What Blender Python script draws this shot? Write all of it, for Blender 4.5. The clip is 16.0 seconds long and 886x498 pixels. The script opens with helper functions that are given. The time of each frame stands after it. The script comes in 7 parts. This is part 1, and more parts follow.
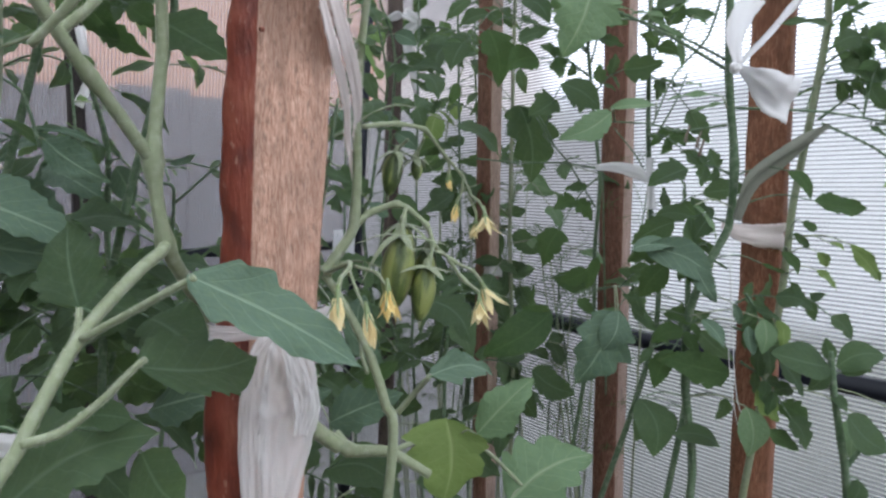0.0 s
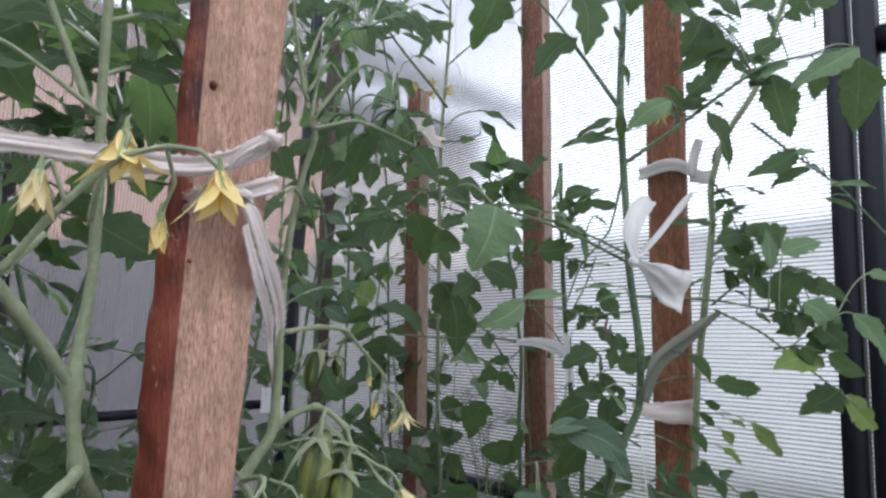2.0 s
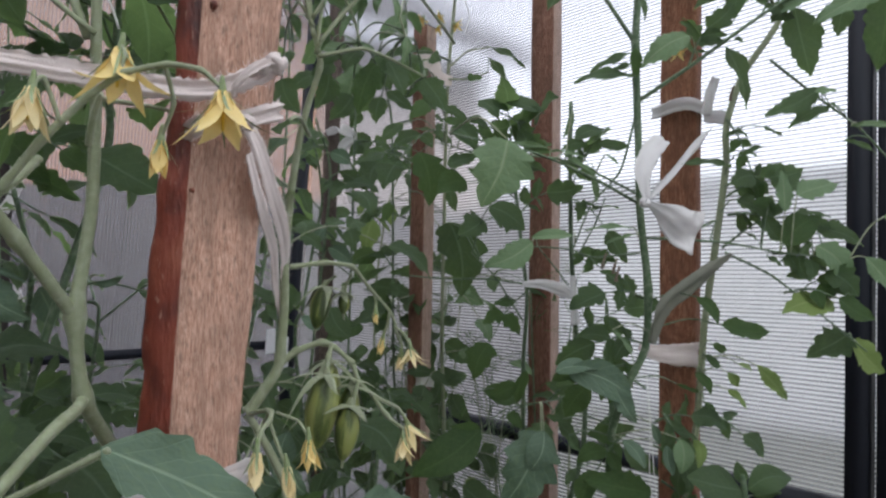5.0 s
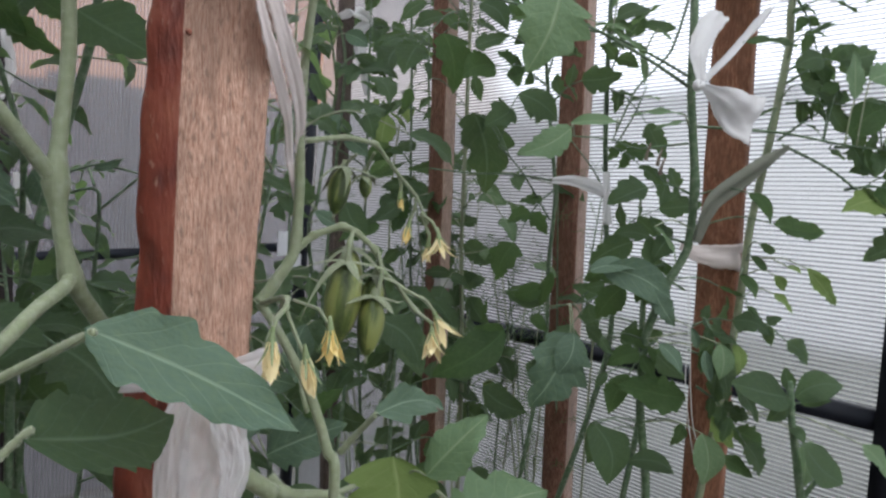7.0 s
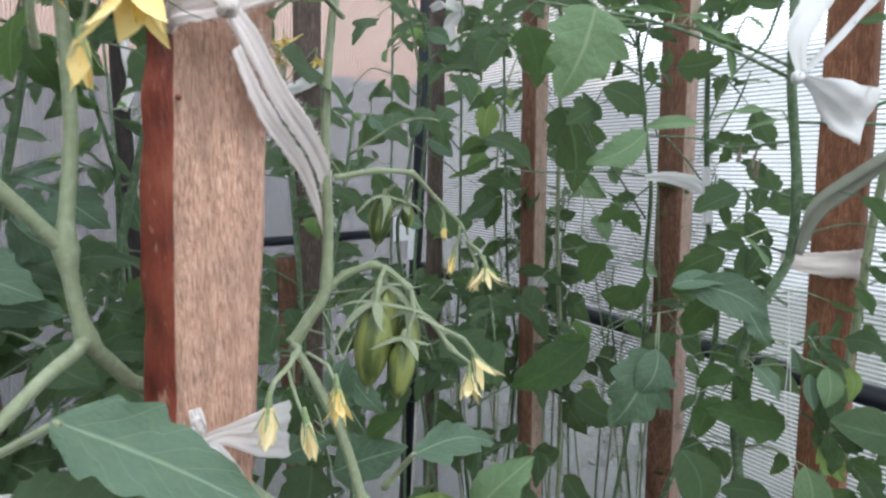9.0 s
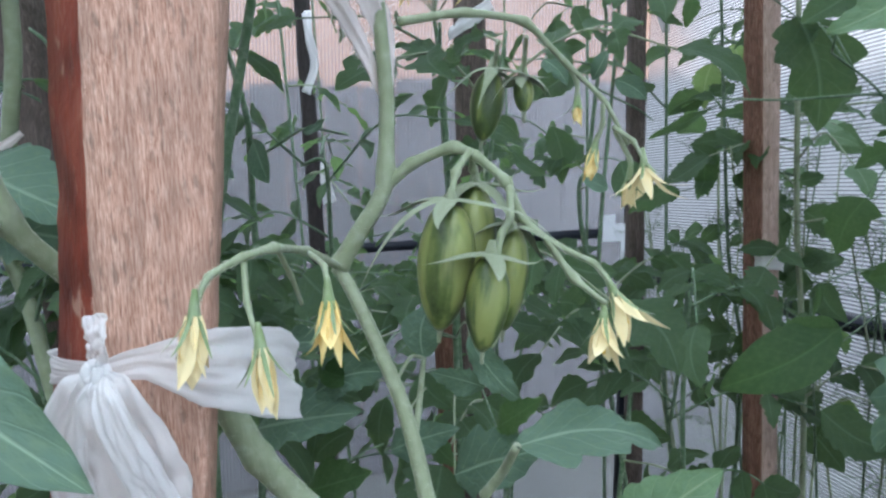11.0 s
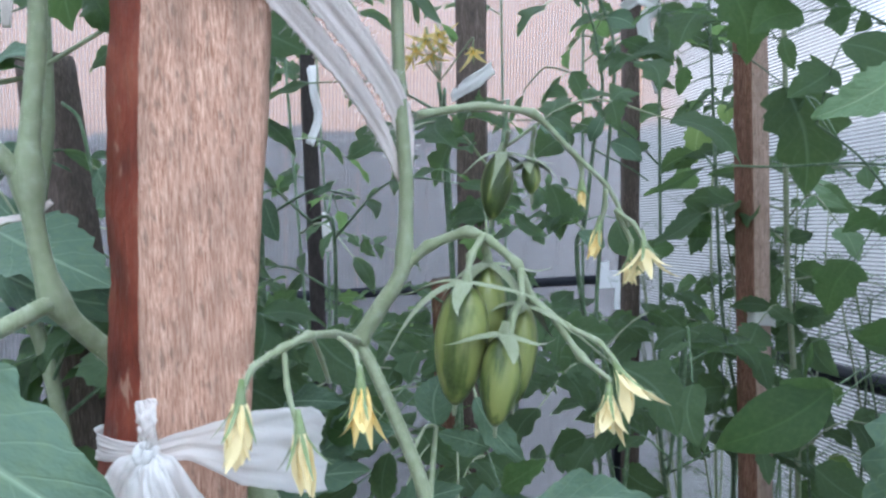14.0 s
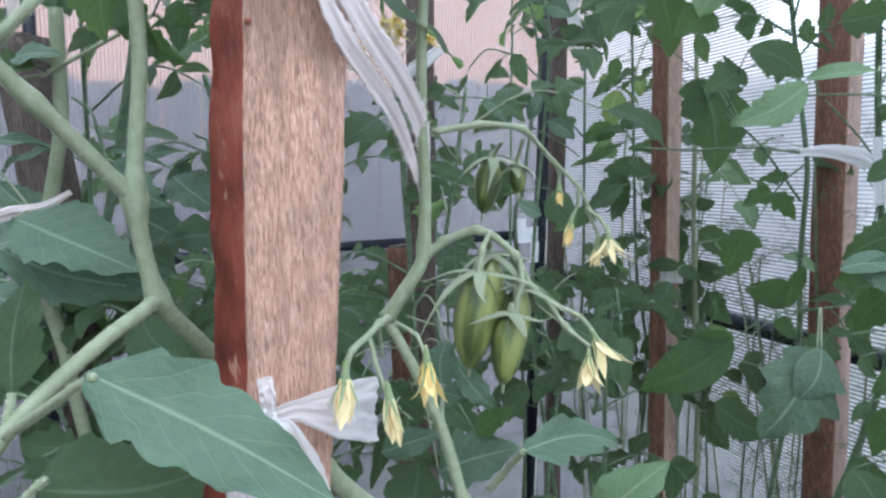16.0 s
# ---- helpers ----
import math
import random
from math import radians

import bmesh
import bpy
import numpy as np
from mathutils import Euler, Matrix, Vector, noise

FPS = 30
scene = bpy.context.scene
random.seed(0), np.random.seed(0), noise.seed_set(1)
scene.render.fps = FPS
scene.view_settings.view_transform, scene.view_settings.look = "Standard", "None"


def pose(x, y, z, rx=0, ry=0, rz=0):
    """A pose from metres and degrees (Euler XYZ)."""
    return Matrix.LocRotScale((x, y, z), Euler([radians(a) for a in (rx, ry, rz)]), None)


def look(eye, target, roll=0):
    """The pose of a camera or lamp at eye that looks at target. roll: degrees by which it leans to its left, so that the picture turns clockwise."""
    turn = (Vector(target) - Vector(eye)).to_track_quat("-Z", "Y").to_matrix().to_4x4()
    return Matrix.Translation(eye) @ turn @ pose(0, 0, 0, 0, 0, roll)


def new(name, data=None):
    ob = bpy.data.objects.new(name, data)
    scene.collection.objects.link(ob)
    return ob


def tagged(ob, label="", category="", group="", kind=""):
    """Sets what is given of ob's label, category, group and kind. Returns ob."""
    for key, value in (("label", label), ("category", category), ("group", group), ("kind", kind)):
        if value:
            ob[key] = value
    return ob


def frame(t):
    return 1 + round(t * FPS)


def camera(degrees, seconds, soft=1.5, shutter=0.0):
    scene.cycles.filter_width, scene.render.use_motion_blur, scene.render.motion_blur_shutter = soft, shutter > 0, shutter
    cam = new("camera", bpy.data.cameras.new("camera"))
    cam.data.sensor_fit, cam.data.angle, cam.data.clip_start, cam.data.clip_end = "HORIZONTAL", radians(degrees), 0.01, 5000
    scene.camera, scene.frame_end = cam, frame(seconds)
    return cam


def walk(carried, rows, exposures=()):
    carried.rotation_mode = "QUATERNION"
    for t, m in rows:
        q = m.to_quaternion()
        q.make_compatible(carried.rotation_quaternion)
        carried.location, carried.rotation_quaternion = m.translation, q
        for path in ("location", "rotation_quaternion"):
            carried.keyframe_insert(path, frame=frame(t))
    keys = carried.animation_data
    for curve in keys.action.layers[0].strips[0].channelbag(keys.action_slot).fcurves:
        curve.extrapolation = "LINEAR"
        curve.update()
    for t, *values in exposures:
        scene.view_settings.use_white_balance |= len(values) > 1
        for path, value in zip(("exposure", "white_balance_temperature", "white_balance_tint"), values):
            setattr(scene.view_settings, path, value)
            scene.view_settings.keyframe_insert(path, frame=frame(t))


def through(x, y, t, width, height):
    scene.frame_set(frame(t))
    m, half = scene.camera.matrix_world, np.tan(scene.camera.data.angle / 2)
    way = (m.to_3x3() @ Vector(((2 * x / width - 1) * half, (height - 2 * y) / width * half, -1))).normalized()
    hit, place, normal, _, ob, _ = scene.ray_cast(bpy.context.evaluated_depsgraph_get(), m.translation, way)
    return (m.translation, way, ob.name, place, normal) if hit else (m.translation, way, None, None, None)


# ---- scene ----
cam = camera(65.5, 16.0, soft=2.5, shutter=0.25)
METRES, EYE, TILT, LEAN, TURN = 0.83, 1.3, -5.0, 0.0, 0.0
ROWS = [
    (0.0, 0.0, 0.0, 0.0, -0.0, 0.0, -0.0),
    (0.5, 0.0163, -0.0142, 0.0024, -2.27, 1.58, 0.65),
    (1.0, 0.025, -0.0276, 0.0371, -4.09, 5.23, 0.39),
    (1.5, 0.0154, -0.0426, 0.0553, -4.14, 8.66, 0.5),
    (2.0, 0.0189, -0.0509, 0.0589, -5.18, 11.72, 0.62),
    (2.5, 0.0209, -0.0514, 0.0583, -5.49, 12.19, 0.39),
    (3.0, 0.0189, -0.0544, 0.0583, -5.89, 12.24, 0.49),
    (5.5, 0.0141, -0.0133, 0.048, -4.95, 5.17, -0.1),
    (6.0, 0.0138, 0.0116, 0.0422, -5.45, 3.14, -0.06),
    (6.5, 0.007, 0.0437, 0.0294, -6.03, 1.42, -1.02),
    (7.0, -0.0019, 0.0574, 0.0281, -4.28, -0.16, -1.02),
    (7.5, 0.0334, 0.0104, 0.0367, -3.32, 0.9, 0.14),
    (8.0, 0.0477, -0.0061, 0.0372, 1.45, 0.55, 1.04),
    (8.5, 0.0678, 0.0231, 0.0977, 5.04, -1.97, 0.6),
    (9.0, 0.0881, 0.0926, 0.0886, 6.87, -2.75, 0.12),
    (9.5, 0.1249, 0.2036, 0.0467, 11.14, -3.2, 0.9),
    (10.0, 0.1281, 0.2586, 0.0226, 19.17, -1.92, 1.68),
    (12.5, 0.1133, 0.3768, -0.0329, 27.74, 0.25, 0.28),
    (13.0, 0.1236, 0.362, -0.0281, 27.93, 1.76, 0.27),
    (13.5, 0.1307, 0.3316, -0.0105, 27.26, 3.48, 0.42),
    (14.0, 0.1231, 0.2946, 0.0151, 25.13, 2.55, 0.07),
    (14.5, 0.1038, 0.2507, 0.0344, 24.38, 1.31, 0.49),
    (15.0, 0.1004, 0.2058, 0.0423, 21.9, -2.35, 0.55),
    (15.5, 0.0878, 0.1778, 0.0447, 16.47, -2.17, -0.44),
    (16.0, 0.0874, 0.1732, 0.047, 17.25, -1.75, 0.47),
]
EXPOSURES = ((0.0, 0.54, 6260, 11.2), (0.5, 0.62, 6260, 11.2), (1.5, 0.78, 6260, 10.7), (2.3, 0.15, 6360, 11.7), (5.5, 0.11, 6560, 12.7), (6.0, 0.30, 6560, 11.7), (8.0, 0.36, 6460, 10.7), (8.6, 0.83, 6430, 8.0), (9.8, 0.84, 6030, 6.0), (12.5, 0.94, 5500, 4.0), (16.0, 1.01, 5700, 9.0))

walk(cam, [(t, pose(0, 0, EYE, TILT, LEAN, TURN) @ pose(METRES * x, METRES * y, METRES * z, 90 + pitch, roll, yaw)) for t, x, y, z, yaw, pitch, roll in ROWS], EXPOSURES)

# ---- world and light: bright overcast day outside a polycarbonate greenhouse ----
world = bpy.data.worlds.new("overcast_sky")
scene.world = world
world.use_nodes = True
wn, wl = world.node_tree.nodes, world.node_tree.links
sky = wn.new("ShaderNodeTexSky")
sky.sky_type, sky.sun_disc = "NISHITA", False
sky.sun_elevation, sky.sun_rotation = radians(46), radians(140)
cloud = wn.new("ShaderNodeMix")
cloud.data_type = "RGBA"
cloud.inputs[0].default_value = 0.75
rise = wn.new("ShaderNodeSeparateXYZ")
wl.new(wn.new("ShaderNodeTexCoord").outputs["Generated"], rise.inputs[0])
height = wn.new("ShaderNodeMapRange")  # an overcast sky is brightest overhead
height.inputs[3].default_value, height.inputs[4].default_value = 1.02, 2.05
wl.new(rise.outputs[2], height.inputs[0])
grey = wn.new("ShaderNodeVectorMath")
grey.operation = "SCALE"
grey.inputs[0].default_value = (14.5, 15.2, 16.2)
wl.new(height.outputs[0], grey.inputs["Scale"])
wl.new(grey.outputs[0], cloud.inputs[7])
wl.new(sky.outputs[0], cloud.inputs[6])
wl.new(cloud.outputs[2], wn["Background"].inputs[0])
wn["Background"].inputs[1].default_value = 0.12
sun = new("sun", bpy.data.lights.new("sun", "SUN"))
sun.data.energy, sun.data.angle, sun.data.color = 1.5, radians(25), (1.0, 0.97, 0.92)
sun.matrix_world = look((2.5, -3.0, 4), (0, 0, 0))


# ---- materials ----
def shader(name):
    m = bpy.data.materials.new(name)
    m.use_nodes = True
    n = m.node_tree.nodes
    n.clear()
    return m, n, m.node_tree.links, n.new("ShaderNodeOutputMaterial")


def noise_node(n, l, coords, scale, detail=4, stretch=(1, 1, 1)):
    mp = n.new("ShaderNodeMapping")
    mp.inputs["Scale"].default_value = stretch
    l.new(coords, mp.inputs[0])
    t = n.new("ShaderNodeTexNoise")
    t.inputs["Scale"].default_value, t.inputs["Detail"].default_value = scale, detail
    l.new(mp.outputs[0], t.inputs[0])
    return t.outputs[0]


def ramp(n, l, fac, stops):
    r = n.new("ShaderNodeValToRGB")
    els = r.color_ramp.elements
    while len(els) < len(stops):
        els.new(0.5)
    for e, (p, c) in zip(els, stops):
        e.position, e.color = p, (*c, 1)
    l.new(fac, r.inputs[0])
    return r.outputs[0]


def mixc(n, l, fac, a, b, mode="MIX"):
    m = n.new("ShaderNodeMix")
    m.data_type, m.blend_type = "RGBA", mode
    for sock, v in ((m.inputs[0], fac), (m.inputs[6], a), (m.inputs[7], b)):
        if isinstance(v, (int, float)):
            sock.default_value = v
        elif isinstance(v, tuple):
            sock.default_value = (*v, 1)
        else:
            l.new(v, sock)
    return m.outputs[2]


def maths(n, l, op, a, b=0.0, c=0.0):
    m = n.new("ShaderNodeMath")
    m.operation = op
    for sock, v in zip(m.inputs, (a, b, c)):
        if isinstance(v, (int, float)):
            sock.default_value = v
        else:
            l.new(v, sock)
    return m.outputs[0]


def bump(n, l, height, strength, distance):
    b = n.new("ShaderNodeBump")
    b.inputs["Strength"].default_value, b.inputs["Distance"].default_value = strength, distance
    l.new(height, b.inputs["Height"])
    return b.outputs[0]


def principled(n, l, color, rough, normal=None, spec=0.4, metal=0.0):
    p = n.new("ShaderNodeBsdfPrincipled")
    for key, v in (("Base Color", color), ("Roughness", rough), ("Specular IOR Level", spec), ("Metallic", metal)):
        if isinstance(v, (int, float)):
            p.inputs[key].default_value = v
        elif isinstance(v, tuple):
            p.inputs[key].default_value = (*v, 1)
        else:
            l.new(v, p.inputs[key])
    if normal:
        l.new(normal, p.inputs["Normal"])
    return p


def mix_shader(n, l, fac, a, b):
    m = n.new("ShaderNodeMixShader")
    m.inputs[0].default_value = fac
    l.new(a, m.inputs[1])
    l.new(b, m.inputs[2])
    return m.outputs[0]


def obj_coords(n):
    return n.new("ShaderNodeTexCoord").outputs["Object"]


def leaf_material(name, dark, light, vein, through=0.3):
    """Leaf blade: midrib and side veins along the blade's own UV, two scales of mottling, translucent."""
    m, n, l, out = shader(name)
    uv = n.new("ShaderNodeTexCoord").outputs["UV"]
    sep = n.new("ShaderNodeSeparateXYZ")
    l.new(uv, sep.inputs[0])
    a = maths(n, l, "MULTIPLY", maths(n, l, "ABSOLUTE", maths(n, l, "SUBTRACT", sep.outputs[0], 0.5)), 2.0)
    rib = maths(n, l, "SUBTRACT", 1.0, maths(n, l, "MULTIPLY", a, 13.0))
    ribm = n.new("ShaderNodeClamp")
    l.new(rib, ribm.inputs[0])
    side = maths(n, l, "FRACT", maths(n, l, "ADD", maths(n, l, "MULTIPLY", sep.outputs[1], 6.5), maths(n, l, "MULTIPLY", a, -1.7)))
    sidem = n.new("ShaderNodeClamp")
    l.new(maths(n, l, "SUBTRACT", 1.0, maths(n, l, "MULTIPLY", maths(n, l, "ABSOLUTE", maths(n, l, "SUBTRACT", side, 0.5)), 16.0)), sidem.inputs[0])
    veins = maths(n, l, "MAXIMUM", ribm.outputs[0], maths(n, l, "MULTIPLY", sidem.outputs[0], 0.30))
    rnd = n.new("ShaderNodeObjectInfo").outputs["Random"]
    coords = obj_coords(n)
    base = mixc(n, l, rnd, dark, light)
    base = mixc(n, l, maths(n, l, "MULTIPLY", noise_node(n, l, coords, 3.5, 3), 0.55), base, tuple(0.55 * c for c in dark))
    base = mixc(n, l, maths(n, l, "MULTIPLY", maths(n, l, "POWER", noise_node(n, l, coords, 22, 4), 3.0), 0.6), base, (0.20, 0.26, 0.10))
    color = mixc(n, l, maths(n, l, "MULTIPLY", veins, 0.6), base, vein)
    hgt = maths(n, l, "ADD", maths(n, l, "MULTIPLY", veins, -1.0), maths(n, l, "MULTIPLY", noise_node(n, l, coords, 14, 3), 0.45))
    nor = bump(n, l, hgt, 0.3, 0.012)
    p = principled(n, l, color, 0.62, nor, 0.28)
    p.inputs["Sheen Weight"].default_value, p.inputs["Sheen Roughness"].default_value = 0.08, 0.4
    p.inputs["Sheen Tint"].default_value = (0.75, 0.85, 0.78, 1)
    t = n.new("ShaderNodeBsdfTranslucent")
    l.new(mixc(n, l, 0.65, color, (0.24, 0.38, 0.12)), t.inputs[0])
    l.new(mix_shader(n, l, through, p.outputs[0], t.outputs[0]), out.inputs[0])
    return m


def stem_material(name, a, b):
    m, n, l, out = shader(name)
    co = obj_coords(n)
    c = mixc(n, l, noise_node(n, l, co, 25, 4), a, b)
    c = mixc(n, l, maths(n, l, "POWER", noise_node(n, l, co, 160, 2), 3.0), c, (0.42, 0.46, 0.36))
    nor = bump(n, l, noise_node(n, l, co, 420, 2, (1, 1, 0.15)), 0.55, 0.0012)
    p = principled(n, l, c, 0.6, nor, 0.3)
    p.inputs["Sheen Weight"].default_value, p.inputs["Sheen Roughness"].default_value = 0.22, 0.35
    p.inputs["Sheen Tint"].default_value = (0.85, 0.88, 0.74, 1)
    p.inputs["Subsurface Weight"].default_value = 0.12
    p.inputs["Subsurface Radius"].default_value = (0.002, 0.003, 0.001)
    l.new(p.outputs[0], out.inputs[0])
    return m


def wood_material(name, a, b, c, grain=1.0, rough=0.75):
    """Sawn softwood: short fibres along Z, long year bands, grey stains and dark flecks."""
    m, n, l, out = shader(name)
    co = obj_coords(n)
    fibre = noise_node(n, l, co, 1500 * grain, 3, (1, 1, 0.06))
    fine = noise_node(n, l, co, 3300 * grain, 2, (1, 1, 0.08))
    band = noise_node(n, l, co, 150, 3, (1, 1, 0.03))
    f = maths(n, l, "ADD", maths(n, l, "MULTIPLY", fibre, 0.6), maths(n, l, "MULTIPLY", fine, 0.4))
    col = ramp(n, l, f, [(0.38, a), (0.5, b), (0.63, c)])
    bands = n.new("ShaderNodeMapRange")
    bands.inputs[1].default_value, bands.inputs[2].default_value = 0.42, 0.62
    l.new(band, bands.inputs[0])
    col = mixc(n, l, maths(n, l, "MULTIPLY", bands.outputs[0], 0.45), col, tuple(0.62 * v for v in b))
    for scale, lo, hi, amount, stretch in ((26, 0.48, 0.70, 0.42, (1, 1, 0.5)), (70, 0.50, 0.68, 0.34, (1, 1, 0.8)), (420, 0.56, 0.68, 0.7, (1, 1, 0.3)), (75, 0.52, 0.72, 0.3, (1, 1, 0.2))):
        stain = n.new("ShaderNodeMapRange")
        stain.inputs[1].default_value, stain.inputs[2].default_value = lo, hi
        l.new(noise_node(n, l, co, scale, 4, stretch), stain.inputs[0])
        col = mixc(n, l, maths(n, l, "MULTIPLY", stain.outputs[0], amount), col, (0.40 * b[0], 0.44 * b[1], 0.46 * b[2]))
    nor = bump(n, l, f, 0.6, 0.0012)
    l.new(principled(n, l, col, rough, nor, 0.2).outputs[0], out.inputs[0])
    return m


def bark_material(name):
    m, n, l, out = shader(name)
    co = obj_coords(n)
    a = noise_node(n, l, co, 40, 5, (1, 1, 0.6))
    b = noise_node(n, l, co, 300, 3, (1, 1, 0.25))
    col = ramp(n, l, a, [(0.3, (0.040, 0.009, 0.006)), (0.52, (0.175, 0.038, 0.022)), (0.74, (0.29, 0.095, 0.056))])
    fleck = n.new("ShaderNodeMapRange")
    fleck.inputs[1].default_value, fleck.inputs[2].default_value = 0.64, 0.72
    l.new(b, fleck.inputs[0])
    col = mixc(n, l, maths(n, l, "MULTIPLY", fleck.outputs[0], 0.7), col, (0.36, 0.22, 0.16))
    nor = bump(n, l, maths(n, l, "ADD", a, maths(n, l, "MULTIPLY", b, 0.6)), 0.6, 0.004)
    l.new(principled(n, l, col, 0.42, nor, 0.45).outputs[0], out.inputs[0])
    return m


def cloth_material(name, colour, dirt, through=0.35, weave=900, sheer=0.0):
    m, n, l, out = shader(name)
    co = obj_coords(n)
    d = noise_node(n, l, co, 35, 5)
    col = mixc(n, l, maths(n, l, "POWER", d, 1.6), colour, dirt)
    w = noise_node(n, l, co, weave, 2)
    col = mixc(n, l, maths(n, l, "MULTIPLY", w, 0.25), col, tuple(0.7 * v for v in colour))
    nor = bump(n, l, maths(n, l, "ADD", w, maths(n, l, "MULTIPLY", noise_node(n, l, co, 140, 3), 1.5)), 0.6, 0.0012)
    p = principled(n, l, col, 0.9, nor, 0.1)
    t = n.new("ShaderNodeBsdfTranslucent")
    l.new(col, t.inputs[0])
    body = mix_shader(n, l, through, p.outputs[0], t.outputs[0])
    if sheer:
        body = mix_shader(n, l, sheer, body, n.new("ShaderNodeBsdfTransparent").outputs[0])
    l.new(body, out.inputs[0])
    return m


def soft_material(name, a, b, scale, rough=0.5, through=0.0, spec=0.3, bumps=0.0):
    m, n, l, out = shader(name)
    co = obj_coords(n)
    c = mixc(n, l, noise_node(n, l, co, scale, 4), a, b)
    c = mixc(n, l, maths(n, l, "MULTIPLY", noise_node(n, l, co, scale * 9, 3), 0.35), c, tuple(0.7 * v for v in a))
    nor = bump(n, l, noise_node(n, l, co, scale * 9, 3), bumps, 0.002) if bumps else None
    p = principled(n, l, c, rough, nor, spec)
    if through:
        t = n.new("ShaderNodeBsdfTranslucent")
        l.new(c, t.inputs[0])
        l.new(mix_shader(n, l, through, p.outputs[0], t.outputs[0]), out.inputs[0])
    else:
        l.new(p.outputs[0], out.inputs[0])
    return m


def panel_material(name, clear, rough=0.0, tint=(0.95, 0.96, 0.98), scatter=(0.88, 0.89, 0.92)):
    """Milky multiwall polycarbonate: part see-through (blurred where rough), part diffusing, dusty."""
    m, n, l, out = shader(name)
    co = obj_coords(n)
    dust = noise_node(n, l, co, 9, 5)
    tr = n.new("ShaderNodeBsdfRefraction" if rough else "ShaderNodeBsdfTransparent")
    tr.inputs[0].default_value = (*tint, 1)
    if rough:
        tr.inputs["Roughness"].default_value, tr.inputs["IOR"].default_value = rough, 1.22
    tl = n.new("ShaderNodeBsdfTranslucent")
    l.new(mixc(n, l, maths(n, l, "MULTIPLY", dust, 0.3), scatter, (0.6, 0.6, 0.58)), tl.inputs[0])
    p = principled(n, l, (0.8, 0.8, 0.82), 0.35, None, 0.5)
    body = mix_shader(n, l, 1.0 - clear, tr.outputs[0], tl.outputs[0])
    l.new(mix_shader(n, l, 0.05, body, p.outputs[0]), out.inputs[0])
    return m


def fruit_material(name):
    m, n, l, out = shader(name)
    co = obj_coords(n)
    sep = n.new("ShaderNodeSeparateXYZ")
    l.new(co, sep.inputs[0])
    streak = noise_node(n, l, co, 2.2, 3, (2.2, 2.2, 0.35))
    col = ramp(n, l, streak, [(0.41, (0.016, 0.036, 0.006)), (0.5, (0.055, 0.086, 0.016)), (0.61, (0.22, 0.245, 0.075))])
    col = mixc(n, l, maths(n, l, "MULTIPLY", noise_node(n, l, co, 30, 2), 0.25), col, (0.30, 0.36, 0.16))
    p = principled(n, l, col, 0.33, None, 0.45)
    p.inputs["Subsurface Weight"].default_value = 0.15
    p.inputs["Subsurface Radius"].default_value = (0.004, 0.005, 0.001)
    l.new(p.outputs[0], out.inputs[0])
    return m


# one leaf in copies: first green darkened for shade and backlight, near one brighter
LEAF = leaf_material("tomato_leaf_shaded", (0.022, 0.052, 0.028), (0.074, 0.127, 0.072), (0.19, 0.27, 0.17), 0.5)
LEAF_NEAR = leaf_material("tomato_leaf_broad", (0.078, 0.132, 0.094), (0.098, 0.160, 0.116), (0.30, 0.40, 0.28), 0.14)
# pale leaves, also the light caught by upturned blades
LEAF_PALE_LIT = leaf_material("tomato_leaf_pale_lit", (0.12, 0.20, 0.11), (0.16, 0.25, 0.135), (0.34, 0.42, 0.26), 0.25)
LEAF_LIME = leaf_material("tomato_leaf_lime", (0.155, 0.235, 0.062), (0.215, 0.295, 0.085), (0.36, 0.43, 0.19), 0.32)
LEAF_OVAL = leaf_material("pepper_leaf", (0.018, 0.056, 0.016), (0.040, 0.092, 0.026), (0.09, 0.17, 0.055), 0.4)
STEM = stem_material("stem_green", (0.165, 0.195, 0.105), (0.27, 0.308, 0.195))
STEM_DARK = stem_material("stem_dark", (0.040, 0.085, 0.040), (0.085, 0.15, 0.07))
HAIR = soft_material("plant_hair", (0.52, 0.56, 0.42), (0.62, 0.66, 0.52), 40, 0.7, 0.3)
TWIG = stem_material("twig_brown", (0.09, 0.06, 0.045), (0.17, 0.12, 0.09))
WOOD = wood_material("sawn_wood", (0.30, 0.152, 0.103), (0.53, 0.312, 0.230), (0.73, 0.505, 0.398))
WOOD_RED = wood_material("red_brown_wood", (0.10, 0.043, 0.030), (0.215, 0.105, 0.072), (0.36, 0.215, 0.16), 0.7)
# red-brown wood lightened to hold the clear wall's light on one face
WOOD_LIT_SIDE = wood_material("lit_side_wood", (0.29, 0.19, 0.15), (0.46, 0.325, 0.265), (0.60, 0.46, 0.39), 0.7)
WOOD_GREY = wood_material("weathered_wood", (0.055, 0.040, 0.034), (0.125, 0.094, 0.082), (0.22, 0.175, 0.155), 0.7)
WOOD_DARK = wood_material("dark_wood", (0.016, 0.013, 0.013), (0.036, 0.029, 0.028), (0.07, 0.06, 0.058), 0.7)
WOOD_ORANGE = wood_material("orange_brown_wood", (0.13, 0.048, 0.026), (0.29, 0.125, 0.074), (0.44, 0.24, 0.155), 0.7)
BARK = bark_material("red_bark")
CLOTH = cloth_material("cotton_ribbon", (0.95, 0.87, 0.85), (0.76, 0.66, 0.63), 0.25)
GAUZE = cloth_material("gauze_ribbon", (0.94, 0.93, 0.93), (0.84, 0.83, 0.84), 0.4, 900, 0.22)
SHEER = cloth_material("sheer_gauze", (0.96, 0.95, 0.95), (0.90, 0.88, 0.89), 0.45, 1400, 0.40)
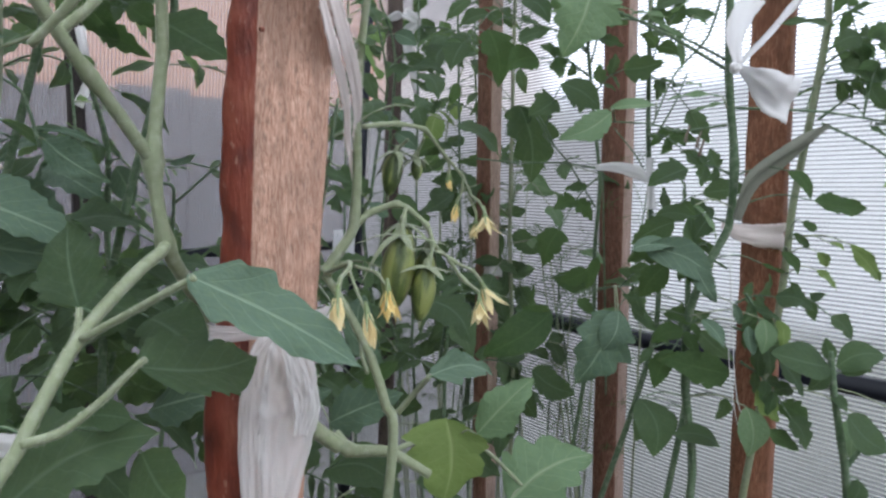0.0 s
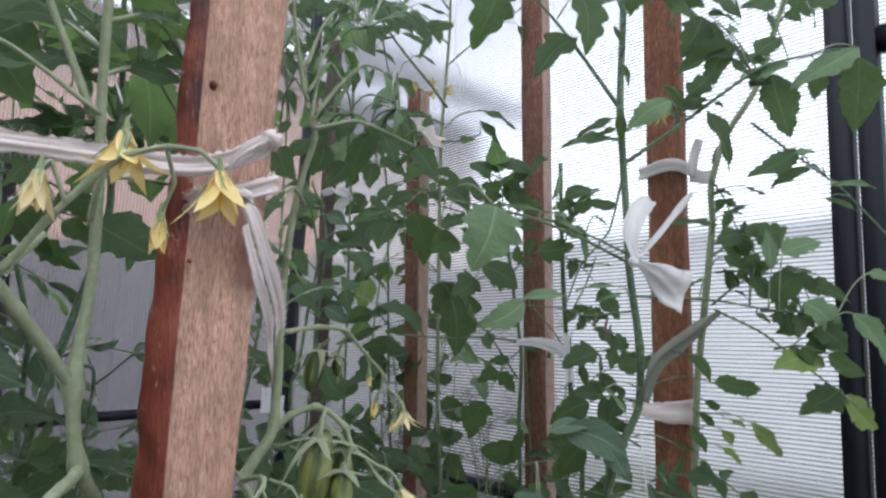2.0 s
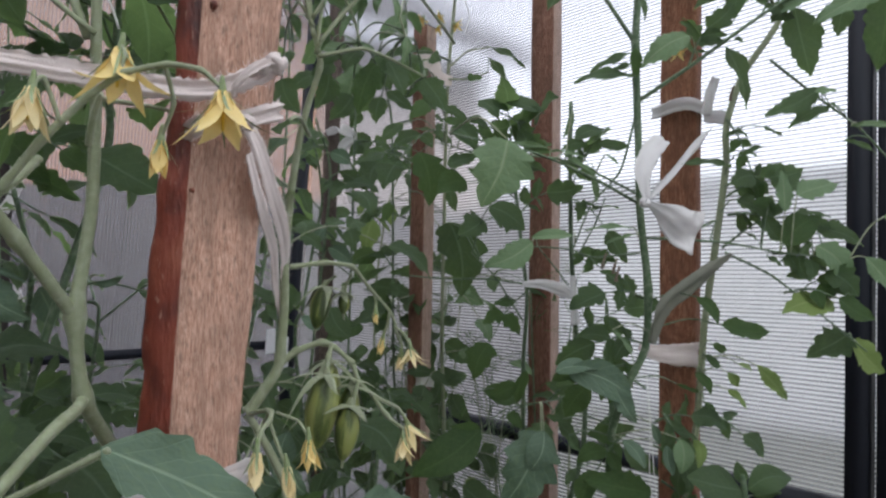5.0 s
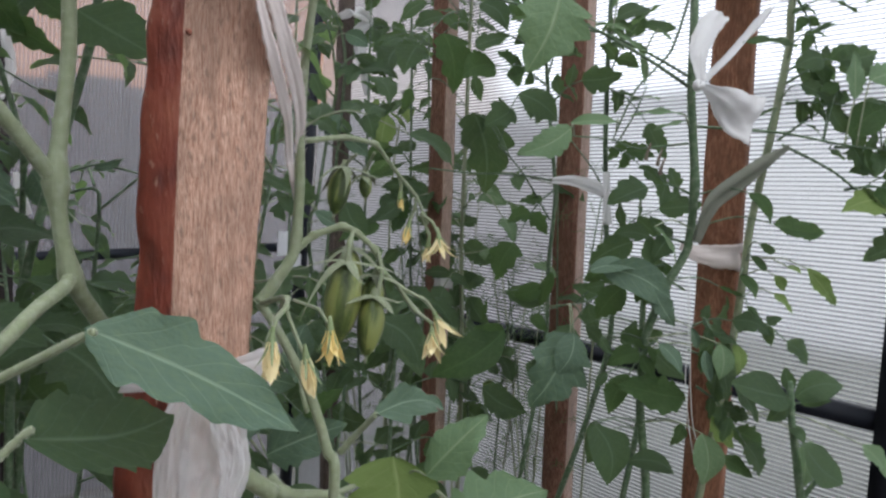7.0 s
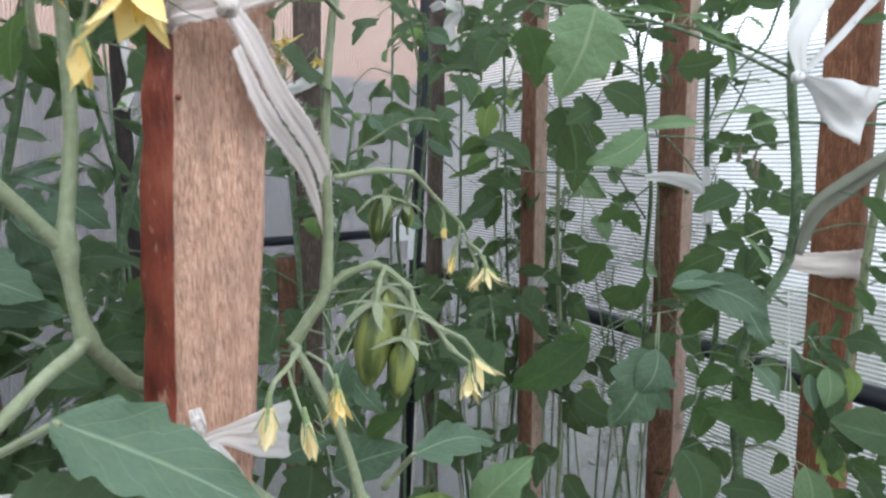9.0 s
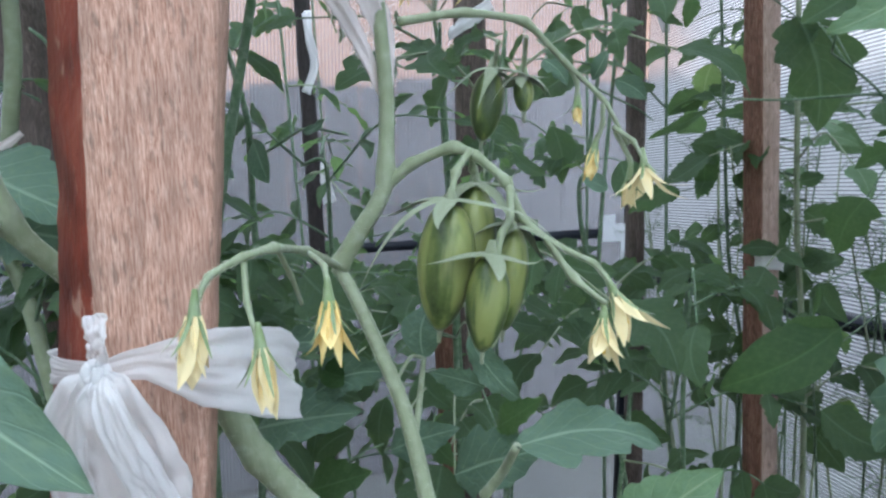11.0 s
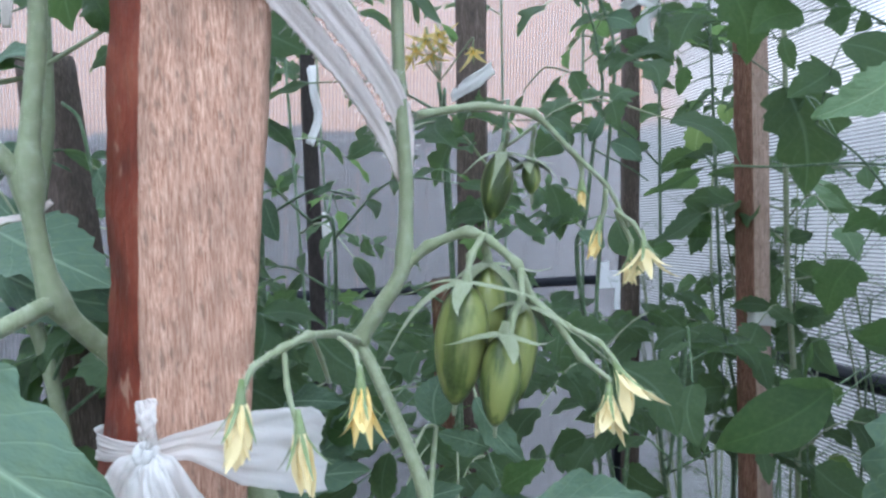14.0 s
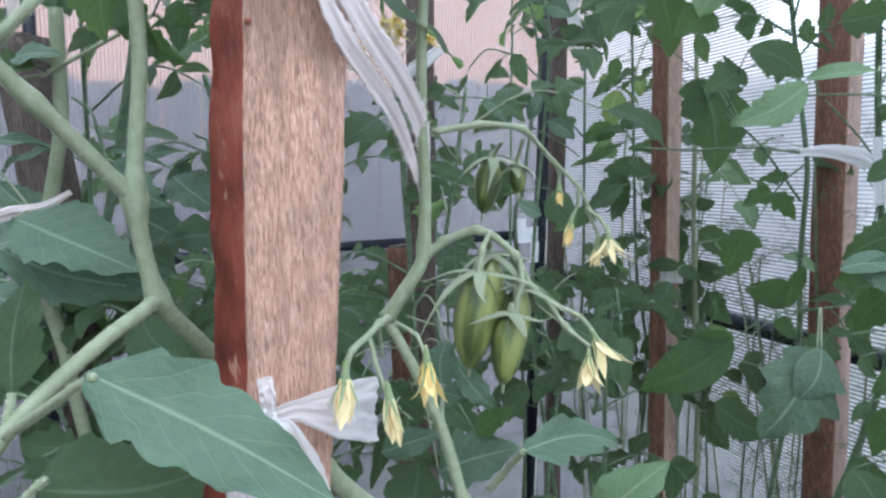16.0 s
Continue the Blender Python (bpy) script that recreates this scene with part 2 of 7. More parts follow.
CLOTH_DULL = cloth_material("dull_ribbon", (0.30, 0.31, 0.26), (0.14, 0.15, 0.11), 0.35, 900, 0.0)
PETAL = soft_material("yellow_petal", (0.93, 0.69, 0.22), (0.97, 0.82, 0.44), 90, 0.6, 0.3)
PETAL_PALE = soft_material("pale_petal", (0.93, 0.76, 0.38), (0.97, 0.87, 0.58), 60, 0.6, 0.3)
ANTHER = soft_material("anther_yellow", (0.80, 0.52, 0.06), (0.86, 0.64, 0.12), 80, 0.5)
CALYX = stem_material("calyx_green", (0.12, 0.175, 0.06), (0.20, 0.26, 0.11))
FRUIT = fruit_material("unripe_tomato")
BLACK_STEEL = soft_material("black_steel", (0.007, 0.009, 0.015), (0.016, 0.019, 0.028), 18, 0.55, 0, 0.25, 0.1)
STEEL = soft_material("zinc_steel", (0.55, 0.56, 0.58), (0.70, 0.70, 0.72), 40, 0.4, 0, 0.6)
PANEL = panel_material("polycarbonate", 0.30, 0.0, (0.90, 0.91, 0.92), (0.52, 0.525, 0.53))
PANEL_SIDE = panel_material("polycarbonate_milky", 0.90, 0.28, (0.97, 0.98, 1.0), (0.72, 0.73, 0.76))
PANEL_END = panel_material("polycarbonate_end", 0.70, 0.22, (0.92, 0.92, 0.94), (0.50, 0.50, 0.53))
# for the unseen left wall, opaque so that less light comes in
OPAQUE_GREY = soft_material("opaque_wall_grey", (0.16, 0.16, 0.155), (0.22, 0.22, 0.21), 3.0, 0.85, 0, 0.2, 0.2)
WEB = panel_material("polycarbonate_web", 0.74, 0.0, (0.82, 0.82, 0.84), (0.30, 0.30, 0.31))
WEB_END = panel_material("polycarbonate_end_web", 0.80, 0.0, (0.9, 0.9, 0.92), (0.8, 0.8, 0.82))
PLASTER = soft_material("peach_plaster", (0.43, 0.255, 0.185), (0.50, 0.325, 0.245), 2.0, 0.9, 0, 0.2, 0.2)
PALE_PLASTER = soft_material("pale_plaster", (0.41, 0.365, 0.34), (0.49, 0.445, 0.42), 2.0, 0.9, 0, 0.2, 0.2)
PALE_WALL = soft_material("pale_wall", (0.56, 0.56, 0.55), (0.66, 0.66, 0.65), 1.5, 0.9, 0, 0.2, 0.2)
GREY_BOARD = soft_material("grey_board", (0.150, 0.143, 0.145), (0.205, 0.196, 0.196), 1.5, 0.85, 0, 0.2, 0.2)
SOIL = soft_material("soil", (0.05, 0.035, 0.025), (0.11, 0.085, 0.06), 9, 0.95, 0, 0.1, 0.8)
GRAVEL = soft_material("gravel_grass", (0.105, 0.11, 0.095), (0.17, 0.17, 0.15), 1.2, 0.95, 0, 0.1, 0.5)
STRING = soft_material("white_string", (0.7, 0.7, 0.68), (0.8, 0.8, 0.78), 60, 0.9)


# ---- mesh helpers ----
def thing(name, label, category, group="", kind="", at=(0, 0, 0)):
    ob = new(name)
    ob.location = at
    ob.empty_display_size = 0.05
    return tagged(ob, label, category, group, kind)


def hang(ob, parent):
    """Parents ob so that its own matrix is its place in the world."""
    if parent:
        ob.parent = parent
        if parent.type == "EMPTY":
            ob.matrix_parent_inverse = Matrix.Translation(-parent.location)
    return ob


def mesh_of(name, bm, mats, smooth=True):
    me = bpy.data.meshes.new(name)
    bmesh.ops.recalc_face_normals(bm, faces=bm.faces)
    bm.to_mesh(me)
    bm.free()
    for m in mats if isinstance(mats, (list, tuple)) else (mats,):
        me.materials.append(m)
    if smooth:
        me.polygons.foreach_set("use_smooth", [True] * len(me.polygons))
    return me


def part(name, bm, mats, parent=None, label="", smooth=True):
    ob = hang(new(name, mesh_of(name, bm, mats, smooth)), parent)
    return tagged(ob, label)


def curve_points(pts, per=5, kink=0.0):
    """A smooth line through the points; kink draws it towards the straight pieces between them."""
    p = [Vector(q) for q in pts]
    if len(p) == 2:
        return [p[0].lerp(p[1], i / per) for i in range(per + 1)]
    ext = [2 * p[0] - p[1]] + p + [2 * p[-1] - p[-2]]
    out = []
    for i in range(1, len(ext) - 2):
        a, b, c, d = ext[i - 1:i + 3]
        for k in range(per):
            t = k / per
            q = 0.5 * (2 * b + (c - a) * t + (2 * a - 5 * b + 4 * c - d) * t * t + (3 * b - a - 3 * c + d) * t ** 3)
            out.append(q.lerp(b.lerp(c, t), kink))
    return out + [p[-1]]


def tube(bm, pts, r0, r1=None, sides=8, per=5, swell=(), kink=0.0):
    """A tapered round tube along a smooth line; swell: (fraction, factor) for nodes."""
    line = curve_points(pts, per, kink)
    r1 = r0 if r1 is None else r1
    rings, up = [], Vector((0.13, 0.31, 0.94))
    for i, p in enumerate(line):
        f = i / (len(line) - 1)
        d = (line[min(i + 1, len(line) - 1)] - line[max(i - 1, 0)]).normalized()
        x = d.cross(up)
        if x.length < 0.05:
            x = d.cross(Vector((1, 0.2, 0)))
        x.normalize()
        y = d.cross(x)
        up = -y if y.dot(up) < 0 else y
        r = r0 + (r1 - r0) * f
        for at, k in swell:
            r *= 1 + (k - 1) * math.exp(-((f - at) * (len(pts) - 1) / 0.16) ** 2)
        rings.append([bm.verts.new(p + r * (math.cos(a) * x + math.sin(a) * y)) for a in [2 * math.pi * k / sides for k in range(sides)]])
    for a, b in zip(rings, rings[1:]):
        for k in range(sides):
            bm.faces.new((a[k], a[(k + 1) % sides], b[(k + 1) % sides], b[k]))
    bm.faces.new(rings[0])
    bm.faces.new(rings[-1][::-1])


def box(bm, lo, hi, m=None):
    r = bmesh.ops.create_cube(bm, size=1)
    s = Matrix.Translation([(a + b) / 2 for a, b in zip(lo, hi)]) @ Matrix.Diagonal([b - a for a, b in zip(lo, hi)] + [1])
    bmesh.ops.transform(bm, matrix=(m or Matrix()) @ s, verts=r["verts"])
    return r["verts"]


def blade_mesh(name, shape, mat, seed):
    """A leaf blade of unit length along Y, face up along Z: irregular teeth or lobes, arched, waved and twisted."""
    rng = random.Random(seed)
    n, us = 48, (-1, -0.66, -0.33, 0, 0.33, 0.66, 1)
    fold, arch, twist, ph = rng.uniform(0.05, 0.42), rng.uniform(0.10, 0.75), rng.uniform(-0.5, 0.5), rng.uniform(0, 6)
    teeth, skew, bend, lobes = rng.uniform(5.5, 8.5), rng.uniform(-0.16, 0.16), rng.uniform(-0.13, 0.13), rng.uniform(2.7, 3.9)
    bm = bmesh.new()
    uvl = bm.loops.layers.uv.new("UVMap")
    rows, uvs = [], {}
    for j in range(n + 1):
        v = j / n
        row = []
        for u in us:
            s = 1 if u > 0 else -1
            tooth = (v * teeth + 0.4 * s + 0.25 * math.sin(5 * v + ph)) % 1
            if shape == "lobed":
                env = 0.42 * math.sin(math.pi * v ** 0.70) ** 0.72 * (1 - 0.28 * v)
                lob = (v * lobes + 0.22 * s * (0.5 + skew) + 0.3 * math.sin(ph)) % 1
                lob = (lob / 0.72) ** 0.7 if lob < 0.72 else (1 - lob) / 0.28
                w = env * (0.64 + 0.33 * lob + 0.07 * tooth)
            elif shape == "toothed":
                env = 0.335 * math.sin(math.pi * v ** 0.70) ** 0.80
                crest = (tooth / 0.7) ** 0.75 if tooth < 0.7 else (1 - tooth) / 0.3
                w = env * (0.80 + 0.24 * crest * (0.6 + 0.4 * math.sin(3.1 * v + ph)) + 0.06 * math.sin(7 * v + ph + s) + 0.03 * math.sin(41 * v + ph))
            elif shape == "slim":
                w = 0.15 * math.sin(math.pi * v ** 0.8) ** 0.9 * (0.90 + 0.14 * tooth)
            else:
                w = 0.30 * math.sin(math.pi * v ** 0.80) ** 0.78 * (1 + 0.03 * math.sin(9 * v + ph + s))
            w *= 1 + skew * s
            if j in (0, n):
                w = 0.006
            x = u * w
            wave = (0.03 if shape != "oval" else 0.012) * abs(u) ** 2 * math.sin(12 * v + ph + 2 * u)
            rib = 0.002 * math.cos(2 * math.pi * (v * 6.5 - abs(u) * 1.7)) * (0.1 < abs(u) < 0.9)
            z = fold * abs(x) - 0.8 * fold * x * x + arch * v * (1 - v) * 0.55 - 0.10 * arch * v ** 3 + twist * x * (v - 0.3) + wave + rib
            vert = bm.verts.new((x + bend * math.sin(math.pi * v), v + abs(u) * w * 0.12 * (1 - v), z))
            uvs[vert] = (0.5 + 0.5 * u, v)
            row.append(vert)
        rows.append(row)
    for a, b in zip(rows, rows[1:]):
        for k in range(len(us) - 1):
            f = bm.faces.new((a[k], a[k + 1], b[k + 1], b[k]))
            for lp in f.loops:
                lp[uvl].uv = uvs[lp.vert]
    return mesh_of(name, bm, mat)


BLADES = {}
for mat_key, mat in (("leaf", LEAF), ("near", LEAF_NEAR), ("pale", LEAF_PALE_LIT), ("lime", LEAF_LIME), ("oval", LEAF_OVAL)):
    for shape in ("lobed", "toothed", "slim", "oval"):
        BLADES[mat_key, shape] = [blade_mesh("leaflet", shape, mat, 7 * i + len(shape)) for i in range(6)]

FACING = Vector((0.1, -0.6, 2.2))


STEM_LINES = {}


def leaf_stalk(plant, base, mat):
    """A thin stalk from the nearest stem or branch of the plant to the foot of a leaf blade."""
    base = Vector(base)
    near = min((p for line in STEM_LINES.get(plant.name, [[base]]) for p in line), key=lambda p: (p - base).length + 0.6 * max(0, p.z - base.z))
    if (near - base).length > 0.006:
        bm = bmesh.new()
        mid = near.lerp(base, 0.55) + Vector((0, 0, 0.12 * (near - base).length))
        tube(bm, [near, mid, base], 0.0011, 0.0008, 5, 5)
        part("leaf_stalk", bm, mat, plant)


def blade(parent, base, tip, wide=1.0, shape="toothed", mat="leaf", face=None, seed=None, name="leaflet"):
    """One leaf blade from base to tip; wide scales its width; face: the way its upper side looks."""
    rng = random.Random(seed if seed is not None else hash((round(base[0], 3), round(tip[2], 3))))
    base, tip = Vector(base), Vector(tip)
    if parent.type == "EMPTY":
        leaf_stalk(parent, base, STEM if mat in ("near", "pale", "lime") else STEM_DARK)
    y = tip - base
    size = y.length
    y.normalize()
    f = Vector(face) if face else (FACING - base).normalized() + Vector([rng.uniform(-0.5, 0.5) for _ in range(3)])
    x = y.cross(f)
    if x.length < 0.05:
        x = y.cross(Vector((1, 0, 0.3)))
    x.normalize()
    z = x.cross(y)
    m = Matrix((x * size * wide, y * size, z * size)).transposed().to_4x4()
    m.translation = base
    ob = hang(new(name, rng.choice(BLADES[mat, shape])), parent)
    ob.matrix_basis = m
    return ob


def spray(plant, base, tip, size=0.05, pairs=3, sag=0.15, shape="toothed", mat="leaf", seed=0, r=0.0016, face=None, stem=None, wide=1.0):
    """A compound leaf: a leaf stalk with leaflets in pairs and one at its end."""
    rng = random.Random(seed)
    base, tip = Vector(base), Vector(tip)
    d = tip - base
    mid = base.lerp(tip, 0.5) + Vector((0, 0, sag * d.length))
    bm = bmesh.new()
    tube(bm, [base, mid, tip], r * 1.3, r * 0.6, 6, 6)
    leaf = part("leaf", bm, stem or STEM, plant)
    line = curve_points([base, mid, tip], 12)
    out = ((FACING - mid).normalized() * 0.8 + Vector((0, 0, 0.6))).normalized() if face is None else Vector(face).normalized()
    for k in range(pairs):
        f = 0.32 + 0.62 * k / max(pairs, 1)
        i = int(f * (len(line) - 2))
        p, along = line[i], (line[i + 1] - line[i]).normalized()
        side = along.cross(out).normalized()
        for s in (-1, 1):
            if rng.random() < 0.08:
                continue
            way = (along * rng.uniform(0.25, 0.7) + side * s * rng.uniform(0.7, 1.0) + Vector((0, 0, rng.uniform(-0.5, 0.1)))).normalized()
            ln = size * rng.uniform(0.6, 1.05) * (0.75 + 0.4 * f)
            tw = out + Vector([rng.uniform(-0.7, 0.7) for _ in range(3)])
            blade(leaf, p, p + way * ln, rng.uniform(0.8, 1.1) * wide, shape, mat, tw, rng.randrange(9999))
    way = ((line[-1] - line[-4]).normalized() + Vector((0, 0, -0.25))).normalized()
    blade(leaf, line[-1], line[-1] + way * size * 1.25, rng.uniform(0.9, 1.15) * wide, shape, mat, out + Vector([rng.uniform(-0.4, 0.4) for _ in range(3)]), rng.randrange(9999))
    return leaf


def bushy(plant, stem_pts, count, reach, size, seed, shape="toothed", mat="leaf", lo=0.0, hi=1.0, stem=None, pairs=3, toward=None):
    """Compound leaves in a spiral up a stem."""
    rng = random.Random(seed)
    line = curve_points(stem_pts, 16)
    for i in range(count):
        f = lo + (hi - lo) * (i + rng.uniform(0.1, 0.9)) / count
        p = line[int(f * (len(line) - 1))]
        az = 2.4 * i + rng.uniform(-0.6, 0.6)
        ln = reach * rng.uniform(0.6, 1.15)
        way = Vector((math.cos(az), math.sin(az), rng.uniform(-0.25, 0.35)))
        if toward:
            way += Vector(toward)
        tip = p + way.normalized() * ln
        spray(plant, p, tip, size * rng.uniform(0.8, 1.2), pairs, rng.uniform(0.08, 0.28), shape, mat, rng.randrange(99999), 0.0014, None, stem)


def tag_leaves(plant, rows, mat="leaf", face=(0.05, -0.85, 0.5)):
    """Single blades, each from base to tip."""
    for k, (base, tip, wide, shape) in enumerate(rows):
        rng = random.Random(k * 13 + 5)
        blade(plant, base, tip, wide, shape, mat, Vector(face) + Vector([rng.uniform(-0.4, 0.4) for _ in range(3)]), rng.randrange(999))


def stem(plant, pts, r0, r1, mat=None, name="stem", swell=(), sides=10, hairs=0):
    bm = bmesh.new()
    kink = 0.4
    if name in ("truss", "pedicel"):
        kink, m = 0.55, len(pts) - 1
        swell = list(swell) + [(k / m, 1.28) for k in range(1, m)]
    tube(bm, pts, r0, r1, sides, 8, swell, kink)
    if name in ("stem", "branch", "side_shoot", "leaf_stalk"):
        STEM_LINES.setdefault(plant.name, []).append(curve_points(pts, 6))
    ob = part(name, bm, mat or STEM, plant)
    if hairs:
        rng, line, bm = random.Random(int(1e5 * r0)), curve_points(pts, 8, kink), bmesh.new()
        for _ in range(hairs):
            i = rng.randrange(len(line) - 1)
            f = (i + rng.random()) / (len(line) - 1)
            d = (line[i + 1] - line[i]).normalized()
            side = d.cross(Vector([rng.uniform(-1, 1) for _ in range(3)])).normalized()
            p = line[i].lerp(line[i + 1], rng.random()) + side * (r0 + (r1 - r0) * f) * 0.97
            q = p + (side + d * rng.uniform(-0.5, 0.5)) * rng.uniform(0.0006, 0.0016)
            bm.faces.new([bm.verts.new(p + d * 0.00009), bm.verts.new(p - d * 0.00009), bm.verts.new(q)])
        tagged(part("hairs", bm, HAIR, ob, "fine pale hairs"), kind="stuff")
    return ob


def petal_shape(bm, m, length, width, flare, tipcurl, n=9, rng=None, start=0.0012):
    """A lance-shaped petal along Z, flaring outward along Y, folded along its middle, a little twisted."""
    tw, sway, cup = (rng.uniform(-0.4, 0.4), rng.uniform(-0.1, 0.1), rng.uniform(0.05, 0.3)) if rng else (0, 0, 0.2)
    rows = []
    for j in range(n + 1):
        v = j / n
        w = width * (0.4 + 0.6 * math.sin(math.pi * min(1, 0.06 + 0.80 * v)) ** 0.9) * (1 - v ** 4) + 0.0002
        out = flare * length * (v ** 1.4) + tipcurl * length * max(0, v - 0.5) ** 2 * 3
        z = length * (v - 0.5 * abs(tipcurl) * max(0, v - 0.5) ** 2 * 3)
        row = []
        for u in (-1, -0.5, 0, 0.5, 1):
            x, y = w * u, cup * w * (1 - abs(u)) + 0.10 * w * math.sin(9 * v + 4 * u)
            c, s = math.cos(tw * v * v), math.sin(tw * v * v)
            row.append(bm.verts.new(m @ Vector((x * c - y * s + sway * length * v * v, out + x * s + y * c + start, z))))
        rows.append(row)
    for a, b in zip(rows, rows[1:]):
        for k in range(4):
            bm.faces.new((a[k], a[k + 1], b[k + 1], b[k]))


def axis_matrix(at, way, spin=0.0):
    z = Vector(way).normalized()
    x = z.cross(Vector((0.2, 0.9, 0.1))).normalized()
    m = Matrix((x, z.cross(x), z)).transposed().to_4x4()
    m.translation = Vector(at)
    return m @ Matrix.Rotation(spin, 4, "Z")


def flower(plant, at, way, size=0.022, flare=0.35, curl=0.15, petals=6, seed=0, mat=None, label="pale yellow tomato flower", wide=1.0):
    """Calyx and receptacle, with petals and the anther cone as sub-parts."""
    rng = random.Random(seed)
    m = axis_matrix(at, way, rng.uniform(0, 6))
    bm = bmesh.new()
    tube(bm, [m @ Vector((0, 0, -0.0075)), m @ Vector((0, 0, -0.002)), m @ Vector((0, 0, 0.004))], 0.0009, 0.0027, 8, 3)
    for k in range(6):
        mk = m @ Matrix.Rotation(2 * math.pi * (k + 0.5) / 6 + rng.uniform(-0.2, 0.2), 4, "Z")
        petal_shape(bm, mk, size * rng.uniform(0.55, 0.8), 0.00065, flare * 0.8 + rng.uniform(0.10, 0.55), rng.uniform(-0.1, 0.4), 7, rng, 0.0018)
    ob = part("flower", bm, CALYX, plant, label)
    for k in range(petals):
        bm = bmesh.new()
        mk = m @ Matrix.Translation((0, 0, 0.0012)) @ Matrix.Rotation(2 * math.pi * k / petals + rng.uniform(-0.2, 0.2), 4, "Z")
        petal_shape(bm, mk, size * rng.uniform(0.8, 1.12), size * wide * rng.uniform(0.16, 0.215), flare * rng.uniform(0.45, 1.35), curl * rng.uniform(-0.6, 2.4), 9, rng, 0.001)
        part("petal", bm, mat or PETAL_PALE, ob)
    bm = bmesh.new()
    tube(bm, [m @ Vector((0, 0, 0.002)), m @ Vector((0, 0, 0.3 * size)), m @ Vector((0, 0, 0.72 * size))], 0.0022, 0.0006, 8, 3)
    part("anther_cone", bm, ANTHER, ob)
    return ob


def sepal(bm, az, length, width, droop, curl):
    """One narrow pointed sepal from the crown: out along the shoulder, then drooping or curling up."""
    ca, sa, rows = math.cos(az), math.sin(az), []
    for j in range(9):
        v = j / 8
        rad = length * (0.04 + 0.90 * v - 0.12 * abs(droop) * v ** 3)
        z = -0.05 * length + length * (droop * v * v - curl * max(0, v - 0.55) ** 2 * 2.2)
        w = width * (0.55 + 0.45 * math.sin(math.pi * min(1, 0.2 + v))) * (1 - v ** 2.2) + 0.012 * width
        row = []
        for u in (-1, 0, 1):
            x, y = rad, w * u + 0.08 * length * math.sin(2.5 * v + az * 3) * v
            row.append(bm.verts.new((x * ca - y * sa, x * sa + y * ca, z + 0.35 * w * (abs(u) - 0.5))))
        rows.append(row)
    for a, b in zip(rows, rows[1:]):
        for k in range(2):
            bm.faces.new((a[k], a[k + 1], b[k + 1], b[k]))


def fruit(plant, at, way, length, radius, seed=0):
    """A long plum tomato with faint ribs, its star of sepals and the dried style at its end."""
    rng = random.Random(seed)
    radius *= 1.08
    bm = bmesh.new()
    rings, nseg = [], 24
    for j in range(23):
        v = j / 22
        r = radius * math.sin(math.pi * (0.035 + 0.955 * v ** 0.94)) ** 0.52 * (1 - 0.16 * v)
        ring = []
        for a in [2 * math.pi * k / nseg for k in range(nseg)]:
            rr = r * (1 + 0.03 * math.cos(5 * a + seed) * (1 - v) + 0.015 * math.cos(2 * a + 2 * seed))
            ring.append(bm.verts.new((rr * math.cos(a) + 0.05 * radius * math.sin(3 * v), rr * math.sin(a), v * length)))
        rings.append(ring)
    for a, b in zip(rings, rings[1:]):
        for k in range(nseg):
            bm.faces.new((a[k], a[(k + 1) % nseg], b[(k + 1) % nseg], b[k]))
    bm.faces.new(rings[0])
    bm.faces.new(rings[-1][::-1])
    for v in bm.verts:
        v.co /= length
    ob = hang(new("tomato", mesh_of("tomato", bm, FRUIT)), plant)
    m = axis_matrix(at, way, rng.uniform(0, 6))
    ob.matrix_basis = m @ Matrix.Diagonal((length, length, length, 1))
    tagged(ob, "unripe green plum tomato with paler streaks")
    bm = bmesh.new()
    tube(bm, [(0, 0, -0.008 / length), (0, 0, -0.003 / length), (0, 0, 0.015)], 0.0017 / length, 0.0042 / length, 8, 3)
    for k in range(5):
        sepal(bm, 2 * math.pi * k / 5 + rng.uniform(-0.3, 0.3), min(0.050, 3.5 * radius) * rng.uniform(0.75, 1.15) / length, 0.0042 / length, rng.uniform(0.1, 1.0), rng.uniform(-0.3, 0.9))
    cal = new("calyx", mesh_of("calyx", bm, STEM))
    cal.parent = ob
    bm = bmesh.new()
    tube(bm, [(0.012, 0, 0.985), (0.012, 0, 1.02), (0.016, 0, 1.0 + 0.006 / length)], 0.0016 / length, 0.0009 / length, 6, 2)
    tip = new("dried_style", mesh_of("dried_style", bm, STEM))
    tip.parent = ob
    return ob


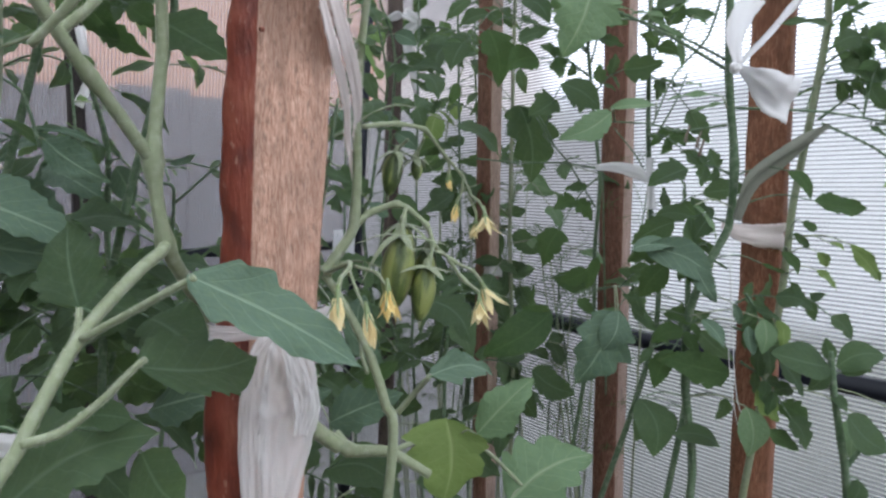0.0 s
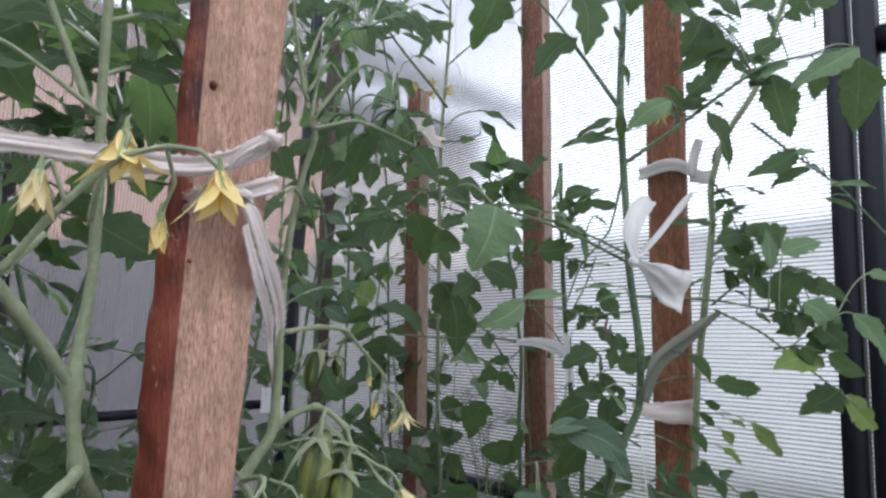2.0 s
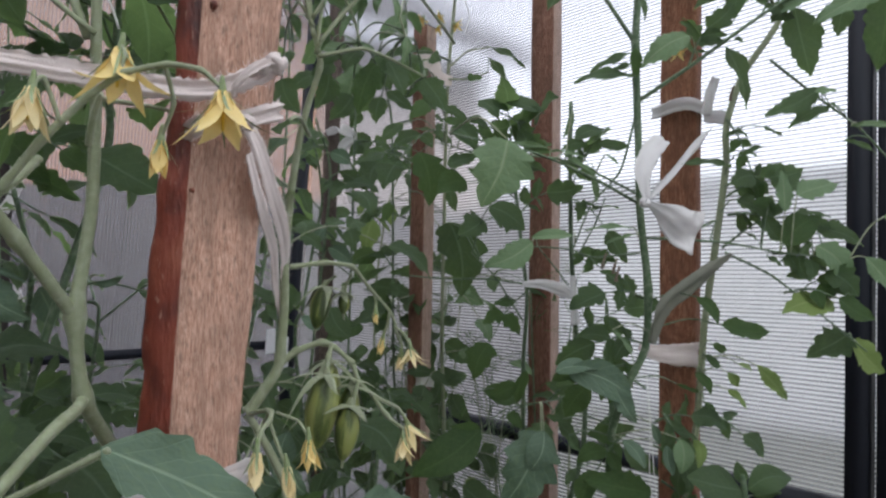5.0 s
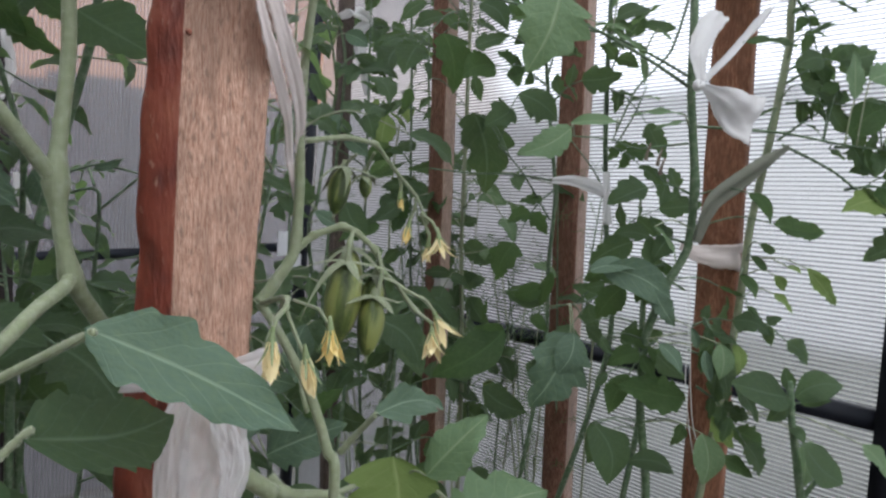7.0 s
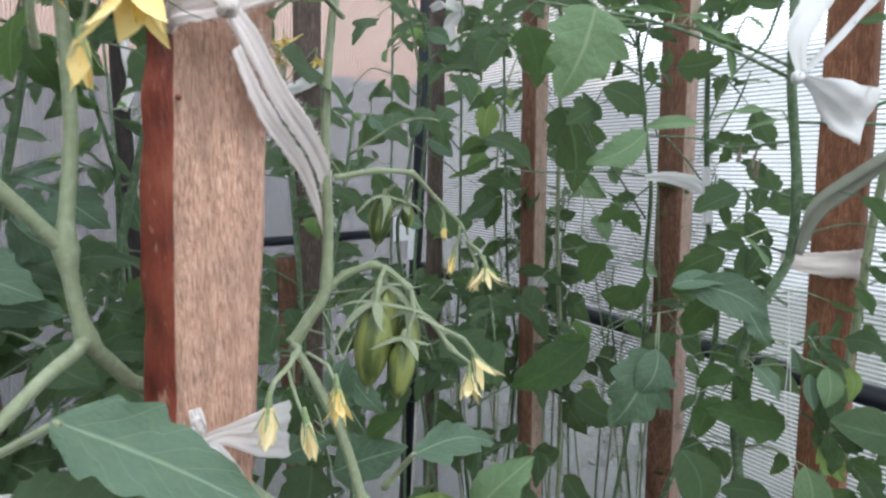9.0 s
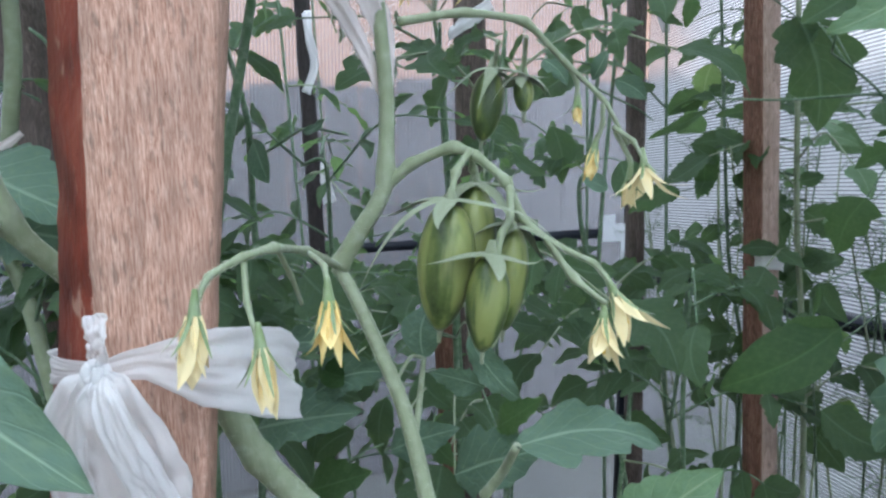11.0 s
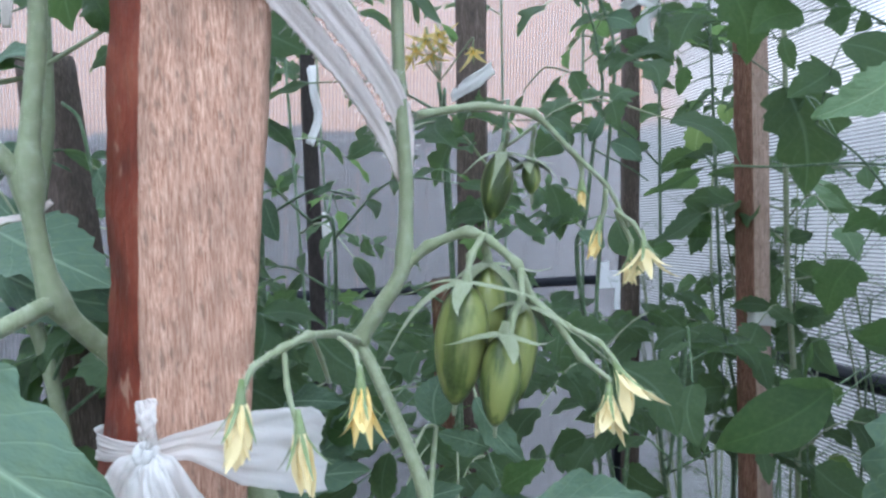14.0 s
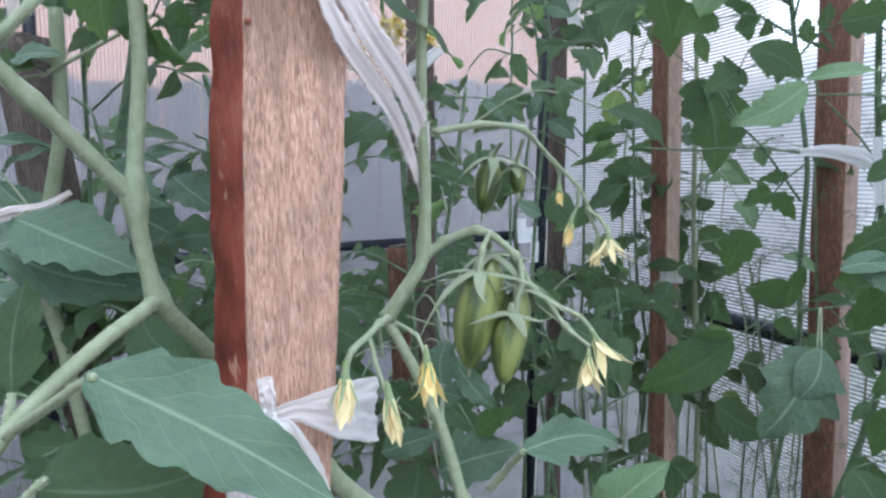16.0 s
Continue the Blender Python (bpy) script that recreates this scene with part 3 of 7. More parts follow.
def ribbon_mesh(bm, pts, width, side, seed=0, crumple=0.25, per=9, across=8, thick=0.0009, fray=0.06, w_list=None, fuzz=0):
    """A strip of cloth along a smooth line, creased lengthwise, with frayed edges."""
    rng = random.Random(seed)
    line = curve_points(pts, per)
    side = Vector(side).normalized()
    tops, bots = [], []
    for i, p in enumerate(line):
        f = i / (len(line) - 1)
        d = (line[min(i + 1, len(line) - 1)] - line[max(i - 1, 0)]).normalized()
        s = (side - side.dot(d) * d)
        s = s.normalized() if s.length > 0.1 else d.orthogonal().normalized()
        nrm = d.cross(s)
        w = width
        if w_list:
            k = f * (len(w_list) - 1)
            j = min(int(k), len(w_list) - 2)
            w = width * (w_list[j] + (w_list[j + 1] - w_list[j]) * (k - j))
        top, bot = [], []
        for a in range(across + 1):
            u = a / across * 2 - 1
            edge = 1 + (rng.uniform(-fray, fray) if abs(u) > 0.99 else 0)
            wave = crumple * w * (0.5 * math.sin(4.1 * u + seed + 3 * f) + 0.3 * math.sin(9.3 * u + 2.2 * seed - 5 * f) + 0.2 * math.sin(2.3 * u * 7 + 11 * f))
            if across > 15:
                wave = crumple * w * (1.0 * noise.noise(Vector((1.6 * u, 5 * f, seed))) + 0.7 * noise.noise(Vector((3.2 * u + 2.2 * f, 8 * f, seed + 7))) + 0.3 * noise.noise(Vector((6 * u - 3 * f, 13 * f, seed + 3))))
            q = p + s * (u * w * 0.5 * edge) + nrm * wave
            top.append(bm.verts.new(q + nrm * thick * 0.5))
            bot.append(bm.verts.new(q - nrm * thick * 0.5))
        tops.append(top)
        bots.append(bot)
    for i in range(len(line) - 1):
        for a in range(across):
            bm.faces.new((tops[i][a], tops[i][a + 1], tops[i + 1][a + 1], tops[i + 1][a]))
            bm.faces.new((bots[i][a], bots[i + 1][a], bots[i + 1][a + 1], bots[i][a + 1]))
        for a in (0, across):
            bm.faces.new((tops[i][a], tops[i + 1][a], bots[i + 1][a], bots[i][a]))
    for i in (0, -1):
        for a in range(across):
            bm.faces.new((tops[i][a], bots[i][a], bots[i][a + 1], tops[i][a + 1]))
    for _ in range(fuzz):
        i, e = rng.randrange(len(line) - 1), rng.choice((0, across))
        p = tops[i][e].co.lerp(tops[i + 1][e].co, rng.random())
        way = (p - line[i]).normalized() + Vector([rng.uniform(-0.9, 0.9) for _ in range(3)])
        q = p + way * rng.uniform(0.0008, 0.0032)
        tube(bm, [p, p.lerp(q, 0.5) + Vector([rng.uniform(-0.0006, 0.0006) for _ in range(3)]), q], 0.00013, 0.00008, 3, 2)


def ribbon(name, pts, width, side, mat, parent, label="", **kw):
    bm = bmesh.new()
    ribbon_mesh(bm, pts, width, side, **kw)
    return part(name, bm, mat, parent, label)


def knot(bm, at, r, seed=0):
    rng = random.Random(seed)
    for k in range(3):
        a0 = rng.uniform(0, 6)
        ax = Vector([rng.uniform(-1, 1) for _ in range(3)]).normalized()
        x = ax.orthogonal().normalized()
        y = ax.cross(x)
        tube(bm, [Vector(at) + r * (0.75 * math.cos(a0 + t) * x + 0.75 * math.sin(a0 + t) * y + 0.25 * math.sin(2 * t) * ax) for t in [i * 0.8 for i in range(8)]], r * 0.45, r * 0.42, 8, 3)


def prism(bm, section, z0, z1, rows=60, wobble=0.0006, seed=0.0, mat_of=None, rough_top=0.003):
    """A length of timber: section(z) gives its corners in order; corners are eased, faces wavy."""
    rings = []
    for j in range(rows + 1):
        z = z0 + (z1 - z0) * j / rows
        c = [Vector((*q, z)) for q in section(z)]
        ring = []
        k = len(c)
        for i in range(k):
            a, b = c[i], c[(i + 1) % k]
            e = min(0.0022, 0.12 * (b - a).length)
            d = (b - a).normalized()
            for f, lo in ((0, e), (0.5, 0), (1, -e)):
                q = a.lerp(b, f) + d * lo
                nz = noise.noise(Vector((q.x * 60, q.y * 60, z * 14 + seed))) * wobble * 2 + noise.noise(Vector((q.x * 200, q.y * 200, z * 90 + seed))) * wobble
                q = q + Vector((d.y, -d.x, 0)) * nz
                if j == rows:
                    q.z += rough_top * noise.noise(q * 150)
                ring.append(bm.verts.new(q))
        rings.append(ring)
    k = len(rings[0])
    for a, b in zip(rings, rings[1:]):
        for i in range(k):
            f = bm.faces.new((a[i], a[(i + 1) % k], b[(i + 1) % k], b[i]))
            if mat_of:
                f.material_index = mat_of(i // 3, i % 3)
    bm.faces.new(rings[0][::-1])
    bm.faces.new(rings[-1])


# ---- greenhouse: frame, panels, ground, what stands outside ----
CORNER, ALONG, OUT = Vector((-0.331, 2.618, 0)), Vector((0.592, -0.806, 0)), Vector((0.806, 0.592, 0))
HOUSE = Matrix((ALONG, OUT, Vector((0, 0, 1)))).transposed().to_4x4()
HOUSE.translation = CORNER
LENGTH, WIDTH, EAVES, RIDGE = 4.6, 3.0, 2.75, 3.35
FLARE = 0.07  # the side wall leans outward


def local_part(name, bm, mats, parent, label="", smooth=False):
    for v in bm.verts:
        v.co.y += FLARE * (v.co.z - 1.0) * max(0, min(1, 1 + v.co.y / WIDTH))
    bmesh.ops.transform(bm, matrix=HOUSE, verts=bm.verts)
    return part(name, bm, mats, parent, label, smooth)


ground_bm = bmesh.new()
bmesh.ops.create_grid(ground_bm, x_segments=60, y_segments=60, size=60)
tagged(part("ground", ground_bm, GRAVEL), "pale gravel with sparse grass round the greenhouse", "ground", kind="structure")
soil_bm = bmesh.new()
bmesh.ops.create_grid(soil_bm, x_segments=90, y_segments=60, size=0.5)
for v in soil_bm.verts:
    v.co.x = (v.co.x + 0.5) * (LENGTH - 0.1) + 0.05
    v.co.y = (v.co.y - 0.5) * (WIDTH - 0.1) - 0.05
    v.co.z = 0.03 + 0.025 * noise.noise(v.co * 6) + 0.012 * noise.noise(v.co * 25)
tagged(local_part("floor", soil_bm, SOIL, None, smooth=True), "dark crumbly soil of the greenhouse bed", "floor", kind="structure")


def roofline(w):
    """Height of the arched end wall at a distance w in from the side."""
    f = abs(w + WIDTH / 2) / (WIDTH / 2)
    return EAVES + (RIDGE - EAVES) * math.sqrt(max(0, 1 - f * f))


def skin(bm, pts):
    """A thin sheet with the given outline."""
    bm.faces.new([bm.verts.new(p) for p in pts])


wall_right = thing("wall_right", "milky ribbed polycarbonate greenhouse side wall with black steel frame", "wall", kind="structure", at=CORNER)
bm = bmesh.new()
skin(bm, [(0, 0.031, 0.02), (LENGTH, 0.031, 0.02), (LENGTH, 0.031, EAVES), (0, 0.031, EAVES)])
local_part("panel", bm, PANEL_SIDE, wall_right, "milky polycarbonate sheet")
bm = bmesh.new()
for i in range(int((EAVES - 0.05) / 0.0083)):
    z = 0.04 + i * 0.0083
    box(bm, (0, 0.022, z), (LENGTH, 0.030, z + 0.0027))
tagged(local_part("web", bm, WEB, wall_right, "fine horizontal ribs inside the sheet"), kind="stuff")

wall_back = thing("wall_back", "milky ribbed polycarbonate greenhouse end wall with black steel frame", "wall", kind="structure", at=CORNER)
bm = bmesh.new()
steps = [-WIDTH * i / 30 for i in range(31)]
skin(bm, [(-0.02, 0, 0.02)] + [(-0.02, w, roofline(w)) for w in steps] + [(-0.02, -WIDTH, 0.02)])
local_part("panel", bm, PANEL_END, wall_back, "milky polycarbonate sheet")
bm = bmesh.new()
for i in range(int(WIDTH / 0.0105)):
    w = -0.01 - i * 0.0105
    box(bm, (-0.030, w - 0.0030, 0.04), (-0.022, w, roofline(w) - 0.005))
tagged(local_part("web", bm, WEB_END, wall_back, "fine upright ribs inside the sheet"), kind="stuff")

# unseen walls; the left one blocks daylight to deepen shadows inside
for nm, pts in (("wall_left", [(0, -WIDTH - 0.02, 0.02), (LENGTH, -WIDTH - 0.02, 0.02), (LENGTH, -WIDTH - 0.02, EAVES), (0, -WIDTH - 0.02, EAVES)]),
                ("wall_front", [(LENGTH + 0.02, 0, 0.02)] + [(LENGTH + 0.02, w, roofline(w)) for w in steps] + [(LENGTH + 0.02, -WIDTH, 0.02)])):
    bm = bmesh.new()
    skin(bm, pts)
    tagged(local_part(nm, bm, OPAQUE_GREY if nm == "wall_left" else PANEL, None), "unseen closed greenhouse wall", "wall", kind="structure")
bm = bmesh.new()
for a, b in zip(steps, steps[1:]):
    bm.faces.new([bm.verts.new(p) for p in ((-0.02, a, roofline(a)), (LENGTH + 0.02, a, roofline(a)), (LENGTH + 0.02, b, roofline(b)), (-0.02, b, roofline(b)))])
bmesh.ops.remove_doubles(bm, verts=bm.verts, dist=0.001)
tagged(local_part("roof", bm, PANEL, None, smooth=True), "arched milky polycarbonate greenhouse roof", "roof", kind="structure")


def steel_tube(name, lo, hi, parent, label=""):
    bm = bmesh.new()
    box(bm, lo, hi)
    bmesh.ops.bevel(bm, geom=bm.edges[:], offset=0.003, segments=2, affect="EDGES")
    return local_part(name, bm, BLACK_STEEL, parent, label, True)


steel_tube("corner_post", (0.0, -0.036, 0.0), (0.036, 0.0, EAVES), wall_right, "black square steel corner post")
steel_tube("rail", (0.036, -0.024, 0.945), (1.905, 0.008, 0.975), wall_right, "black steel rail")
steel_tube("rail", (1.985, -0.024, 1.835), (LENGTH, 0.008, 1.88), wall_right, "black steel rail")
steel_tube("post", (1.905, -0.034, 0.0), (1.940, 0.008, EAVES), wall_right, "black square steel post")
steel_tube("post", (1.952, -0.034, 0.0), (1.985, 0.008, EAVES), wall_right, "black square steel post")
steel_tube("rail", (0.0, -WIDTH, 1.075), (0.026, -0.036, 1.105), wall_back, "black steel rail")
steel_tube("post", (0.0, -1.60, 0.0), (0.03, -1.57, 2.7), wall_back, "black square steel post")
for f in (1.2, 2.4, 3.6):
    bm = bmesh.new()
    tube(bm, [(f, w, roofline(w) - 0.025) for w in steps[::3]], 0.012, 0.012, 6, 2)
    tagged(local_part("roof_arch", bm, BLACK_STEEL, None, smooth=True), "black steel arch under the greenhouse roof", "arch", group="roof arches", kind="structure")
bm = bmesh.new()
box(bm, (0.037, -0.125, 1.062), (0.041, -0.036, 1.118))
box(bm, (0.037, -0.125, 1.118), (0.041, -0.085, 1.150))
box(bm, (0.037, -0.062, 0.99), (0.041, -0.030, 1.062))
for w, z in ((-0.105, 1.130), (-0.060, 1.09), (-0.048, 1.02)):
    box(bm, (0.040, w - 0.005, z - 0.005), (0.045, w + 0.005, z + 0.005))
local_part("bracket", bm, STEEL, wall_right, "white zinc corner bracket with bolts")
bolts = ((1.60, 0.96), (0.9, 0.96), (1.923, 1.35))
for s, z in bolts:
    bm = bmesh.new()
    tube(bm, [(s, -0.028, z), (s, -0.024, z), (s, -0.020, z)], 0.006, 0.007, 8, 1)
    local_part("bolt", bm, STEEL, wall_right, "small steel bolt head", True)

# outside, behind the end wall
house = thing("house", "peach plastered house wall behind the greenhouse", "house", at=CORNER)
bm = bmesh.new()
box(bm, (-2.6, -7, 0), (-1.9, 2.15, 3.12))
local_part("wall", bm, PLASTER, house)
bm = bmesh.new()
lower = [bm.verts.new(q) for q in ((-1.55, -7.3, 3.05), (-1.55, 4.3, 3.05), (-4.2, 4.3, 4.7), (-4.2, -7.3, 4.7))]
upper = [bm.verts.new(v.co + Vector((0, 0, 0.14))) for v in lower]
bm.faces.new(lower[::-1])
bm.faces.new(upper)
for k in range(4):
    bm.faces.new((lower[k], lower[(k + 1) % 4], upper[(k + 1) % 4], upper[k]))
local_part("roof", bm, GREY_BOARD, house)
bm = bmesh.new()
box(bm, (-2.5, 2.16, 0), (-1.95, 4.1, 3.1))
local_part("annex_wall", bm, PALE_PLASTER, house, "pale grey plastered annex")
fence = thing("board_fence", "low weathered grey board fence behind the greenhouse", "fence", at=CORNER)
for i in range(60):
    bm = bmesh.new()
    w = -5.2 + 0.15 * i
    box(bm, (-1.02, w, 0.02), (-1.0, w + 0.146, 1.72 + 0.02 * math.sin(i * 1.7)))
    local_part("board", bm, GREY_BOARD, fence)


# added wall that dims the low sky seen through the side wall
sky_dimming_wall = thing("sky_dimming_wall", "pale wall added to dim the low sky beside the greenhouse", "wall", at=CORNER + 6 * OUT)
bm = bmesh.new()
box(bm, (-4, 6.0, 0), (14, 6.25, 2.15))
local_part("wall", bm, PALE_WALL, sky_dimming_wall)
bm = bmesh.new()
box(bm, (-4.05, 5.94, 2.15), (14.05, 6.31, 2.22))
local_part("coping", bm, PALE_WALL, sky_dimming_wall, "top edge of the added pale wall")


# ---- stakes ----
def square_stake(at, top, side, yaw, lean=(0, 0), mats=(WOOD_RED,), seed=0, label="", group="stakes", sawn=None):
    """A square stake driven into the soil; at: a point on its axis; sawn: the face coloured paler, as lit by the clear
    wall.
    """
    ob = thing("wooden_stake", label, "stake", group, at=(at[0] - lean[0] * at[2], at[1] - lean[1] * at[2], 0.03))
    c = [(math.cos(radians(yaw + 45 + 90 * k)) * side * 0.7071, math.sin(radians(yaw + 45 + 90 * k)) * side * 0.7071) for k in range(4)]
    bm = bmesh.new()
    prism(bm, lambda z: [(at[0] + lean[0] * (z - at[2]) + p[0], at[1] + lean[1] * (z - at[2]) + p[1]) for p in c], 0.0, top, 70, 0.0007, seed, (lambda i, j: int(i == sawn)) if sawn is not None else None)
    part("shaft", bm, mats, ob)
    bm = bmesh.new()
    prism(bm, lambda z: [(at[0] + lean[0] * (z - at[2]) + 0.93 * p[0], at[1] + lean[1] * (z - at[2]) + 0.93 * p[1]) for p in c], top - 0.004, top + 0.003, 3, 0.0006, seed + 5)
    part("cut_end", bm, WOOD_GREY, ob, "grey weathered cut end")
    return ob


main_stake = thing("wooden_stake", "split wooden stake, sawn pale face and dark red bark edge", "stake", "stakes", at=(-0.15, 0.41, 0.03))


def split_section(z):
    k = z - 1.25
    a = Vector((-0.121 + 0.043 * k, 0.438 + 0.036 * k))
    b = Vector((-0.082 + 0.074 * k, 0.457 + 0.057 * k))
    c = Vector((-0.147 + 0.070 * k, 0.440 + 0.036 * k)) + Vector((0.0012, 0.001)) * math.sin(z * 31) + Vector((0.0026, 0.0008)) * noise.noise(Vector((0.3, 1.7, z * 48))) + Vector((0.0014, 0.0004)) * noise.noise(Vector((4.3, 1.7, z * 190)))
    d = (b - a).length / 0.0434
    return [a, b, b + Vector((-0.024, 0.031)) * d, c + Vector((0.008, 0.030)) * d, c]


bm = bmesh.new()
prism(bm, split_section, 0.0, 1.78, 200, 0.0008, 3.3, lambda i, j: 1 if i in (3, 4) and not (i == 4 and j == 2) else 0)
part("shaft", bm, (WOOD, BARK), main_stake)
rng, bm = random.Random(77), bmesh.new()
for _ in range(520):
    z = rng.uniform(1.08, 1.72)
    a, b = split_section(z)[:2]
    d = (b - a).normalized()
    f = rng.choice((0.0, 1.0, rng.random(), rng.random()))
    p = Vector((*a.lerp(b, f), z)) + Vector((d.y, -d.x, 0)) * 0.0003
    q = p + Vector((d.y, -d.x, 0)) * rng.uniform(0.0004, 0.0016) + Vector((d.x, d.y, 0)) * rng.uniform(-0.0012, 0.0012) + Vector((0, 0, rng.uniform(-0.005, 0.005)))
    side = Vector((d.x, d.y, 0)) * rng.uniform(0.0001, 0.0003)
    bm.faces.new([bm.verts.new(p - side), bm.verts.new(p + side), bm.verts.new(q)])
tagged(part("wood_fuzz", bm, WOOD, main_stake, "fine loose wood fuzz"), kind="stuff")
for k, z in enumerate((1.527, 1.40)):
    a, b = split_section(z)[:2]
    p = a.lerp(b, (0.09, 0.0, 0.72)[k])
    bm = bmesh.new()
    tube(bm, [(p.x + 0.001, p.y + 0.0006, z), (p.x, p.y - 0.0012, z)], (0.0035, 0.0018, 0.002)[k], (0.003, 0.0012, 0.0015)[k], 9, 2)
    part("wood_knot", bm, BARK, main_stake, "small dark knot")

# face 2 of these two: side light put into the wood colour
square_stake((0.0867, 1.3103, 1.4), 1.83, 0.034, 47, (0.0093, 0.0017), (WOOD_RED, WOOD_LIT_SIDE), 1.0, "red-brown square wooden stake tied with white tape", sawn=2)
square_stake((0.3205, 1.2727, 1.4), 2.15, 0.045, 53, (0.0082, -0.0021), (WOOD_RED, WOOD_LIT_SIDE), 2.0, "red-brown square wooden stake by the clear wall", sawn=2)
square_stake((0.4482, 0.9557, 1.4), 2.05, 0.050, 56, (0.0106, -0.0008), (WOOD_ORANGE,), 5.0, "orange-brown wooden stake with white ribbon bows")
square_stake((-0.1031, 1.4700, 1.5352), 2.0, 0.026, 30, (0.03, 0.0), (WOOD_GREY,), 7.0, "thin weathered wooden stake near the corner post")
square_stake((-0.2650, 1.1400, 1.4500), 1.78, 0.041, 20, (0.03, 0.0), (WOOD_GREY,), 9.0, "weathered brown wooden stake with a white tie")
square_stake((-0.5306, 0.7000, 1.4354), 1.47, 0.040, 10, (-0.10, -0.02), (WOOD_GREY,), 11.0, "short weathered wooden stake with a grey cut top")
square_stake((-0.7616, 1.4500, 1.4131), 1.72, 0.030, 40, (0.0, 0.0), (WOOD_DARK,), 13.0, "dark thin wooden stake with a white ribbon")
square_stake((-0.2777, 1.0500, 1.0511), 1.22, 0.026, 15, (0.0, 0.0), (WOOD_RED,), 15.0, "short red-brown wooden stake among the leaves")

# ---- plant right of the split stake, with two trusses in front ----
plant = thing("tomato_plant", "tomato plant with green plum tomatoes and pale yellow flowers", "plant", "tomato plants", at=(-0.047, 0.540, 0.030))
stem(plant, [(-0.0600, 0.5250, 1.6600), (-0.0586, 0.5300, 1.6172), (-0.0507, 0.5370, 1.5600), (-0.0409, 0.5450, 1.5191), (-0.0499, 0.5490, 1.4885), (-0.0577, 0.5530, 1.4576), (-0.0650, 0.5580, 1.4104), (-0.0696, 0.5650, 1.3603), (-0.0705, 0.5700, 1.3138), (-0.0736, 0.5680, 1.2690), (-0.0850, 0.5620, 1.2486), (-0.0965, 0.5580, 1.2311)], 0.0012, 0.0048, swell=((0.28, 1.35), (0.8, 1.25), (1.0, 1.25)), hairs=1400)
stem(plant, [(-0.0972, 0.5580, 1.2305), (-0.0880, 0.5560, 1.2183), (-0.0737, 0.5530, 1.1938), (-0.0590, 0.5500, 1.1644), (-0.0470, 0.5450, 1.1274), (-0.0416, 0.5400, 1.0779), (-0.10, 0.53, 0.60), (-0.12, 0.55, 0.02)], 0.0030, 0.0045, swell=((0.0, 1.3),), hairs=1400)
stem(plant, [(-0.1498, 0.5200, 1.1836), (-0.1449, 0.5250, 1.1620), (-0.1329, 0.5300, 1.1369), (-0.1123, 0.5350, 1.1158), (-0.0839, 0.5450, 1.0906)], 0.0078, 0.0065, swell=((0.5, 1.2),), hairs=1400)
# fruit truss
stem(plant, [(-0.0736, 0.5680, 1.2690), (-0.0604, 0.5730, 1.2803), (-0.0399, 0.5770, 1.2874), (-0.0286, 0.5800, 1.2828), (-0.0141, 0.5820, 1.2696), (-0.0066, 0.5840, 1.2510), (0.0085, 0.5860, 1.2383), (0.0257, 0.5880, 1.2296), (0.0341, 0.5880, 1.2190)], 0.0030, 0.0011, name="truss", swell=((0.28, 1.35), (0.5, 1.3)), hairs=700)
for pts in ([(-0.0303, 0.5780, 1.2853), (-0.0330, 0.5660, 1.2750), (-0.0338, 0.5600, 1.2607)], [(-0.0304, 0.5800, 1.2850), (-0.0335, 0.5880, 1.2764), (-0.0340, 0.5900, 1.2677)],
            [(-0.0116, 0.5800, 1.2669), (-0.0082, 0.5700, 1.2535), (-0.0100, 0.5620, 1.2451), (-0.0111, 0.5580, 1.2322)], [(-0.0105, 0.5830, 1.2597), (-0.0121, 0.5880, 1.2513), (-0.0126, 0.5900, 1.2438)],
            [(0.0040, 0.5850, 1.2409), (0.0171, 0.5840, 1.2229), (0.0321, 0.5830, 1.2114)]):
    stem(plant, pts, 0.0019, 0.0013, name="pedicel", swell=((0.5, 1.35),))


def fruit_between(plant, a, b, radius, seed):
    a, b = Vector(a), Vector(b)
    return fruit(plant, a, b - a, (b - a).length, radius, seed)


fruit_between(plant, (-0.0338, 0.5600, 1.2600), (-0.0415, 0.5580, 1.2010), 0.0134, 1)
fruit_between(plant, (-0.0140, 0.5580, 1.2355), (-0.0196, 0.5560, 1.1925), 0.0102, 2)
fruit_between(plant, (-0.0337, 0.5900, 1.2677), (-0.0374, 0.5880, 1.2073), 0.0118, 3)
fruit_between(plant, (-0.0140, 0.5880, 1.2470), (-0.0200, 0.5860, 1.1960), 0.0100, 4)
flower(plant, (0.0341, 0.5880, 1.2174), (0.45, -0.1, -1), 0.024, 0.45, 0.10, 5, 11, wide=0.85)
flower(plant, (0.0310, 0.5820, 1.2058), (0.05, -0.3, -1), 0.024, 0.5, 0.18, 6, 12, wide=0.85)
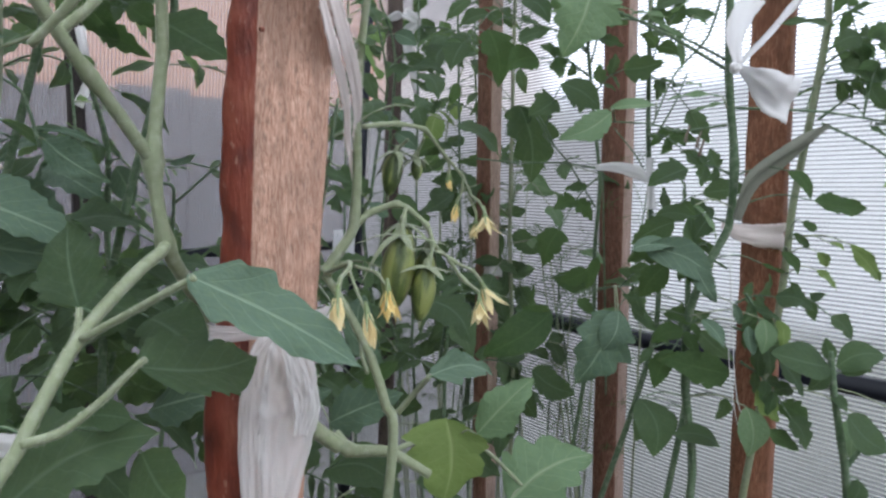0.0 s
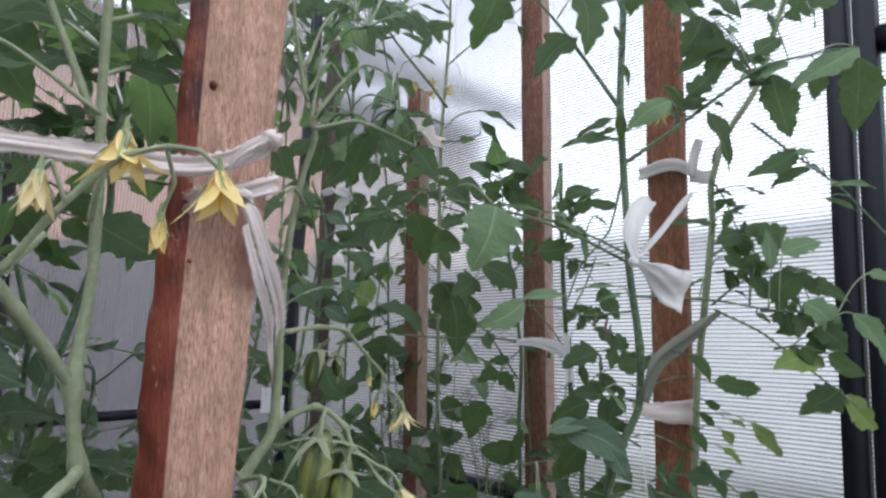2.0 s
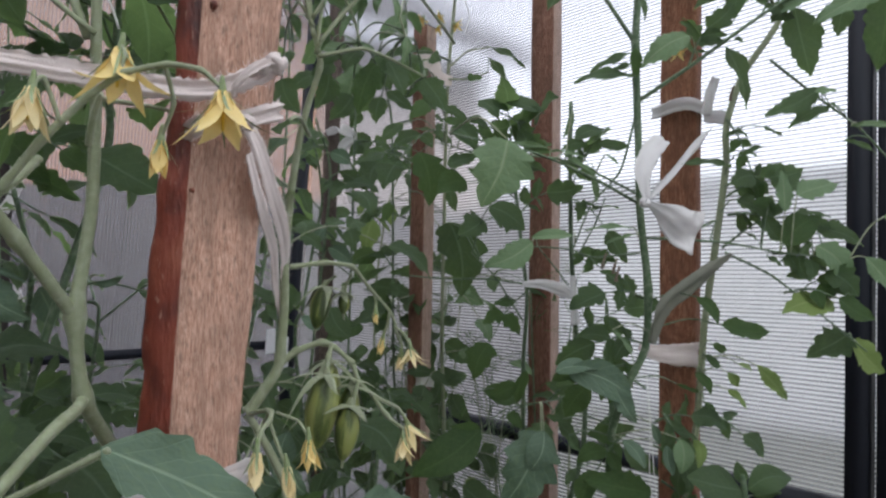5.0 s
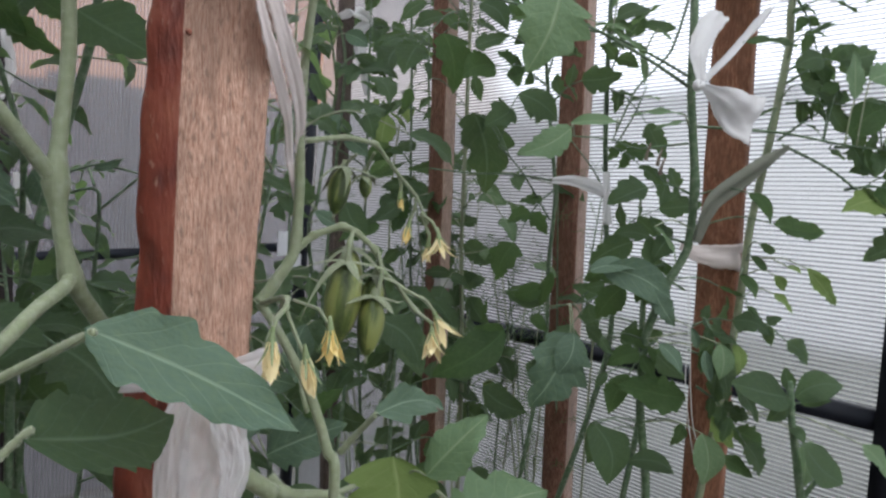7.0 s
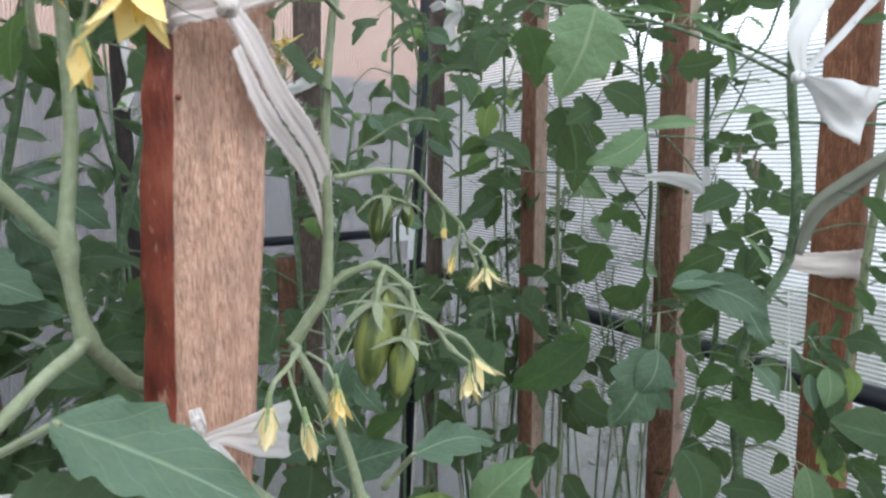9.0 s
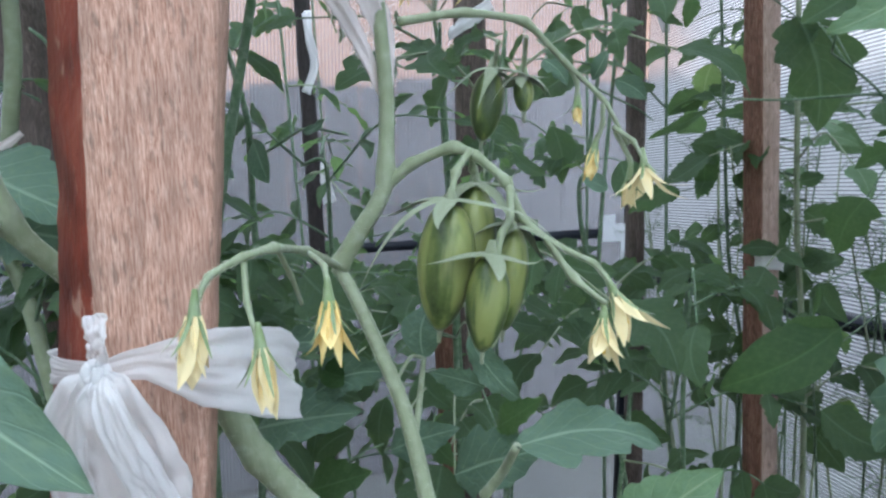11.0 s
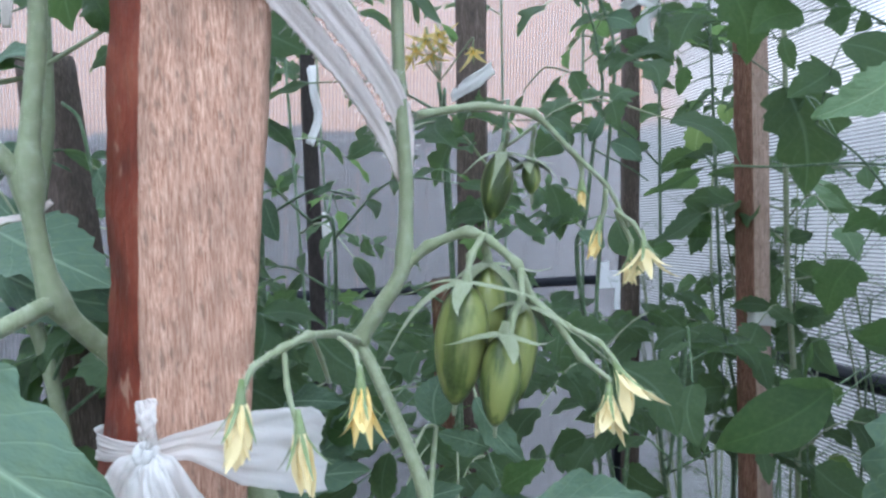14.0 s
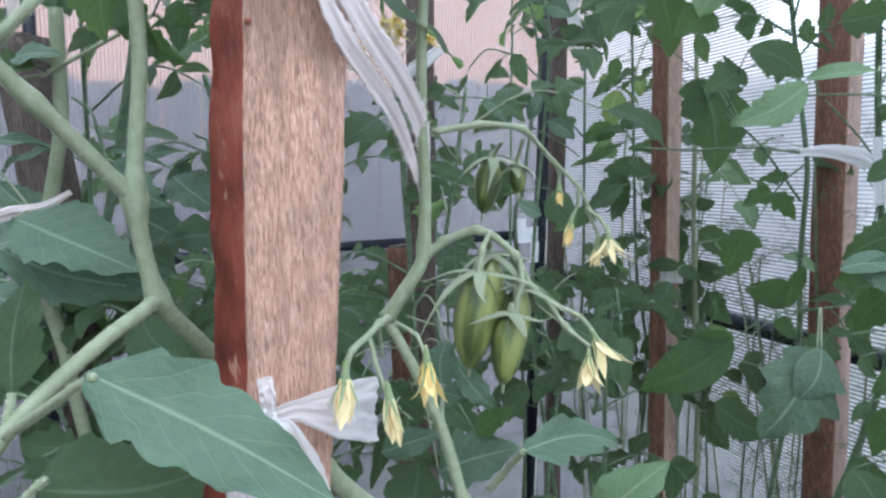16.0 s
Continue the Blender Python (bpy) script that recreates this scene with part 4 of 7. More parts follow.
# upper truss
stem(plant, [(-0.0674, 0.5800, 1.3514), (-0.0395, 0.6000, 1.3560), (-0.0161, 0.6250, 1.3528), (0.0018, 0.6400, 1.3306), (0.0190, 0.6500, 1.3107), (0.0301, 0.6550, 1.2861)], 0.0023, 0.0010, name="truss", swell=((0.4, 1.3),), hairs=700)
for pts in ([(-0.0314, 0.6250, 1.3441), (-0.0385, 0.6400, 1.3393), (-0.0434, 0.6450, 1.3324)], [(-0.0171, 0.6300, 1.3460), (-0.0220, 0.6400, 1.3367), (-0.0249, 0.6450, 1.3268)], [(0.0020, 0.6400, 1.3314), (0.0058, 0.6450, 1.3209), (0.0055, 0.6450, 1.3113)],
            [(0.0186, 0.6480, 1.3087), (0.0178, 0.6500, 1.2981), (0.0132, 0.6500, 1.2861)], [(0.0232, 0.6500, 1.2961), (0.0337, 0.6500, 1.2881), (0.0387, 0.6500, 1.2782)], [(0.0234, 0.6550, 1.2939), (0.0312, 0.6550, 1.2779), (0.0309, 0.6550, 1.2696)]):
    stem(plant, pts, 0.0014, 0.0011, name="pedicel")
fruit_between(plant, (-0.0434, 0.6450, 1.3324), (-0.0505, 0.6430, 1.2939), 0.0098, 5)
fruit_between(plant, (-0.0249, 0.6450, 1.3268), (-0.0246, 0.6430, 1.3079), 0.0058, 6)
flower(plant, (0.0055, 0.6450, 1.3113), (0, -0.2, -1), 0.012, 0.1, 0.0, 5, 13, PETAL)
flower(plant, (0.0132, 0.6500, 1.2861), (-0.2, -0.2, -1), 0.018, 0.08, 0.0, 5, 14, PETAL, "withering yellow tomato flower")
flower(plant, (0.0392, 0.6500, 1.2768), (0.1, -0.2, -1), 0.021, 0.75, 0.4, 6, 15, wide=0.75)
flower(plant, (0.0309, 0.6550, 1.2696), (-0.1, 0.1, -1), 0.017, 0.15, 0.1, 5, 16)
# lower flower truss, towards the stake
stem(plant, [(-0.0956, 0.5560, 1.2312), (-0.0849, 0.5300, 1.2377), (-0.0719, 0.5000, 1.2448), (-0.0644, 0.4700, 1.2490), (-0.0616, 0.4500, 1.2478), (-0.0657, 0.4380, 1.2427), (-0.0666, 0.4320, 1.2337)], 0.0020, 0.0010, name="truss", swell=((0.5, 1.3),), hairs=700)
for pts in ([(-0.0632, 0.4900, 1.2449), (-0.0458, 0.4750, 1.2419), (-0.0377, 0.4650, 1.2321)], [(-0.0627, 0.4520, 1.2477), (-0.0563, 0.4450, 1.2340), (-0.0500, 0.4420, 1.2200)], [(-0.0668, 0.4750, 1.2484), (-0.0730, 0.4900, 1.2358), (-0.0763, 0.5000, 1.2225)]):
    stem(plant, pts, 0.0011, 0.0009, name="pedicel")
flower(plant, (-0.0668, 0.4320, 1.2321), (-0.02, -0.1, -1), 0.023, 0.16, 0.05, 6, 21)
flower(plant, (-0.0493, 0.4420, 1.2201), (0.15, -0.1, -1), 0.022, 0.06, 0.02, 5, 22)
flower(plant, (-0.0377, 0.4650, 1.2321), (0.06, -0.1, -1), 0.021, 0.26, 0.1, 6, 23, PETAL)
# leaves low on this plant
stem(plant, [(-0.0465, 0.5850, 1.0706), (-0.0125, 0.6150, 1.0722), (0.0354, 0.6350, 1.0565), (0.0778, 0.6500, 1.0110)], 0.0026, 0.0016, name="leaf_stalk")
stem(plant, [(-0.0406, 0.6000, 1.1007), (-0.0270, 0.5950, 1.1180), (-0.0111, 0.5750, 1.1414)], 0.0030, 0.0022, name="leaf_stalk")
blade(plant, (-0.0124, 0.5750, 1.1408), (0.0504, 0.6400, 1.1265), 0.50, "lobed", "near", (0.05, -0.8, 0.6), 2)
blade(plant, (-0.0731, 0.6000, 1.1749), (-0.0706, 0.6100, 1.2054), 1.35, "oval", "near", (0.0, -0.9, 0.35), 4)
stem(plant, [(-0.0638, 0.5700, 1.1451), (-0.0710, 0.5900, 1.1573), (-0.0731, 0.6000, 1.1749)], 0.0018, 0.0014, name="leaf_stalk")
blade(plant, (0.0300, 0.5900, 1.0850), (0.0790, 0.5950, 1.1350), 0.95, "toothed", "pale", (-0.3, -0.8, 0.6), 6)
blade(plant, (0.0031, 0.6200, 1.0891), (0.0005, 0.6000, 1.0173), 1.5, "lobed", "lime", (0.1, -0.7, 0.6), 7)
blade(plant, (0.0632, 0.6400, 0.9985), (0.1529, 0.6800, 1.0333), 1.1, "lobed", "pale", (-0.2, -0.7, 0.7), 8)
blade(plant, (-0.1037, 0.6000, 1.0490), (-0.0414, 0.5800, 1.0421), 1.2, "oval", "leaf", (0, -0.6, 0.8), 9)
stem(plant, [(-0.0949, 0.5800, 1.0877), (-0.0797, 0.5750, 1.0760), (-0.0457, 0.5750, 1.0745), (-0.0118, 0.5800, 1.0523)], 0.0062, 0.004, swell=((0.3, 1.3),), hairs=1400)
# top growth: thin arching shoots with narrow curled leaves
for pts in ([(-0.0437, 0.5350, 1.5238), (-0.0372, 0.5470, 1.5863), (-0.0242, 0.5590, 1.6108), (-0.0137, 0.5710, 1.5927)],
            [(-0.0465, 0.5350, 1.5385), (-0.0517, 0.5470, 1.5806), (-0.0641, 0.5590, 1.6085), (-0.0760, 0.5710, 1.6029)],
            [(-0.0402, 0.5350, 1.5338), (-0.0210, 0.5470, 1.5638), (-0.0011, 0.5590, 1.5884), (0.0183, 0.5710, 1.5864), (0.0303, 0.5830, 1.5569)],
            [(-0.0418, 0.5350, 1.5214), (-0.0073, 0.5470, 1.5331), (0.0159, 0.5590, 1.5293), (0.0468, 0.5710, 1.5179)],
            [(-0.0464, 0.5350, 1.5535), (-0.0293, 0.5470, 1.5841), (-0.0157, 0.5590, 1.5657), (-0.0098, 0.5710, 1.5463)],
            [(-0.0424, 0.5350, 1.5288), (-0.0287, 0.5470, 1.5558), (-0.0159, 0.5590, 1.5762)],
            [(-0.0457, 0.5350, 1.5460), (-0.0591, 0.5470, 1.5700), (-0.0672, 0.5590, 1.5638)],
            [(-0.0484, 0.5350, 1.5760), (-0.0360, 0.5470, 1.6176), (-0.0173, 0.5590, 1.6455), (0.0032, 0.5710, 1.6304)]):
    stem(plant, pts, 0.0017, 0.0009, name="side_shoot", sides=6)
tag_leaves(plant, [
    ((-0.0139, 0.5735, 1.5936), (-0.0160, 0.5635, 1.5663), 0.98, "slim"), ((-0.0206, 0.5420, 1.6026), (-0.0029, 0.5320, 1.5878), 0.63, "slim"), ((-0.0383, 0.5692, 1.6006), (-0.0460, 0.5592, 1.5793), 0.89, "slim"),
    ((-0.0647, 0.5634, 1.6099), (-0.0721, 0.5534, 1.6178), 0.72, "slim"), ((-0.0745, 0.5612, 1.5989), (-0.0647, 0.5512, 1.5765), 0.84, "slim"), ((-0.0011, 0.5603, 1.5890), (0.0084, 0.5503, 1.5687), 0.66, "slim"),
    ((0.0182, 0.5551, 1.5803), (0.0204, 0.5451, 1.5539), 0.76, "slim"), ((0.0299, 0.5653, 1.5511), (0.0259, 0.5553, 1.5244), 1, "slim"), ((-0.0099, 0.5732, 1.5470), (0.0048, 0.5632, 1.5323), 0.82, "slim"),
    ((-0.0156, 0.5556, 1.5645), (-0.0253, 0.5456, 1.5392), 0.71, "slim"), ((-0.0289, 0.5413, 1.5818), (-0.0372, 0.5313, 1.5610), 0.61, "slim")], "pale")
tag_leaves(plant, [
    ((-0.0158, 0.5563, 1.5752), (-0.0018, 0.5463, 1.5886), 0.73, "slim"), ((-0.0665, 0.5533, 1.5618), (-0.0587, 0.5433, 1.5363), 0.96, "slim"), ((0.0034, 0.5584, 1.6247), (0.0179, 0.5484, 1.6039), 0.82, "slim"),
    ((-0.0167, 0.5483, 1.6403), (-0.0280, 0.5383, 1.6182), 0.61, "slim"), ((-0.0363, 0.5514, 1.6196), (-0.0474, 0.5414, 1.6052), 0.65, "slim"), ((-0.0432, 0.5579, 1.5747), (-0.0491, 0.5479, 1.5528), 1, "slim"),
    ((-0.0357, 0.5636, 1.5509), (-0.0418, 0.5536, 1.5320), 0.67, "slim"), ((-0.0241, 0.5713, 1.5752), (-0.0306, 0.5613, 1.5555), 0.92, "slim"), ((-0.0062, 0.5657, 1.5845), (-0.0105, 0.5557, 1.5606), 0.96, "slim"),
    ((0.0090, 0.5667, 1.5881), (0.0044, 0.5567, 1.5657), 0.92, "slim"), ((-0.0554, 0.5524, 1.5877), (-0.0609, 0.5424, 1.5682), 0.99, "slim")], "leaf")
tag_leaves(plant, [
    ((0.0148, 0.6200, 1.5473), (0.0313, 0.6000, 1.5098), 0.9, "toothed"), ((0.0482, 0.6200, 1.5311), (0.0690, 0.6000, 1.4943), 0.8, "toothed"), ((-0.0101, 0.6200, 1.5556), (-0.0248, 0.6000, 1.5291), 0.9, "toothed"),
    ((0.0371, 0.6200, 1.5388), (0.0552, 0.6000, 1.5437), 0.7, "slim"), ((0.0037, 0.6200, 1.5509), (0.0098, 0.6000, 1.5175), 0.8, "toothed"), ((-0.0399, 0.6200, 1.5467), (-0.0536, 0.6000, 1.5250), 0.9, "toothed"),
    ((-0.0206, 0.6200, 1.6754), (-0.0409, 0.6000, 1.6530), 0.9, "oval"), ((0.0075, 0.6200, 1.6709), (0.0297, 0.6000, 1.6681), 0.8, "toothed"), ((0.0360, 0.6200, 1.6543), (0.0136, 0.6000, 1.6327), 0.7, "slim")], "leaf")
tag_leaves(plant, [
    ((0.004, 0.600, 1.537), (-0.012, 0.591, 1.489), 0.76, "toothed"), ((0.031, 0.600, 1.507), (0.045, 0.601, 1.519), 0.76, "toothed"), ((-0.013, 0.600, 1.669), (0.013, 0.608, 1.663), 0.95, "oval"),
    ((-0.042, 0.600, 1.641), (-0.032, 0.594, 1.631), 1.14, "oval"), ((-0.028, 0.600, 1.544), (-0.045, 0.587, 1.529), 0.85, "toothed")], "oval")
spray(plant, (-0.0494, 0.5500, 1.4596), (-0.0555, 0.4600, 1.4511), 0.02, 1, 0.1, "toothed", "leaf", 32)

# dense curled crown beside the stake
tag_leaves(plant, [
    ((0.0523, 0.6600, 1.6670), (0.0907, 0.6500, 1.6756), 1.00, "slim"),
    ((0.0691, 0.7000, 1.6857), (0.0560, 0.6900, 1.6511), 1.00, "slim"),
    ((0.0236, 0.7400, 1.6527), (0.0340, 0.7300, 1.5850), 0.60, "slim"),
    ((-0.0774, 0.6800, 1.6667), (-0.0665, 0.6700, 1.6346), 0.70, "slim"),
    ((-0.0700, 0.7200, 1.6881), (-0.0587, 0.7100, 1.6510), 0.70, "slim"),
    ((-0.0790, 0.6600, 1.6609), (-0.0860, 0.6500, 1.6318), 0.70, "slim"),
    ((-0.0551, 0.7000, 1.6667), (-0.0648, 0.6900, 1.6045), 0.50, "slim"),
    ((-0.0555, 0.7400, 1.6770), (-0.0214, 0.7300, 1.6200), 0.55, "slim"),
    ((-0.0396, 0.6800, 1.6397), (-0.0217, 0.6700, 1.6115), 0.70, "slim"),
    ((-0.0495, 0.7200, 1.6254), (-0.0406, 0.7100, 1.5961), 0.90, "slim"),
    ((-0.0831, 0.6600, 1.6452), (-0.0667, 0.6500, 1.6144), 0.80, "slim"),
    ((-0.0226, 0.7000, 1.5870), (0.0024, 0.6900, 1.5739), 0.80, "slim"),
    ((-0.0003, 0.7400, 1.7073), (0.0070, 0.7300, 1.6687), 0.80, "slim"),
], "leaf")
tag_leaves(plant, [
    ((0.0096, 0.7000, 1.7163), (0.0411, 0.6900, 1.7037), 0.90, "toothed"),
    ((0.0262, 0.7400, 1.7227), (0.0342, 0.7300, 1.6940), 0.90, "toothed"),
    ((-0.0631, 0.7800, 1.5781), (-0.0966, 0.7700, 1.5551), 1.00, "toothed"),
    ((-0.0860, 0.7200, 1.5847), (-0.0951, 0.7100, 1.5653), 1.00, "toothed"),
    ((0.0347, 0.7600, 1.5906), (0.0561, 0.7500, 1.5527), 0.80, "toothed"),
    ((-0.0464, 0.7000, 1.5563), (-0.0595, 0.6900, 1.5160), 0.90, "toothed"),
    ((0.0541, 0.7400, 1.5650), (0.0681, 0.7300, 1.5262), 0.80, "toothed"),
    ((0.0150, 0.7800, 1.5606), (0.0457, 0.7700, 1.5346), 0.80, "toothed"),
    ((-0.0974, 0.7200, 1.5552), (-0.0766, 0.7100, 1.5151), 1.10, "toothed"),
    ((0.0012, 0.7600, 1.5896), (0.0184, 0.7500, 1.5531), 0.80, "lobed"),
    ((-0.0215, 0.7000, 1.5330), (-0.0444, 0.6900, 1.5053), 1.00, "lobed"),
    ((0.0087, 0.7400, 1.5436), (0.0028, 0.7300, 1.5116), 1.00, "toothed"),
    ((-0.0983, 0.7800, 1.7501), (-0.0660, 0.7700, 1.7287), 0.90, "toothed"),
    ((-0.0005, 0.7200, 1.7394), (0.0205, 0.7100, 1.7163), 0.90, "toothed"),
    ((-0.0658, 0.7600, 1.7564), (-0.0806, 0.7500, 1.7221), 0.90, "toothed"),
], "leaf")
tag_leaves(plant, [
    ((-0.0179, 0.6800, 1.7077), (-0.0459, 0.6700, 1.6885), 0.80, "toothed"),
    ((-0.0437, 0.7200, 1.7043), (-0.0449, 0.7100, 1.6768), 1.10, "oval"),
    ((-0.0143, 0.7600, 1.7158), (-0.0067, 0.7500, 1.6819), 0.80, "oval"),
    ((0.0347, 0.7000, 1.6214), (0.0052, 0.6900, 1.5911), 0.80, "oval"),
    ((-0.0178, 0.7400, 1.5797), (-0.0352, 0.7300, 1.5172), 0.75, "lobed"),
    ((-0.0572, 0.6800, 1.5795), (-0.0209, 0.6700, 1.5732), 0.80, "oval"),
    ((-0.0322, 0.7200, 1.7035), (-0.0154, 0.7100, 1.6849), 0.90, "toothed"),
    ((0.0400, 0.7600, 1.7474), (0.0332, 0.7500, 1.7170), 0.80, "oval"),
], "pale")
# ---- plant left of the split stake ----
plant_l = thing("tomato_plant", "tomato plant with thick pale stem, broad leaves and yellow flowers", "plant", "tomato plants", at=(-0.13, 0.50, 0.03))
stem(plant_l, [(-0.1560, 0.4100, 1.7200), (-0.1671, 0.4200, 1.5680), (-0.1712, 0.4280, 1.5145), (-0.1740, 0.4380, 1.4500), (-0.1766, 0.4420, 1.3857), (-0.1830, 0.4375, 1.3168), (-0.1795, 0.4440, 1.2650), (-0.1750, 0.4720, 1.2320), (-0.1660, 0.5000, 1.1900), (-0.13, 0.50, 0.9), (-0.14, 0.50, 0.02)], 0.0026, 0.0058, swell=((0.5, 1.75), (0.6, 1.5)), hairs=1400)
stem(plant_l, [(-0.1830, 0.4375, 1.3160), (-0.1850, 0.4330, 1.3220), (-0.1945, 0.4120, 1.3480), (-0.2067, 0.3850, 1.3798), (-0.2137, 0.3700, 1.4012), (-0.2206, 0.3600, 1.4290)], 0.0043, 0.0037, name="side_shoot", swell=((0.5, 1.35),), hairs=1400)
stem(plant_l, [(-0.2095, 0.3850, 1.3858), (-0.1977, 0.3900, 1.3976), (-0.1894, 0.4000, 1.4125)], 0.003, 0.0022, name="leaf_stalk", hairs=700)
stem(plant_l, [(-0.1795, 0.4440, 1.2640), (-0.1775, 0.4370, 1.2630), (-0.1765, 0.4280, 1.2600), (-0.1825, 0.4100, 1.2509), (-0.1913, 0.3750, 1.2300), (-0.1968, 0.3550, 1.2127), (-0.2041, 0.3350, 1.1861), (-0.2072, 0.3250, 1.1725), (-0.2175, 0.3100, 1.1512)], 0.0038, 0.0037, name="leaf_stalk", hairs=700)
stem(plant_l, [(-0.1916, 0.3600, 1.2206), (-0.1649, 0.3520, 1.2343), (-0.1383, 0.3450, 1.2486), (-0.1245, 0.3430, 1.2555)], 0.0022, 0.0018, name="leaf_stalk", hairs=700)
blade(plant_l, (-0.1287, 0.3430, 1.2569), (-0.0423, 0.3720, 1.2015), 0.60, "toothed", "near", (0.25, -0.75, 0.75), 41)
stem(plant_l, [(-0.2048, 0.3250, 1.1759), (-0.1875, 0.3300, 1.1806), (-0.1699, 0.3350, 1.1947), (-0.1552, 0.3380, 1.2097), (-0.1490, 0.3400, 1.2150)], 0.0026, 0.0013, name="leaf_stalk", hairs=700)
# darker leaf green here paints the shade below the broad leaf
blade(plant_l, (-0.1530, 0.3385, 1.2110), (-0.1074, 0.3900, 1.2044), 1.2, "toothed", "leaf", (0.0, -0.62, 0.75), 42)
blade(plant_l, (-0.2180, 0.3200, 1.1400), (-0.1440, 0.3400, 1.1770), 1.15, "toothed", "leaf", (0.0, -0.6, 0.8), 43)
blade(plant_l, (-0.1977, 0.3700, 1.2356), (-0.2186, 0.4000, 1.2811), 1.05, "toothed", "leaf", (0.1, -0.9, 0.3), 44)
stem(plant_l, [(-0.1970, 0.3600, 1.2145), (-0.1961, 0.3650, 1.2257), (-0.1977, 0.3700, 1.2356)], 0.0018, 0.0014, name="leaf_stalk", hairs=700)
blade(plant_l, (-0.1759, 0.3350, 1.1875), (-0.1580, 0.3400, 1.1838), 1.5, "oval", "leaf", (0.1, -0.7, 0.7), 45)
blade(plant_l, (-0.2236, 0.3300, 1.1820), (-0.2174, 0.3400, 1.2062), 1.2, "toothed", "leaf", (0.1, -0.9, 0.4), 46)
blade(plant_l, (-0.1625, 0.3600, 1.1588), (-0.1469, 0.3800, 1.1176), 1.3, "toothed", "leaf", (0, -0.6, 0.8), 47)
stem(plant_l, [(-0.1777, 0.4320, 1.4952), (-0.1887, 0.4300, 1.5249), (-0.1994, 0.4250, 1.5542), (-0.2079, 0.4200, 1.5793)], 0.0030, 0.0022, name="side_shoot", hairs=500)
# flower truss at the height of the upper ribbon
stem(plant_l, [(-0.1934, 0.3300, 1.3671), (-0.1734, 0.3300, 1.3867), (-0.1559, 0.3300, 1.4094), (-0.1359, 0.3320, 1.4319), (-0.1193, 0.3350, 1.4459), (-0.0970, 0.3330, 1.4503), (-0.0802, 0.3310, 1.4475), (-0.0702, 0.3310, 1.4385)], 0.0022, 0.0011, name="truss", hairs=700)
for pts in ([(-0.1224, 0.3360, 1.4436), (-0.1207, 0.3400, 1.4566), (-0.1247, 0.3450, 1.4637)], [(-0.0988, 0.3340, 1.4500), (-0.0973, 0.3450, 1.4333), (-0.1048, 0.3500, 1.4167)], [(-0.1468, 0.3300, 1.4184), (-0.1530, 0.3250, 1.4394), (-0.1554, 0.3200, 1.4352)]):
    stem(plant_l, pts, 0.0012, 0.0010, name="pedicel")
flower(plant_l, (-0.0696, 0.3310, 1.4376), (0.05, -0.1, -1), 0.030, 0.62, 0.2, 6, 24, PETAL, "yellow tomato flower with wide petals", 1.05)
flower(plant_l, (-0.1243, 0.3450, 1.4624), (-0.05, -0.1, -1), 0.031, 0.65, 0.25, 6, 25, PETAL, "yellow tomato flower with wide petals", 1.05)
flower(plant_l, (-0.1051, 0.3500, 1.4157), (-0.05, -0.1, -1), 0.021, 0.12, -0.15, 6, 26, PETAL, "half-closed yellow tomato flower")
flower(plant_l, (-0.1558, 0.3200, 1.4343), (-0.05, -0.1, -1), 0.024, 0.4, 0.05, 6, 27)
stem(plant_l, [(-0.1624, 0.4000, 1.4207), (-0.1560, 0.3900, 1.4348), (-0.1500, 0.3850, 1.4478)], 0.002, 0.0015, name="leaf_stalk", hairs=700)
bushy(plant_l, [(-0.1677, 0.4300, 1.4354), (-0.1712, 0.4250, 1.5145), (-0.1671, 0.4200, 1.5680), (-0.1677, 0.4200, 1.6084)], 9, 0.14, 0.055, 15, pairs=2, toward=(-0.6, 0.9, 0.1))

# ---- ribbons on the split stake ----
tie = thing("cloth_tie", "greyish white torn cotton ribbon knotted round the stake", "ribbon", "ties", at=(-0.0571, 0.4250, 1.4810))
ribbon("band", [(-0.2276, 0.3700, 1.4655), (-0.1907, 0.3900, 1.4647), (-0.1518, 0.4100, 1.4628), (-0.1098, 0.4240, 1.4618), (-0.0852, 0.4280, 1.4673), (-0.0589, 0.4360, 1.4828)], 0.0135, (0, 0, 1), CLOTH, tie, seed=2, crumple=0.22, fray=0.16, per=14, across=12, fuzz=260)
ribbon("loop", [(-0.1191, 0.4460, 1.4382), (-0.1049, 0.4300, 1.4409), (-0.0860, 0.4360, 1.4448), (-0.0625, 0.4480, 1.4542), (-0.0613, 0.4700, 1.4615)], 0.012, (0, 0, 1), CLOTH, tie, seed=3, crumple=0.3, fray=0.14, across=12, fuzz=120)
ribbon("tail", [(-0.0800, 0.4320, 1.4453), (-0.0715, 0.4400, 1.4310), (-0.0655, 0.4700, 1.4000), (-0.0650, 0.5250, 1.3730), (-0.0705, 0.5690, 1.3470), (-0.0748, 0.5795, 1.3064)], 0.0145, (0.38, 0.72, 0.57), CLOTH, tie, seed=4, crumple=0.09, fray=0.10, per=16, across=14, fuzz=420, w_list=(0.6, 0.9, 1.0, 1.05, 1.0, 0.12))
ribbon("tail", [(-0.0760, 0.4340, 1.4230), (-0.0715, 0.4580, 1.3920), (-0.0710, 0.5130, 1.3640), (-0.0755, 0.5570, 1.3390), (-0.0752, 0.5795, 1.3070)], 0.0115, (0.38, 0.72, 0.57), CLOTH, tie, seed=5, crumple=0.12, fray=0.12, per=16, across=10, fuzz=260, w_list=(0.6, 1, 1, 0.8, 0.2))
bm = bmesh.new()
knot(bm, (-0.0583, 0.4300, 1.4828), 0.0062, 4)
part("knot", bm, CLOTH, tie)
